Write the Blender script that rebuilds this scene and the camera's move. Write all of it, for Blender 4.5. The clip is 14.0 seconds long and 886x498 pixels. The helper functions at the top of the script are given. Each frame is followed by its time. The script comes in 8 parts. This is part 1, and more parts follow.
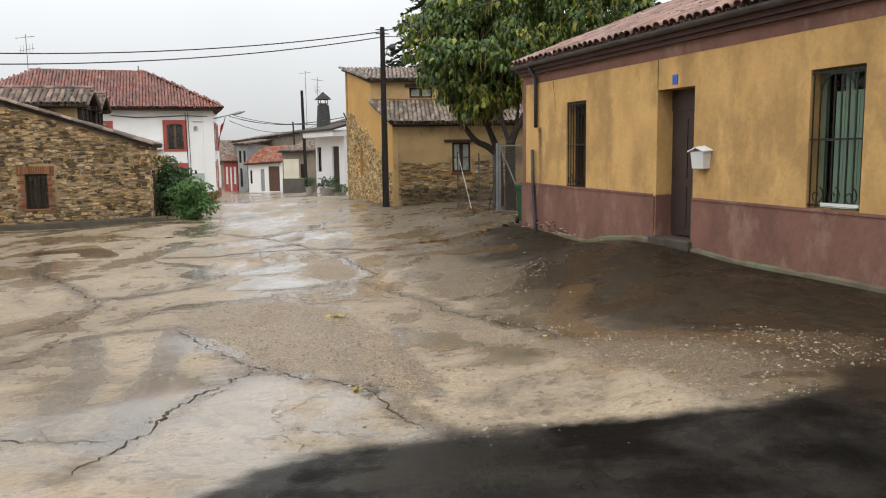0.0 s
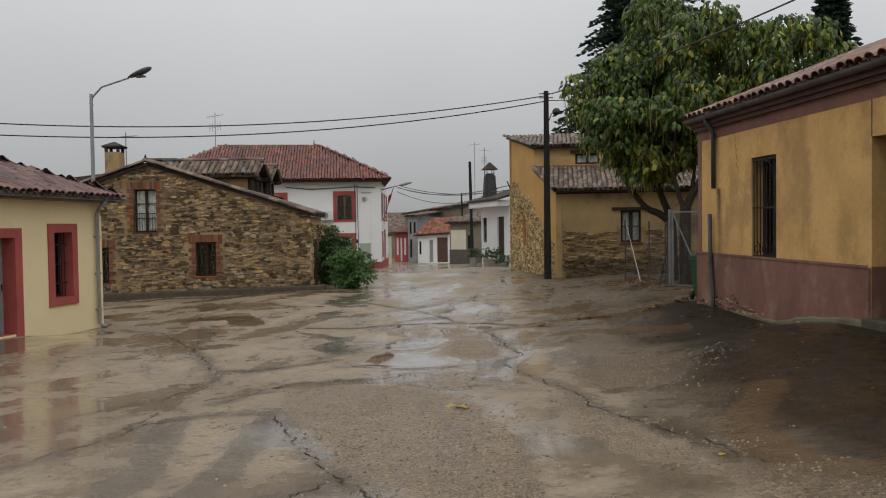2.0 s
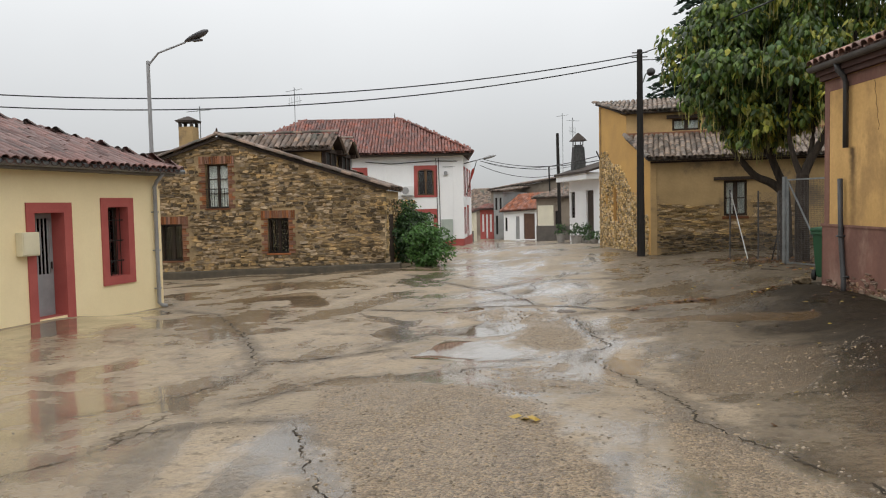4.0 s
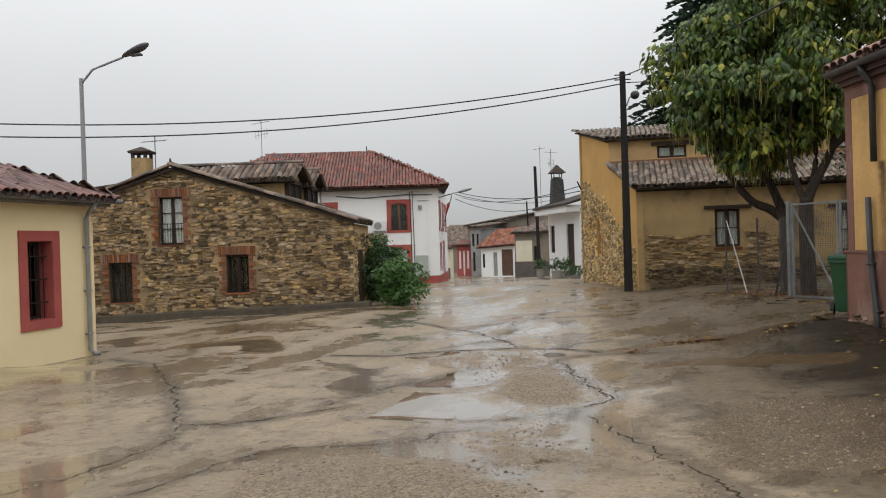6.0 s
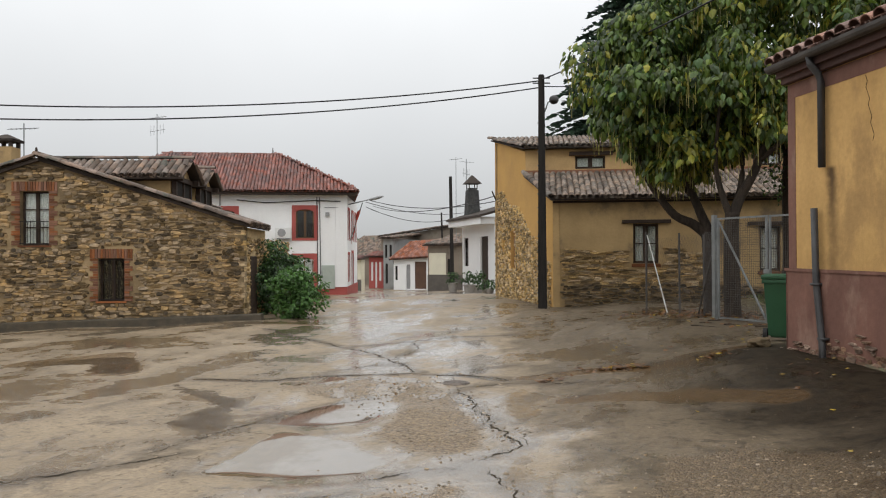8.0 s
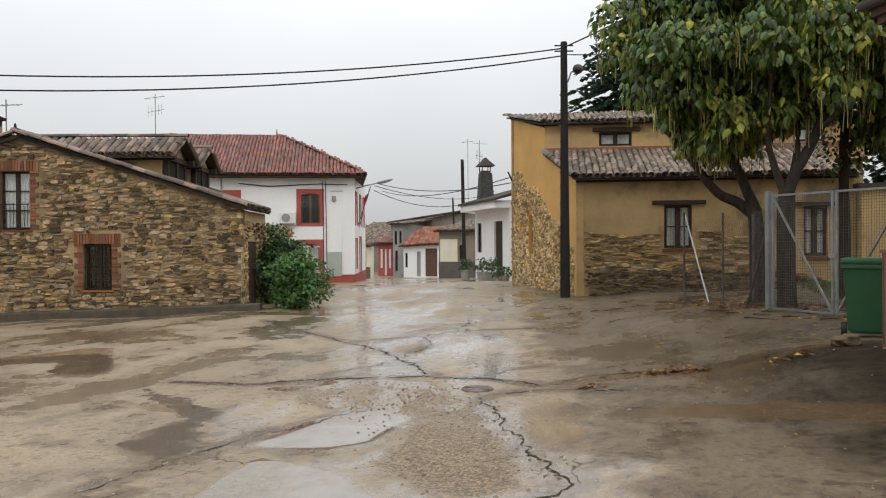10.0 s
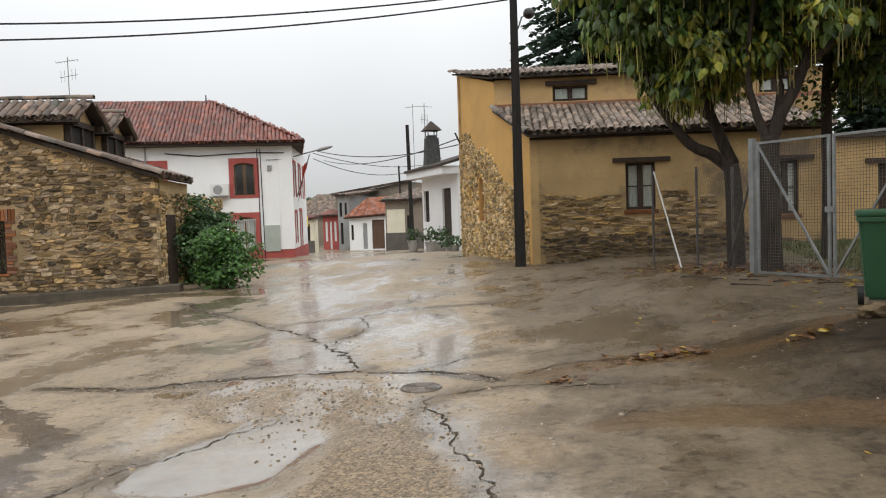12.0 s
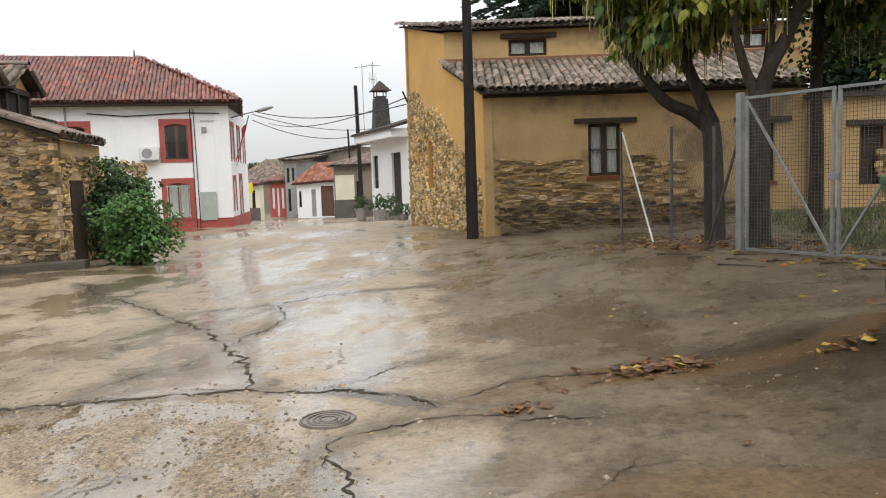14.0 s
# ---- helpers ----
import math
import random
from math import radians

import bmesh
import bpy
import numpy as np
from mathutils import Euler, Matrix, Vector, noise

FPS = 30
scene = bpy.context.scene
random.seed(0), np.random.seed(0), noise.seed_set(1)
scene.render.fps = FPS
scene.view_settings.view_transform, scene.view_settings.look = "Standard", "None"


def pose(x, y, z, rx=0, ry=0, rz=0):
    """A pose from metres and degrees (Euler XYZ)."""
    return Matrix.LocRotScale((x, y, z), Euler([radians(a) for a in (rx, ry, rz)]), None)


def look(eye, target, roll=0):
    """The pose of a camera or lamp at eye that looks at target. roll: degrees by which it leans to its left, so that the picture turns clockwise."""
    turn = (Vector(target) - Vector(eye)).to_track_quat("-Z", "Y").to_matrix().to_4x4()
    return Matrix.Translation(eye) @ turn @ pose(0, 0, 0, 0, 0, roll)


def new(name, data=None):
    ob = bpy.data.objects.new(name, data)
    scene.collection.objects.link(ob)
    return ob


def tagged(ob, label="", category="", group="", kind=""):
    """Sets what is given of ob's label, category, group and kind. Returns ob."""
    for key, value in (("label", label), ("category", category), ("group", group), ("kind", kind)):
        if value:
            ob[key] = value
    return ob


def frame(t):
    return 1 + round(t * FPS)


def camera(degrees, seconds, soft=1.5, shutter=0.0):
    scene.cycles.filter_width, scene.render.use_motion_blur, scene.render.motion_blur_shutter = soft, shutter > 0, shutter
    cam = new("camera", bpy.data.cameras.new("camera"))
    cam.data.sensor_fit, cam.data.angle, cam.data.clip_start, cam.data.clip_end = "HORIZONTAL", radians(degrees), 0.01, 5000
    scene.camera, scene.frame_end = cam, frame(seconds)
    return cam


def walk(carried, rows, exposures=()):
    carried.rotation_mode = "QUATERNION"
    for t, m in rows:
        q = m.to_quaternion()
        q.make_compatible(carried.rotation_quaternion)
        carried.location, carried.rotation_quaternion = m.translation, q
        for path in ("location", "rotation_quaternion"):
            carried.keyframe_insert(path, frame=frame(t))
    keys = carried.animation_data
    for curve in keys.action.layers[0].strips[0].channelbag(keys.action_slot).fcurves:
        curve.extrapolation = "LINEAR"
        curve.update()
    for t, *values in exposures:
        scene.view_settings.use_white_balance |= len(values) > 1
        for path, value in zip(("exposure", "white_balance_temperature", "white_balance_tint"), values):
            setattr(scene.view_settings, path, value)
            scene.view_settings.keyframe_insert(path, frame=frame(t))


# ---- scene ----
cam = camera(59.0, 14.0, 1.1)
PATH = [
    (0, (0.014, 0.093, 1.497), (0.01, 2.078, 1.251), -0.8),
    (0.5, (0.114, 0.454, 1.453), (-0.019, 2.439, 1.247), -1.1),
    (1, (0.193, 0.981, 1.384), (-0.224, 2.932, 1.242), -1.0),
    (1.5, (0.288, 1.449, 1.345), (-0.046, 3.42, 1.296), -1.1),
    (2, (0.313, 1.94, 1.329), (-0.126, 3.89, 1.274), -0.8),
    (2.5, (0.291, 2.44, 1.287), (-0.215, 4.372, 1.18), -0.1),
    (3, (0.286, 2.904, 1.234), (-0.318, 4.806, 1.104), -0.9),
    (3.2, (0.248, 3.134, 1.237), (-0.42, 5.015, 1.117), -1.4),
    (5.3, (-0.155, 4.975, 1.093), (-0.788, 6.871, 1.023), -0.8),
    (5.5, (-0.251, 5.236, 1.084), (-0.907, 7.125, 1.041), -1.1),
    (6, (-0.375, 5.75, 1.036), (-0.978, 7.657, 1.024), -1.8),
    (6.5, (-0.332, 6.24, 1.008), (-0.799, 8.185, 1.018), -0.3),
    (7, (-0.363, 6.719, 0.966), (-0.745, 8.682, 1.018), 0.5),
    (7.5, (-0.418, 7.271, 0.942), (-0.756, 9.241, 1.0), 0.4),
    (7.7, (-0.462, 7.484, 0.957), (-0.842, 9.447, 0.999), 0.1),
    (9.8, (-0.98, 9.334, 0.843), (-1.411, 11.287, 0.815), -0.9),
    (10, (-1.007, 9.594, 0.863), (-1.431, 11.549, 0.848), -0.4),
    (10.5, (-1.09, 10.09, 0.861), (-1.421, 12.062, 0.892), 0.3),
    (11, (-1.121, 10.561, 0.84), (-1.37, 12.545, 0.892), -0.6),
    (11.5, (-1.19, 11.097, 0.799), (-1.463, 13.079, 0.805), -2.3),
    (12, (-1.259, 11.634, 0.739), (-1.559, 13.609, 0.649), -1.9),
    (12.5, (-1.272, 12.082, 0.762), (-1.659, 14.041, 0.647), -0.9),
    (13, (-1.293, 12.595, 0.766), (-1.59, 14.568, 0.63), -1.4),
    (13.5, (-1.267, 13.113, 0.758), (-1.493, 15.094, 0.601), -1.4),
    (14, (-1.273, 13.614, 0.738), (-1.464, 15.597, 0.558), -1.8),
]
EXPOSURES = [(0.0, 0.08), (0.5, 0.15), (1.0, -0.24), (1.5, -0.8), (2.0, -0.76), (2.5, -0.36), (3.0, -0.22), (3.2, -0.2), (5.5, -0.25), (6.0, -0.36), (6.5, -0.27), (7.5, -0.25), (10.0, -0.16), (10.5, -0.24), (11.5, -0.24), (12.0, -0.05), (12.5, 0.07), (14.0, 0.2)]
walk(cam, [(t, look(eye, target, roll)) for t, eye, target, roll in PATH], EXPOSURES)

# ---- sky and sun: an even overcast, brighter overhead than at the horizon ----
world = bpy.data.worlds.new("overcast")
scene.world = world
world.use_nodes = True
wn, wl = world.node_tree.nodes, world.node_tree.links
wn.clear()


def wnode(kind, **values):
    n = wn.new(kind)
    for k, v in values.items():
        n.inputs[k].default_value = v
    return n


SUN_ELEVATION, SUN_AZIMUTH = radians(48), radians(205)
w_sky = wn.new("ShaderNodeTexSky")
w_sky.sky_type, w_sky.sun_disc = "NISHITA", False
w_sky.sun_elevation, w_sky.sun_rotation = SUN_ELEVATION, SUN_AZIMUTH
w_hsv = wnode("ShaderNodeHueSaturation", Saturation=0.25)
w_co, w_sep = wn.new("ShaderNodeTexCoord"), wn.new("ShaderNodeSeparateXYZ")
w_up = wn.new("ShaderNodeMapRange")
w_up.inputs["From Min"].default_value, w_up.inputs["From Max"].default_value = 0.0, 1.0
w_up.inputs["To Min"].default_value, w_up.inputs["To Max"].default_value = 0.49, 2.45
w_noise = wnode("ShaderNodeTexNoise", Scale=2.2, Detail=4.0, Roughness=0.5)
w_cloud = wn.new("ShaderNodeMapRange")
w_cloud.inputs["From Min"].default_value, w_cloud.inputs["From Max"].default_value = 0.3, 0.7
w_cloud.inputs["To Min"].default_value, w_cloud.inputs["To Max"].default_value = 0.95, 1.05
w_mul = wn.new("ShaderNodeMath")
w_mul.operation = "MULTIPLY"
w_grey = wn.new("ShaderNodeMix")
w_grey.data_type, w_grey.blend_type = "RGBA", "MULTIPLY"
w_grey.inputs["Factor"].default_value = 1.0
w_grey.inputs[6].default_value = (0.965, 0.985, 1.0, 1)
b_grey, b_sky, w_add = wn.new("ShaderNodeBackground"), wn.new("ShaderNodeBackground"), wn.new("ShaderNodeAddShader")
b_sky.inputs["Strength"].default_value = 0.02
w_out = wn.new("ShaderNodeOutputWorld")
wl.new(w_co.outputs["Generated"], w_sep.inputs[0])
wl.new(w_sep.outputs["Z"], w_up.inputs["Value"])
wl.new(w_co.outputs["Generated"], w_noise.inputs["Vector"])
wl.new(w_noise.outputs["Fac"], w_cloud.inputs["Value"])
wl.new(w_up.outputs[0], w_mul.inputs[0])
wl.new(w_cloud.outputs[0], w_mul.inputs[1])
wl.new(w_mul.outputs[0], w_grey.inputs[7])
wl.new(w_grey.outputs[2], b_grey.inputs["Color"])
wl.new(w_sky.outputs[0], w_hsv.inputs["Color"])
wl.new(w_hsv.outputs[0], b_sky.inputs["Color"])
wl.new(b_grey.outputs[0], w_add.inputs[0])
wl.new(b_sky.outputs[0], w_add.inputs[1])
wl.new(w_add.outputs[0], w_out.inputs["Surface"])
sun = new("sun", bpy.data.lights.new("sun", "SUN"))
sun.data.energy, sun.data.angle, sun.data.color = 0.5, radians(25), (1.0, 0.97, 0.93)
sun.matrix_basis = pose(0, 0, 30, 42, 0, 25)


# ---- materials ----
def shader(name):
    m = bpy.data.materials.new(name)
    m.use_nodes = True
    t = m.node_tree
    return m, t, t.nodes["Principled BSDF"]


def nd(t, kind, **values):
    n = t.nodes.new(kind)
    for k, v in values.items():
        n.inputs[k].default_value = v
    return n


def mixrgb(t, fac, a, b, blend="MIX"):
    n = t.nodes.new("ShaderNodeMix")
    n.data_type, n.blend_type = "RGBA", blend
    for sock, v in ((n.inputs[0], fac), (n.inputs[6], a), (n.inputs[7], b)):
        if hasattr(v, "is_output"):
            t.links.new(v, sock)
        elif isinstance(v, tuple):
            sock.default_value = (*v[:3], 1)
        else:
            sock.default_value = v
    return n.outputs[2]


def ramp(t, value, lo, hi, a=0.0, b=1.0):
    n = t.nodes.new("ShaderNodeMapRange")
    n.interpolation_type = "SMOOTHSTEP"
    t.links.new(value, n.inputs["Value"])
    for k, v in (("From Min", lo), ("From Max", hi), ("To Min", a), ("To Max", b)):
        n.inputs[k].default_value = v
    return n.outputs[0]


def calc(t, op, a, b):
    n = t.nodes.new("ShaderNodeMath")
    n.operation = op
    for sock, v in ((n.inputs[0], a), (n.inputs[1], b)):
        if hasattr(v, "is_output"):
            t.links.new(v, sock)
        else:
            sock.default_value = v
    return n.outputs[0]


def tex(t, scale, detail=4, rough=0.55, stretch=(1, 1, 1), off=(0, 0, 0)):
    co = t.nodes.new("ShaderNodeTexCoord")
    mp = t.nodes.new("ShaderNodeMapping")
    mp.inputs["Scale"].default_value = stretch
    mp.inputs["Location"].default_value = off
    t.links.new(co.outputs["Object"], mp.inputs["Vector"])
    n = nd(t, "ShaderNodeTexNoise", Scale=scale, Detail=detail, Roughness=rough)
    t.links.new(mp.outputs[0], n.inputs["Vector"])
    return n.outputs["Fac"]


def bump(t, p, value, strength, dist=0.02):
    n = nd(t, "ShaderNodeBump", Strength=strength, Distance=dist)
    t.links.new(value, n.inputs["Height"])
    t.links.new(n.outputs[0], p.inputs["Normal"])


def surface(name, c1, c2, scale=2.0, fine=35.0, rough=0.8, rough2=None, relief=0.25, c3=None, lo3=0.55, hi3=0.7, scale3=0.9,
            stretch=(1, 1, 1), vary="", spread=0.5, metal=0.0, grain=0.25):
    """Two-scale mottled surface; c3: large stains; vary: 'object' or 'island' spreads the brightness from piece to piece."""
    m, t, p = shader(name)
    col = mixrgb(t, ramp(t, tex(t, scale, 5, 0.6, stretch), 0.3, 0.7), c1, c2)
    if c3:
        col = mixrgb(t, ramp(t, tex(t, scale3, 6, 0.65, stretch, (7, 3, 1)), lo3, hi3), col, c3)
    if vary:
        src = t.nodes.new("ShaderNodeObjectInfo").outputs["Random"] if vary == "object" else t.nodes.new("ShaderNodeNewGeometry").outputs["Random Per Island"]
        hs = nd(t, "ShaderNodeHueSaturation")
        t.links.new(ramp(t, src, 0, 1, 1 - spread, 1 + spread), hs.inputs["Value"])
        sat = calc(t, "FRACT", calc(t, "MULTIPLY", src, 7.13), 0)
        t.links.new(ramp(t, sat, 0, 1, 0.85, 1.18), hs.inputs["Saturation"])
        t.links.new(col, hs.inputs["Color"])
        col = hs.outputs[0]
    f = tex(t, fine, 4, 0.6)
    g1 = 1 - grain
    col = mixrgb(t, 1.0, col, mixrgb(t, f, (g1, g1, g1), (1 + grain, 1 + grain, 1 + grain)), "MULTIPLY")
    t.links.new(col, p.inputs["Base Color"])
    p.inputs["Metallic"].default_value = metal
    p.inputs["Specular IOR Level"].default_value = 0.2 if rough >= 0.7 else 0.4
    if rough2 is None:
        p.inputs["Roughness"].default_value = rough
    else:
        t.links.new(ramp(t, tex(t, scale * 1.7, 4), 0.35, 0.65, rough, rough2), p.inputs["Roughness"])
    if relief:
        bump(t, p, f, relief)
    return m


YELLOW = surface("ochre_plaster", (0.64, 0.395, 0.155), (0.50, 0.305, 0.115), 1.3, 14, 0.85, c3=(0.40, 0.245, 0.10), lo3=0.45, hi3=0.66, scale3=1.5, stretch=(1, 1, 0.6), relief=0.25, grain=0.16)
MAROON = surface("maroon_plinth_paint", (0.23, 0.115, 0.085), (0.165, 0.085, 0.065), 1.6, 14, 0.75, c3=(0.27, 0.165, 0.125), lo3=0.52, hi3=0.7, scale3=1.9, stretch=(1, 1, 0.5), relief=0.3, grain=0.2)
CREAM = surface("cream_paint", (0.84, 0.70, 0.43), (0.79, 0.65, 0.39), 0.8, 20, 0.8, relief=0.08, grain=0.05)
PALECREAM = surface("pale_cream_paint", (0.70, 0.66, 0.52), (0.62, 0.58, 0.46), 0.8, 20, 0.85, relief=0.08, grain=0.08)
REDTRIM = surface("brick_red_paint", (0.40, 0.10, 0.085), (0.34, 0.08, 0.07), 1.5, 25, 0.7, relief=0.1, grain=0.1)
WHITE = surface("white_limewash", (0.83, 0.83, 0.82), (0.77, 0.77, 0.77), 0.6, 12, 0.85, c3=(0.56, 0.55, 0.53), lo3=0.62, hi3=0.85, scale3=0.8, stretch=(1, 1, 0.4), relief=0.1, grain=0.06)
TAN = surface("tan_render", (0.44, 0.305, 0.15), (0.335, 0.23, 0.112), 0.9, 14, 0.9, c3=(0.19, 0.14, 0.088), lo3=0.48, hi3=0.68, scale3=0.9, relief=0.2, grain=0.14)
OCHRE3 = surface("pale_ochre_render", (0.52, 0.35, 0.165), (0.40, 0.27, 0.13), 0.9, 14, 0.9, c3=(0.27, 0.19, 0.105), lo3=0.5, hi3=0.72, scale3=1.4, relief=0.25, grain=0.14)
OCHRE2 = surface("ochre_render", (0.55, 0.33, 0.11), (0.47, 0.28, 0.10), 0.8, 14, 0.9, c3=(0.36, 0.25, 0.13), lo3=0.6, hi3=0.8, relief=0.15, grain=0.1)
MORTAR = surface("clay_mortar", (0.40, 0.29, 0.16), (0.13, 0.095, 0.055), 0.8, 30, 0.95, relief=0.6, grain=0.3)
MORTAR2 = surface("pale_clay_mortar", (0.50, 0.37, 0.20), (0.38, 0.28, 0.16), 2.2, 30, 0.95, relief=0.6, grain=0.3)
STONE = surface("brown_slate_stone", (0.335, 0.235, 0.13), (0.15, 0.113, 0.073), 3.0, 22, 0.8, vary="object", spread=0.68, relief=0.7, grain=0.4)
STONE_J = surface("brown_slate_rubble", (0.335, 0.235, 0.13), (0.15, 0.113, 0.073), 3.0, 22, 0.8, vary="island", spread=0.68, relief=0.7, grain=0.4)
STONE2 = surface("ochre_field_stone", (0.47, 0.335, 0.175), (0.24, 0.17, 0.095), 3.0, 22, 0.85, vary="object", spread=0.6, relief=0.7, grain=0.45)
STONE2_J = surface("ochre_rubble", (0.47, 0.335, 0.175), (0.24, 0.17, 0.095), 3.0, 22, 0.85, vary="island", spread=0.6, relief=0.7, grain=0.45)
STONE3 = surface("yellow_field_stone", (0.55, 0.41, 0.22), (0.33, 0.24, 0.13), 3.0, 22, 0.85, vary="object", spread=0.5, relief=0.7, grain=0.4)
STONE3_J = surface("yellow_rubble", (0.55, 0.41, 0.22), (0.33, 0.24, 0.13), 3.0, 22, 0.85, vary="island", spread=0.5, relief=0.7, grain=0.4)
STONE5 = surface("mossy_foot_stone", (0.18, 0.13, 0.08), (0.085, 0.066, 0.042), 3.0, 22, 0.8, vary="object", spread=0.5, relief=0.7, grain=0.45)
STONE5_J = surface("mossy_foot_rubble", (0.18, 0.13, 0.08), (0.085, 0.066, 0.042), 3.0, 22, 0.8, vary="island", spread=0.5, relief=0.7, grain=0.45)
STONE4 = surface("damp_brown_rubble", (0.34, 0.215, 0.145), (0.22, 0.145, 0.10), 3.0, 22, 0.8, vary="object", spread=0.35, relief=0.7, grain=0.45)
BRICK = surface("orange_brick", (0.25, 0.115, 0.065), (0.18, 0.083, 0.05), 4, 30, 0.85, vary="object", spread=0.35, relief=0.4)
TILE = surface("weathered_clay_tile", (0.20, 0.14, 0.105), (0.125, 0.098, 0.08), 2.5, 30, 0.75, vary="object", spread=0.45, relief=0.4, c3=(0.10, 0.095, 0.075), lo3=0.52, hi3=0.62, scale3=3.0)
TILE_J = surface("weathered_clay_tiles", (0.20, 0.14, 0.105), (0.125, 0.098, 0.08), 2.5, 30, 0.75, vary="island", spread=0.45, relief=0.4, c3=(0.10, 0.095, 0.075), lo3=0.52, hi3=0.62, scale3=1.2)
TILE_RED = surface("dark_red_clay_tile", (0.20, 0.085, 0.068), (0.13, 0.06, 0.052), 2.5, 30, 0.7, vary="object", spread=0.4, relief=0.4, c3=(0.09, 0.075, 0.065), lo3=0.5, hi3=0.64, scale3=2.0)
TILE_RED_J = surface("red_clay_tiles", (0.20, 0.072, 0.052), (0.13, 0.054, 0.042), 0.8, 20, 0.65, vary="island", spread=0.3, relief=0.3, c3=(0.09, 0.05, 0.045), lo3=0.5, hi3=0.65, scale3=0.9)
TILE_PINK = surface("pale_red_clay_tile", (0.27, 0.165, 0.13), (0.18, 0.11, 0.09), 2.5, 30, 0.7, vary="object", spread=0.35, relief=0.4, c3=(0.13, 0.10, 0.085), lo3=0.5, hi3=0.64, scale3=2.0)
TILE_PINK_J = surface("pale_red_clay_tiles", (0.27, 0.165, 0.13), (0.18, 0.11, 0.09), 2.5, 30, 0.7, vary="island", spread=0.35, relief=0.4, c3=(0.13, 0.10, 0.085), lo3=0.5, hi3=0.64, scale3=2.0)
TILE_MAR = surface("maroon_clay_tile", (0.165, 0.09, 0.078), (0.105, 0.066, 0.06), 2.5, 30, 0.65, vary="object", spread=0.35, relief=0.4, c3=(0.075, 0.06, 0.055), lo3=0.5, hi3=0.64, scale3=2.0)
TILE_MAR_J = surface("maroon_clay_tiles", (0.165, 0.09, 0.078), (0.105, 0.066, 0.06), 2.5, 30, 0.65, vary="island", spread=0.35, relief=0.4, c3=(0.075, 0.06, 0.055), lo3=0.5, hi3=0.64, scale3=2.0)
TILE_TAN = surface("pale_clay_tile", (0.23, 0.172, 0.132), (0.125, 0.097, 0.078), 2.5, 30, 0.7, vary="object", spread=0.45, relief=0.4, c3=(0.12, 0.105, 0.085), lo3=0.5, hi3=0.62, scale3=3.0)
TILE_TAN_J = surface("pale_clay_tiles", (0.23, 0.172, 0.132), (0.125, 0.097, 0.078), 2.5, 30, 0.7, vary="island", spread=0.45, relief=0.4, c3=(0.12, 0.105, 0.085), lo3=0.5, hi3=0.62, scale3=1.2)
TILE_ORANGE = surface("new_orange_tiles", (0.28, 0.11, 0.065), (0.20, 0.085, 0.055), 1.5, 20, 0.7, vary="island", spread=0.3)
UNDER = surface("roof_underlay", (0.07, 0.055, 0.045), (0.05, 0.04, 0.035), 3, 20, 0.9)
WOOD = surface("dark_oak_timber", (0.055, 0.036, 0.026), (0.032, 0.022, 0.017), 3, 25, 0.7, stretch=(1, 1, 6), relief=0.5, grain=0.3)
POLE = surface("tarred_pole_wood", (0.030, 0.026, 0.023), (0.018, 0.016, 0.015), 3, 30, 0.85, stretch=(6, 6, 0.6), relief=0.5, grain=0.3)
DOORM = surface("brown_door_paint", (0.052, 0.034, 0.029), (0.04, 0.027, 0.023), 2, 25, 0.55, relief=0.15, grain=0.12)
IRON = surface("black_wrought_iron", (0.018, 0.017, 0.016), (0.03, 0.024, 0.02), 6, 40, 0.5, metal=0.4, relief=0.2)
GALV = surface("galvanised_steel", (0.26, 0.27, 0.27), (0.18, 0.19, 0.19), 5, 40, 0.45, metal=0.7, relief=0.1)
GREYPAINT = surface("grey_metal_paint", (0.30, 0.30, 0.30), (0.24, 0.24, 0.24), 3, 30, 0.5, relief=0.05, grain=0.08)
PVC = surface("grey_drainpipe", (0.06, 0.058, 0.058), (0.04, 0.039, 0.04), 3, 30, 0.5, relief=0.1, grain=0.1)
GUTTER = surface("weathered_zinc_gutter", (0.10, 0.09, 0.083), (0.055, 0.05, 0.046), 3, 30, 0.5, metal=0.2, relief=0.2)
FASCIA = surface("weathered_cement_fascia", (0.20, 0.185, 0.165), (0.13, 0.12, 0.105), 2, 25, 0.85, relief=0.3)
GREENSHUT = surface("green_shutter_paint", (0.16, 0.24, 0.165), (0.13, 0.20, 0.14), 3, 25, 0.6, relief=0.1, grain=0.1)
BINGREEN = surface("green_bin_plastic", (0.028, 0.10, 0.045), (0.022, 0.083, 0.038), 2, 30, 0.4, relief=0.05, grain=0.08)
RUBBER = surface("black_rubber", (0.02, 0.02, 0.02), (0.03, 0.03, 0.03), 5, 40, 0.7)
PLAINWHITE = surface("white_enamel", (0.72, 0.72, 0.70), (0.66, 0.66, 0.64), 2, 20, 0.45, relief=0.03, grain=0.04)
BEIGEBOX = surface("beige_meter_box", (0.66, 0.60, 0.42), (0.60, 0.54, 0.38), 2, 20, 0.6, relief=0.03, grain=0.05)
GREENBOX = surface("grey_green_cabinet", (0.40, 0.44, 0.39), (0.34, 0.38, 0.34), 2, 20, 0.6, relief=0.03, grain=0.05)
BLUE = surface("blue_enamel", (0.03, 0.12, 0.42), (0.03, 0.10, 0.36), 3, 20, 0.4, relief=0.02, grain=0.04)
SIGNYELLOW = surface("yellow_sign_enamel", (0.75, 0.55, 0.02), (0.70, 0.5, 0.02), 3, 20, 0.5, relief=0.02, grain=0.04)
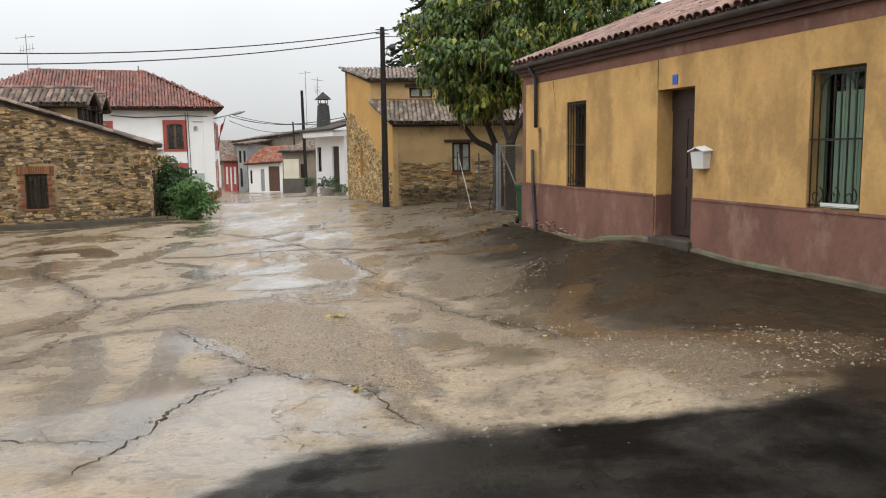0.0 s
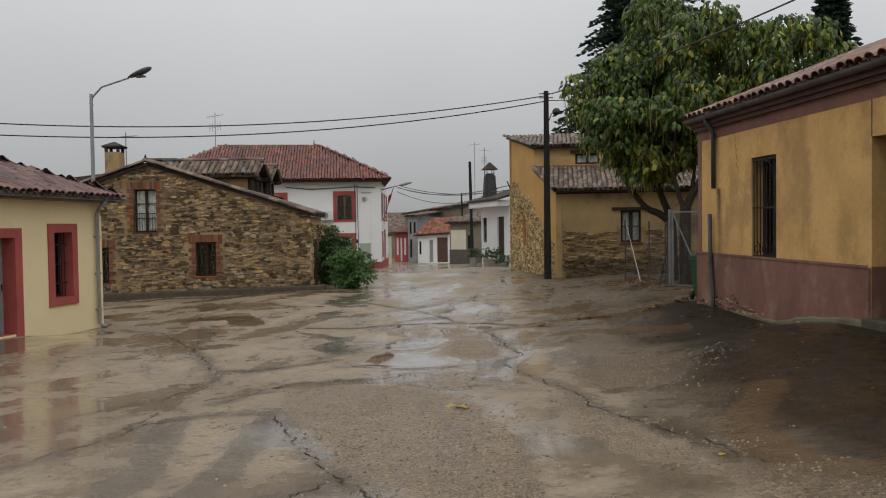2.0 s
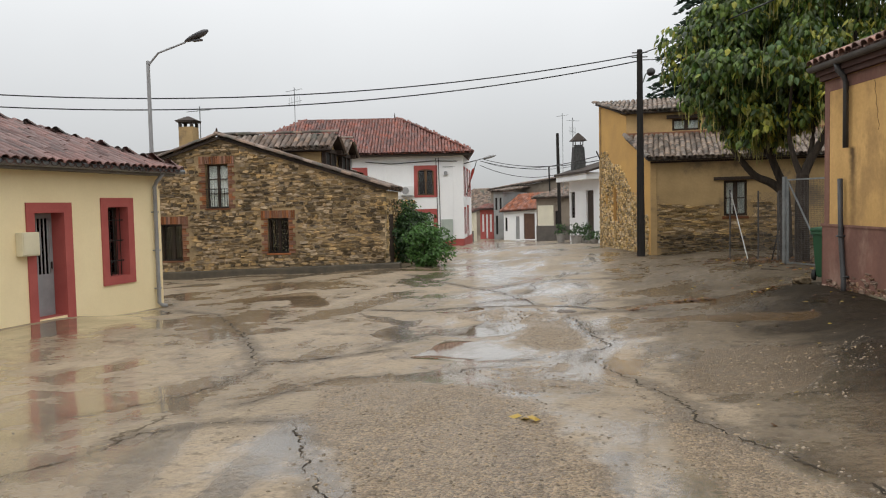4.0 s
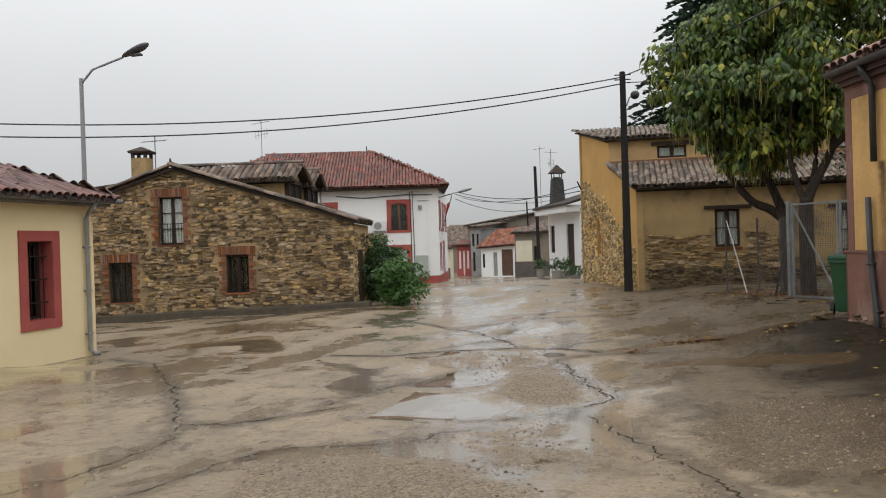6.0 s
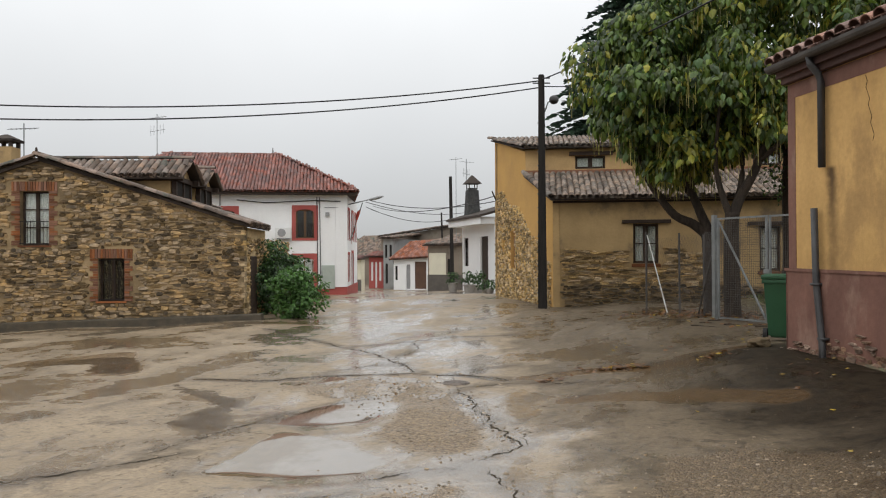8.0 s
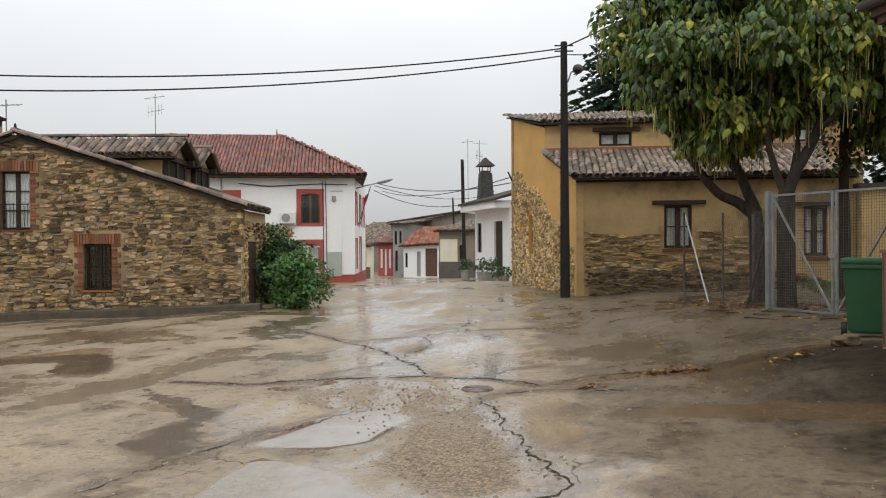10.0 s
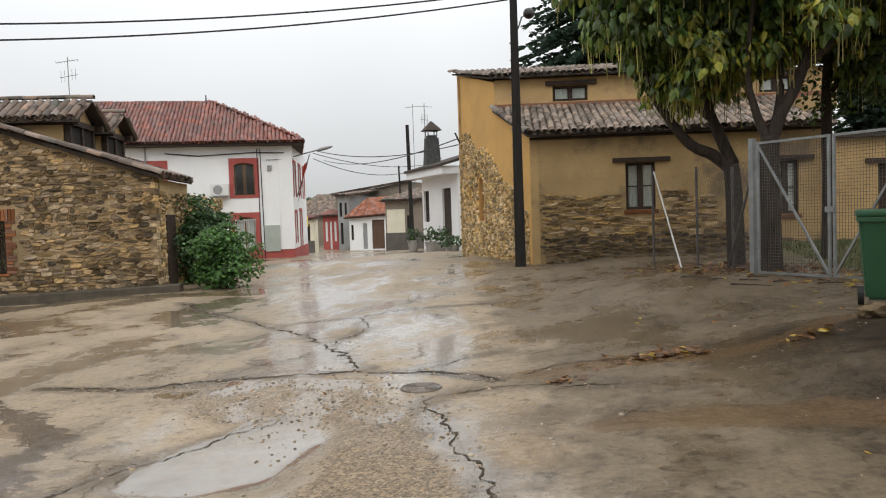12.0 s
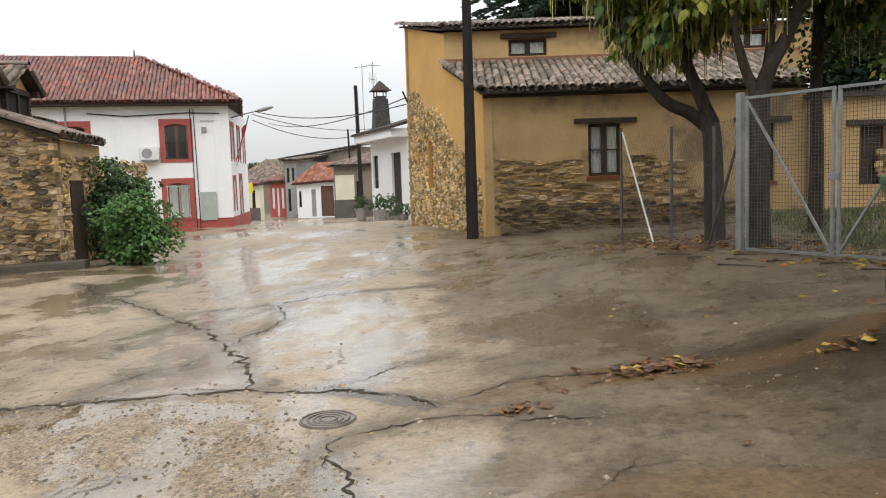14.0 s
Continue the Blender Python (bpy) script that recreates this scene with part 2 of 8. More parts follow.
CURTAIN = surface("white_curtain", (0.88, 0.88, 0.86), (0.74, 0.74, 0.72), 5, 30, 0.9, stretch=(6, 1, 0.3), relief=0.1)
# near-black: the shade inside windows and openings is put into this colour
ROOMSHADE = surface("painted_room_shade", (0.02, 0.018, 0.016), (0.03, 0.027, 0.024), 2, 10, 0.9)
GREYWALL = surface("grey_cement_render", (0.32, 0.32, 0.31), (0.25, 0.25, 0.245), 0.8, 12, 0.9, c3=(0.20, 0.195, 0.18), relief=0.15, grain=0.1)
BROWNWALL = surface("old_brown_render", (0.25, 0.21, 0.165), (0.19, 0.16, 0.13), 0.6, 12, 0.9, c3=(0.15, 0.125, 0.10), relief=0.15, grain=0.12)
BARK = surface("grey_brown_bark", (0.055, 0.042, 0.032), (0.026, 0.021, 0.017), 4, 28, 0.85, stretch=(3, 3, 0.6), relief=0.9, grain=0.35)
FLAGRED = surface("red_flag_cloth", (0.42, 0.06, 0.04), (0.34, 0.05, 0.035), 4, 30, 0.85, grain=0.1)
TERRACOTTA = surface("pale_plant_pot", (0.36, 0.34, 0.31), (0.28, 0.26, 0.24), 4, 30, 0.8)
CONCRETE_STEP = surface("mossy_concrete", (0.085, 0.068, 0.046), (0.05, 0.042, 0.03), 4, 30, 0.6, relief=0.4)
CABLE = surface("black_cable_sheath", (0.015, 0.015, 0.016), (0.02, 0.02, 0.021), 4, 30, 0.6, relief=0)


def leafy(name, c1, c2, rough=0.45, spread=0.55):
    """Leaf surface that varies from leaf to leaf and lets some light through."""
    m, t, p = shader(name)
    isl = t.nodes.new("ShaderNodeNewGeometry").outputs["Random Per Island"]
    col = mixrgb(t, calc(t, "FRACT", calc(t, "MULTIPLY", isl, 5.7), 0), c1, c2)
    hs = nd(t, "ShaderNodeHueSaturation")
    t.links.new(ramp(t, isl, 0, 1, 1 - spread, 1 + spread), hs.inputs["Value"])
    t.links.new(col, hs.inputs["Color"])
    t.links.new(hs.outputs[0], p.inputs["Base Color"])
    p.inputs["Roughness"].default_value = rough
    p.inputs["Subsurface Weight"].default_value = 0.0
    tr = t.nodes.new("ShaderNodeBsdfTranslucent")
    t.links.new(hs.outputs[0], tr.inputs["Color"])
    mx = nd(t, "ShaderNodeMixShader", Fac=0.4)
    t.links.new(p.outputs[0], mx.inputs[1])
    t.links.new(tr.outputs[0], mx.inputs[2])
    t.links.new(mx.outputs[0], t.nodes["Material Output"].inputs["Surface"])
    return m


LEAF = leafy("catalpa_leaf", (0.125, 0.175, 0.03), (0.036, 0.08, 0.017), 0.42, 0.6)
LEAF_Y = leafy("yellowing_leaf", (0.36, 0.33, 0.045), (0.20, 0.235, 0.04), 0.4, 0.4)
POD = leafy("hanging_seed_pod", (0.42, 0.40, 0.11), (0.24, 0.20, 0.08))
NEEDLE = leafy("conifer_needles", (0.03, 0.055, 0.03), (0.02, 0.04, 0.025), 0.6)
SHRUB = leafy("shrub_leaf", (0.10, 0.20, 0.05), (0.06, 0.14, 0.03))
IVY = leafy("ivy_leaf", (0.045, 0.09, 0.025), (0.03, 0.065, 0.02))
FARTREE = leafy("far_tree_leaf", (0.05, 0.08, 0.02), (0.035, 0.06, 0.018))
GRASS = leafy("wet_grass", (0.085, 0.12, 0.035), (0.12, 0.13, 0.05))
LITTER = leafy("fallen_leaf", (0.21, 0.095, 0.03), (0.10, 0.05, 0.022), 0.4)
LITTER_Y = leafy("yellow_fallen_leaf", (0.50, 0.36, 0.05), (0.40, 0.26, 0.05), 0.4, 0.2)



def drip(m, x, z0, z1, width, colour):
    """A brown run of rainwater down a painted wall: it starts at z1 and fades towards z0."""
    t = m.node_tree
    p = t.nodes["Principled BSDF"]
    base = p.inputs["Base Color"].links[0].from_socket
    co, sep = t.nodes.new("ShaderNodeTexCoord"), t.nodes.new("ShaderNodeSeparateXYZ")
    t.links.new(co.outputs["Object"], sep.inputs[0])
    wander = calc(t, "MULTIPLY", calc(t, "SUBTRACT", tex(t, 1.6, 4, 0.6, (0.2, 0.2, 1)), 0.5), 0.35)
    off = calc(t, "ABSOLUTE", calc(t, "SUBTRACT", calc(t, "ADD", sep.outputs["X"], wander), x), 0)
    side = ramp(t, calc(t, "ADD", off, calc(t, "MULTIPLY", calc(t, "SUBTRACT", tex(t, 9, 4), 0.5), 0.1)), 0.0, width, 1.0, 0.0)
    down = calc(t, "MULTIPLY", ramp(t, sep.outputs["Z"], z1 - 0.06, z1, 1.0, 0.0), ramp(t, sep.outputs["Z"], z0, z1, 0.45, 1.0))
    t.links.new(mixrgb(t, calc(t, "MULTIPLY", side, down), base, colour), p.inputs["Base Color"])


drip(YELLOW, 0.92, 0.7, 2.05, 0.16, (0.12, 0.072, 0.035))


def glass(name):
    m, t, p = shader(name)
    fr = nd(t, "ShaderNodeFresnel", IOR=1.5)
    gl = nd(t, "ShaderNodeBsdfGlossy", Roughness=0.03)
    tr = t.nodes.new("ShaderNodeBsdfTransparent")
    tr.inputs["Color"].default_value = (0.95, 0.97, 0.96, 1)
    mx = t.nodes.new("ShaderNodeMixShader")
    t.links.new(fr.outputs[0], mx.inputs[0])
    t.links.new(tr.outputs[0], mx.inputs[1])
    t.links.new(gl.outputs[0], mx.inputs[2])
    t.links.new(mx.outputs[0], t.nodes["Material Output"].inputs["Surface"])
    return m


GLASS = glass("window_glass")


# ---- mesh helpers ----
def finish(bm, name, material, parent=None, label="", smooth=False):
    me = bpy.data.meshes.new(name)
    bmesh.ops.recalc_face_normals(bm, faces=bm.faces)
    if smooth:
        for f in bm.faces:
            f.smooth = True
    bm.to_mesh(me)
    bm.free()
    for mt in material if isinstance(material, (list, tuple)) else [material]:
        me.materials.append(mt)
    ob = new(name, me)
    if parent:
        ob.parent = parent
    return tagged(ob, label)


def part(name, bm, material, parent, label="", smooth=False):
    return finish(bm, name, material, parent, label, smooth)


def thing(name, m, label, category, group="", kind=""):
    ob = new(name)
    ob.empty_display_size = 0.2
    ob.matrix_basis = m
    return tagged(ob, label, category, group, kind)


def raw(name, verts, faces, material, parent=None, label="", slots=None, smooth=False):
    me = bpy.data.meshes.new(name)
    me.from_pydata(verts, [], faces)
    for mt in material if isinstance(material, (list, tuple)) else [material]:
        me.materials.append(mt)
    if slots is not None:
        me.polygons.foreach_set("material_index", slots)
    if smooth:
        me.polygons.foreach_set("use_smooth", [True] * len(faces))
    me.update()
    ob = new(name, me)
    if parent:
        ob.parent = parent
    return tagged(ob, label)


def hexa(bm, pts):
    """A closed block from eight corners: four below in ring order, then the four above."""
    v = [bm.verts.new(p) for p in pts]
    for f in ((3, 2, 1, 0), (4, 5, 6, 7), (0, 1, 5, 4), (1, 2, 6, 5), (2, 3, 7, 6), (3, 0, 4, 7)):
        bm.faces.new([v[i] for i in f])
    return v


def box(bm, x0, y0, z0, x1, y1, z1, m=None):
    pts = [(x0, y0, z0), (x1, y0, z0), (x1, y1, z0), (x0, y1, z0), (x0, y0, z1), (x1, y0, z1), (x1, y1, z1), (x0, y1, z1)]
    if m is not None:
        pts = [m @ Vector(p) for p in pts]
    return hexa(bm, pts)


def blk(x0, y0, z0, x1, y1, z1, bev=0.0):
    bm = bmesh.new()
    box(bm, x0, y0, z0, x1, y1, z1)
    if bev:
        bmesh.ops.bevel(bm, geom=bm.edges[:], offset=bev, segments=2, affect="EDGES", profile=0.6)
    return bm


def tube(bm, path, radii, seg=8, caps=True):
    """A round tube along a path of points with one radius for each."""
    rings = []
    for i, p in enumerate(path):
        a, b = Vector(path[max(i - 1, 0)]), Vector(path[min(i + 1, len(path) - 1)])
        d = (b - a).normalized()
        s = d.cross(Vector((0, 0, 1)) if abs(d.z) < 0.95 else Vector((1, 0, 0))).normalized()
        q = s.cross(d)
        r = radii[i] if isinstance(radii, (list, tuple)) else radii
        rings.append([bm.verts.new(Vector(p) + r * (math.cos(k * math.tau / seg) * s + math.sin(k * math.tau / seg) * q)) for k in range(seg)])
    for r0, r1 in zip(rings, rings[1:]):
        for k in range(seg):
            bm.faces.new((r0[k], r0[(k + 1) % seg], r1[(k + 1) % seg], r1[k]))
    if caps:
        bm.faces.new(rings[0][::-1])
        bm.faces.new(rings[-1])


def rod(path, radii, seg=8):
    bm = bmesh.new()
    tube(bm, path, radii, seg)
    return bm


def wall(length, low, high, openings=(), thick=0.4, breaks=(), x0=0.0):
    """A wall along x with its face at y = 0: low(x) and high(x) bound it, and openings (x0, x1, z0, z1) go through it."""
    bm = bmesh.new()
    xs = sorted({x0, length, *breaks, *(o[0] for o in openings), *(o[1] for o in openings)})
    for a, b in zip(xs, xs[1:]):
        mid = (a + b) / 2
        cut = sorted((o[2], o[3]) for o in openings if o[0] <= mid <= o[1])
        za, zb = low(a), low(b)
        spans = []
        for lo, hi in cut:
            spans.append((za, zb, lo, lo))
            za = zb = hi
        spans.append((za, zb, high(a), high(b)))
        for p, q, r, s in spans:
            if r - p > 1e-4 or s - q > 1e-4:
                hexa(bm, [(a, 0, p), (b, 0, q), (b, thick, q), (a, thick, p), (a, 0, r), (b, 0, s), (b, thick, s), (a, thick, r)])
    bmesh.ops.remove_doubles(bm, verts=bm.verts[:], dist=1e-5)
    return bm


def window(parent, x0, x1, z0, z1, y, frame_mat, leaves=2, rails=2, curtain=False, bar=0.05, label="", name="window"):
    """Window frame with leaves and rails, its panes behind it, and a curtain where there is one."""
    bm = bmesh.new()
    box(bm, x0, y, z0, x0 + bar, y + 0.06, z1)
    box(bm, x1 - bar, y, z0, x1, y + 0.06, z1)
    box(bm, x0 + bar, y, z0, x1 - bar, y + 0.06, z0 + bar)
    box(bm, x0 + bar, y, z1 - bar, x1 - bar, y + 0.06, z1)
    w = (x1 - x0 - 2 * bar) / leaves
    fr = part(name, bm, frame_mat, parent, label)
    for i in range(1, leaves):
        c = x0 + bar + i * w
        part("mullion", blk(c - bar * 0.9, y - 0.01, z0 + bar, c + bar * 0.9, y + 0.05, z1 - bar), frame_mat, fr)
    for j in range(1, rails):
        c = z0 + (z1 - z0) * j / rails
        part("glazing_bar", blk(x0 + bar, y + 0.012, c - 0.015, x1 - bar, y + 0.045, c + 0.015), frame_mat, fr)
    for i in range(leaves):
        a = x0 + bar + i * w
        pane = part("pane", blk(a, y + 0.025, z0 + bar, a + w, y + 0.031, z1 - bar), GLASS, fr)
        pane.visible_shadow = False
    if curtain:
        n = 24
        vs, fs = [], []
        for i in range(n + 1):
            xx = x0 + bar + (x1 - x0 - 2 * bar) * i / n
            yy = y + 0.06 + 0.012 * math.sin(i * 2.3)
            vs += [(xx, yy, z0 + bar), (xx, yy, z1 - bar)]
        fs = [(2 * i, 2 * i + 2, 2 * i + 3, 2 * i + 1) for i in range(n)]
        raw("curtain", vs, fs, CURTAIN, fr, "white net curtain")
    # added sheet whose colour stands in for the unlit room's shade
    part("dark_room", blk(x0 - 0.02, y + 0.30, z0 - 0.02, x1 + 0.02, y + 0.34, z1 + 0.02), ROOMSHADE, fr)
    return fr


def grille(parent, x0, x1, z0, z1, y, n=6, scroll=True):
    """Wrought-iron window bars with cross rails and scrolls below."""
    bm = bmesh.new()
    for i in range(n + 1):
        x = x0 + (x1 - x0) * i / n
        tube(bm, [(x, y, z0), (x, y, z1)], 0.011, 6)
    for zz in (z0 + 0.03, z0 + (z1 - z0) * 0.5, z1 - 0.03):
        box(bm, x0 - 0.03, y - 0.012, zz - 0.012, x1 + 0.03, y + 0.012, zz + 0.012)
    if scroll:
        for k in range(3):
            c = x0 + (x1 - x0) * (k + 0.5) / 3
            pts = [(c + (0.02 + 0.014 * a) * math.cos(a), y - 0.02, z0 + 0.16 + (0.02 + 0.014 * a) * math.sin(a)) for a in [j * 0.5 for j in range(16)]]
            tube(bm, pts, 0.009, 5)
        top = [(x0 + (x1 - x0) * (0.5 + 0.33 * math.cos(a)), y - 0.01, z1 - 0.28 + 0.22 * math.sin(a)) for a in [j * math.pi / 12 for j in range(13)]]
        tube(bm, top, 0.009, 5)
    return part("window_grille", bm, IRON, parent, "black wrought-iron window grille")


# ---- pieces: tiles, stones, bricks ----
def arc_tile(length=0.46, r0=0.105, r1=0.085, seg=6, t=0.016):
    vs, fs = [], []
    for y, r in ((0, r0), (length, r1)):
        for k in range(seg + 1):
            a = math.pi * k / seg
            vs.append((-r * math.cos(a), y, r * 0.8 * math.sin(a)))
    n = seg + 1
    for k in range(n):
        a = math.pi * k / seg
        vs.append((-(r0 - t) * math.cos(a), 0, (r0 - t) * 0.8 * math.sin(a)))
    for k in range(seg):
        fs.append((k, k + 1, n + k + 1, n + k))
        fs.append((2 * n + k, 2 * n + k + 1, k + 1, k))
    return vs, fs


TILE_V, TILE_F = arc_tile()
tile_meshes = {}


def tile_mesh(mt):
    if mt.name not in tile_meshes:
        me = bpy.data.meshes.new("roof_tile")
        me.from_pydata(TILE_V, [], TILE_F)
        me.materials.append(mt)
        tile_meshes[mt.name] = me
    return tile_meshes[mt.name]


class Joined:
    """Gathers many like pieces into one mesh."""

    def __init__(self):
        self.v, self.f = [], []

    def add(self, vs, fs, m):
        k = len(self.v)
        self.v += [tuple(m @ Vector(p)) for p in vs]
        self.f += [tuple(i + k for i in f) for f in fs]


later = []


def tile_roof(parent, o, u, v, nu, nv, m_piece, m_joined, inside=lambda a, b: True, pieces=0, pitch=0.215, course=0.36, seed=1, label="", size=1.0):
    """Barrel tiles on a slope: o is the eave's start, u runs along the eave, v up the slope. The lowest courses become single tiles."""
    rnd = random.Random(seed)
    o, u, v = Vector(o), Vector(u).normalized(), Vector(v).normalized()
    n = u.cross(v).normalized()
    if n.z < 0:
        n = -n
    join, single = Joined(), []
    for j in range(nv):
        for i in range(nu):
            a, b = (i + 0.5) * pitch, j * course
            if not inside(a, b):
                continue
            for flip in (0, 1):
                aa = a + (pitch / 2 if flip else 0)
                tw = rnd.gauss(0, 0.025)
                right = (u * math.cos(tw) + v * math.sin(tw)).normalized()
                up = (v + n * 0.035 + u * -math.sin(tw)).normalized()
                nn = right.cross(up).normalized()
                if nn.z < 0:
                    nn = -nn
                p = o + u * (aa + rnd.gauss(0, 0.008)) + v * (b + rnd.gauss(0, 0.014)) + n * (0.035 + rnd.gauss(0, 0.005) if not flip else 0.03)
                if flip:
                    right, nn = -right, -nn
                m = Matrix((right, up, nn)).transposed().to_4x4()
                m.translation = p
                m = m @ Matrix.Diagonal((size, size, size, 1))
                if not flip and len(single) < pieces:
                    single.append(m)
                else:
                    join.add(TILE_V, TILE_F, m)
    if single:
        later.append(("roof_tile", tile_mesh(m_piece), parent, single))
    ob = raw("roof_tiles", join.v, join.f, m_joined, parent, label or "rows of weathered clay barrel tiles", smooth=False)
    tagged(ob, kind="stuff")
    return ob


def unit_stone(seed):
    rnd = random.Random(seed)
    k = rnd.randint(7, 9)
    ring = []
    for i in range(k):
        a = (i + rnd.uniform(-0.3, 0.3)) * math.tau / k + 0.4
        c, s = math.cos(a), math.sin(a)
        e = 0.5 / (c ** 4 + s ** 4) ** 0.25
        ring.append((e * c * rnd.uniform(0.9, 1.08), e * s * rnd.uniform(0.86, 1.1)))
    vs = [(x, 0.4, z) for x, z in ring] + [(x * 0.98, -0.6 + rnd.uniform(-0.3, 0.2), z * 0.97) for x, z in ring]
    vs += [(x * 0.88, -1.0 + rnd.uniform(-0.4, 0.3), z * 0.80) for x, z in ring]
    fs = []
    for b in (0, k):
        fs += [(b + i, b + (i + 1) % k, b + k + (i + 1) % k, b + k + i) for i in range(k)]
    fs.append(tuple(range(2 * k, 3 * k)))
    return vs, fs


STONES = [unit_stone(s) for s in range(14)]
stone_meshes = {}


def stone_field(parent, x0, x1, z0, z1, inside, m_piece, m_joined, pieces=300, seed=3, near=None, h=(0.045, 0.15), w=(0.12, 0.48), m=None):
    """Rubble courses on a wall face at y = 0; near(x) picks the stones that become pieces of their own."""
    rnd = random.Random(seed)
    if m_piece.name not in stone_meshes:
        lst = []
        for vs, fs in STONES:
            me = bpy.data.meshes.new("wall_stone")
            me.from_pydata(vs, [], fs)
            me.materials.append(m_piece)
            lst.append(me)
        stone_meshes[m_piece.name] = lst
    spots = []
    z = z0
    while z < z1:
        hh = rnd.uniform(*h)
        x = x0 + rnd.uniform(0, 0.2)
        while x < x1:
            ww = rnd.uniform(*w) * (1.2 if hh < 0.1 else 0.9)
            cx, cz = x + ww / 2, z + hh / 2 + 0.05 * math.sin(x * 1.7 + z * 2) + rnd.gauss(0, hh * 0.22)
            if inside(cx, cz, ww / 2, hh / 2):
                spots.append((cx, cz, ww * 1.0, hh * rnd.uniform(0.75, 1.45), rnd.uniform(0.014, 0.05), rnd.randrange(14), rnd.uniform(-6, 6)))
            x += ww + rnd.uniform(0.002, 0.018)
        z += hh + rnd.uniform(0.0, 0.010)
    spots.sort(key=lambda s: near(s[0], s[1]) if near else 0)
    join, singles = Joined(), {}
    for i, (cx, cz, ww, hh, dd, kind, tilt) in enumerate(spots):
        mm = pose(cx, 0, cz, 0, tilt, 0) @ Matrix.Diagonal((ww, dd, hh, 1))
        if m is not None:
            mm = m @ mm
        if i < pieces:
            singles.setdefault(kind, []).append(mm)
        else:
            join.add(*STONES[kind], mm)
    for kind, ms in singles.items():
        later.append(("wall_stone", stone_meshes[m_piece.name][kind], parent, ms))
    if join.v:
        tagged(raw("rubble_masonry", join.v, join.f, m_joined, parent, "rough rubble stones set in clay mortar"), kind="stuff")


bm_b = blk(-0.5, -1, -0.5, 0.5, 1, 0.5)
brick_me = bpy.data.meshes.new("brick")
bm_b.to_mesh(brick_me)
bm_b.free()
brick_me.materials.append(BRICK)


def brick_surround(parent, x0, x1, z0, z1, band=0.22, seed=5, sill=False):
    """Upright bricks over the opening as a flat arch and toothed courses down both jambs."""
    rnd = random.Random(seed)
    ms = []
    n = int((x1 - x0 + 2 * band) / 0.075)
    for i in range(n):
        x = x0 - band + (i + 0.5) * (x1 - x0 + 2 * band) / n
        ms.append(pose(x, 0, z1 + 0.14, 0, rnd.gauss(0, 1.5), 0) @ Matrix.Diagonal((0.062, 0.022 + rnd.uniform(0, 0.012), 0.27, 1)))
    k = int((z1 - z0) / 0.072)
    for j in range(k):
        z = z0 + (j + 0.5) * (z1 - z0) / k
        ln = band if j % 4 < 2 else band * 0.6
        for sx, xx in ((-1, x0), (1, x1)):
            ms.append(pose(xx + sx * ln / 2, 0, z, 0, rnd.gauss(0, 0.8), 0) @ Matrix.Diagonal((ln * 0.97, 0.022 + rnd.uniform(0, 0.01), 0.056, 1)))
    later.append(("brick", brick_me, parent, ms))


# ---- ground ----
LEVELS_NEAR = [(0, -4, 0.15), (0, 0, 0.0), (-6, 0, -0.1), (6, 1, 0.0), (0.3, 3, -0.22), (-0.3, 6, -0.48), (-1, 9.5, -0.68), (-1.5, 10.5, -0.72),
               (-1.3, 13.6, -0.86), (-2.4, 14.8, -0.93), (-6.1, 13.5, -0.96), (-12.2, 14.6, -0.85), (-12.4, 19.2, -1.06), (-4.1, 16.9, -1.0),
               (-6.9, 18.9, -1.02), (0, 16.2, -0.71), (-2.1, 17.1, -0.88), (-1.9, 19, -0.86), (-0.35, 19.3, -0.69), (1.9, 19, -0.30),
               (2.25, 18, -0.32), (3.7, 13.8, -0.14), (4.9, 10.5, -0.24), (3.3, 5.8, -0.15), (5.8, 8, -0.26)]
LEVELS_FAR = [(-3.3, 19.6, -0.86), (-4.5, 21.4, -0.91), (-3.4, 23.7, -0.77), (-6.2, 23.7, -0.97), (1.7, 24.4, -0.37), (-10.4, 29.4, -0.92),
              (-14.5, 28.4, -1.07), (-18.6, 27.3, -1.22), (-2.2, 31.5, -0.64), (1, 30.9, -0.42), (5, 30.5, -0.2), (-4.4, 37.5, -0.62),
              (-13.2, 45.6, -1.0), (-6, 46.6, -0.95), (-12, 56, -1.4), (-18, 70, -1.85), (-26, 85, -2.0), (0, 60, -0.9), (10, 40, -0.2)]
LEVELS = np.array(LEVELS_NEAR + LEVELS_FAR)


def level(x, y):
    w = 1 / ((x - LEVELS[:, 0]) ** 2 + (y - LEVELS[:, 1]) ** 2 + 1.2) ** 2
    return float((w * LEVELS[:, 2]).sum() / w.sum())


def blob(X, Y, cx, cy, a, b, turn=0.0):
    c, s = math.cos(turn), math.sin(turn)
    u, v = (X - cx) * c + (Y - cy) * s, -(X - cx) * s + (Y - cy) * c
    return 1 - np.sqrt((u / a) ** 2 + (v / b) ** 2)


def strip(X, Y, pts, width):
    best = np.full(X.shape, 1e9)
    for (ax, ay), (bx, by) in zip(pts, pts[1:]):
        dx, dy = bx - ax, by - ay
        k = np.clip(((X - ax) * dx + (Y - ay) * dy) / (dx * dx + dy * dy), 0, 1)
        best = np.minimum(best, np.hypot(X - ax - k * dx, Y - ay - k * dy))
    return 1 - best / width


def field(*parts_):
    return np.maximum.reduce(parts_)


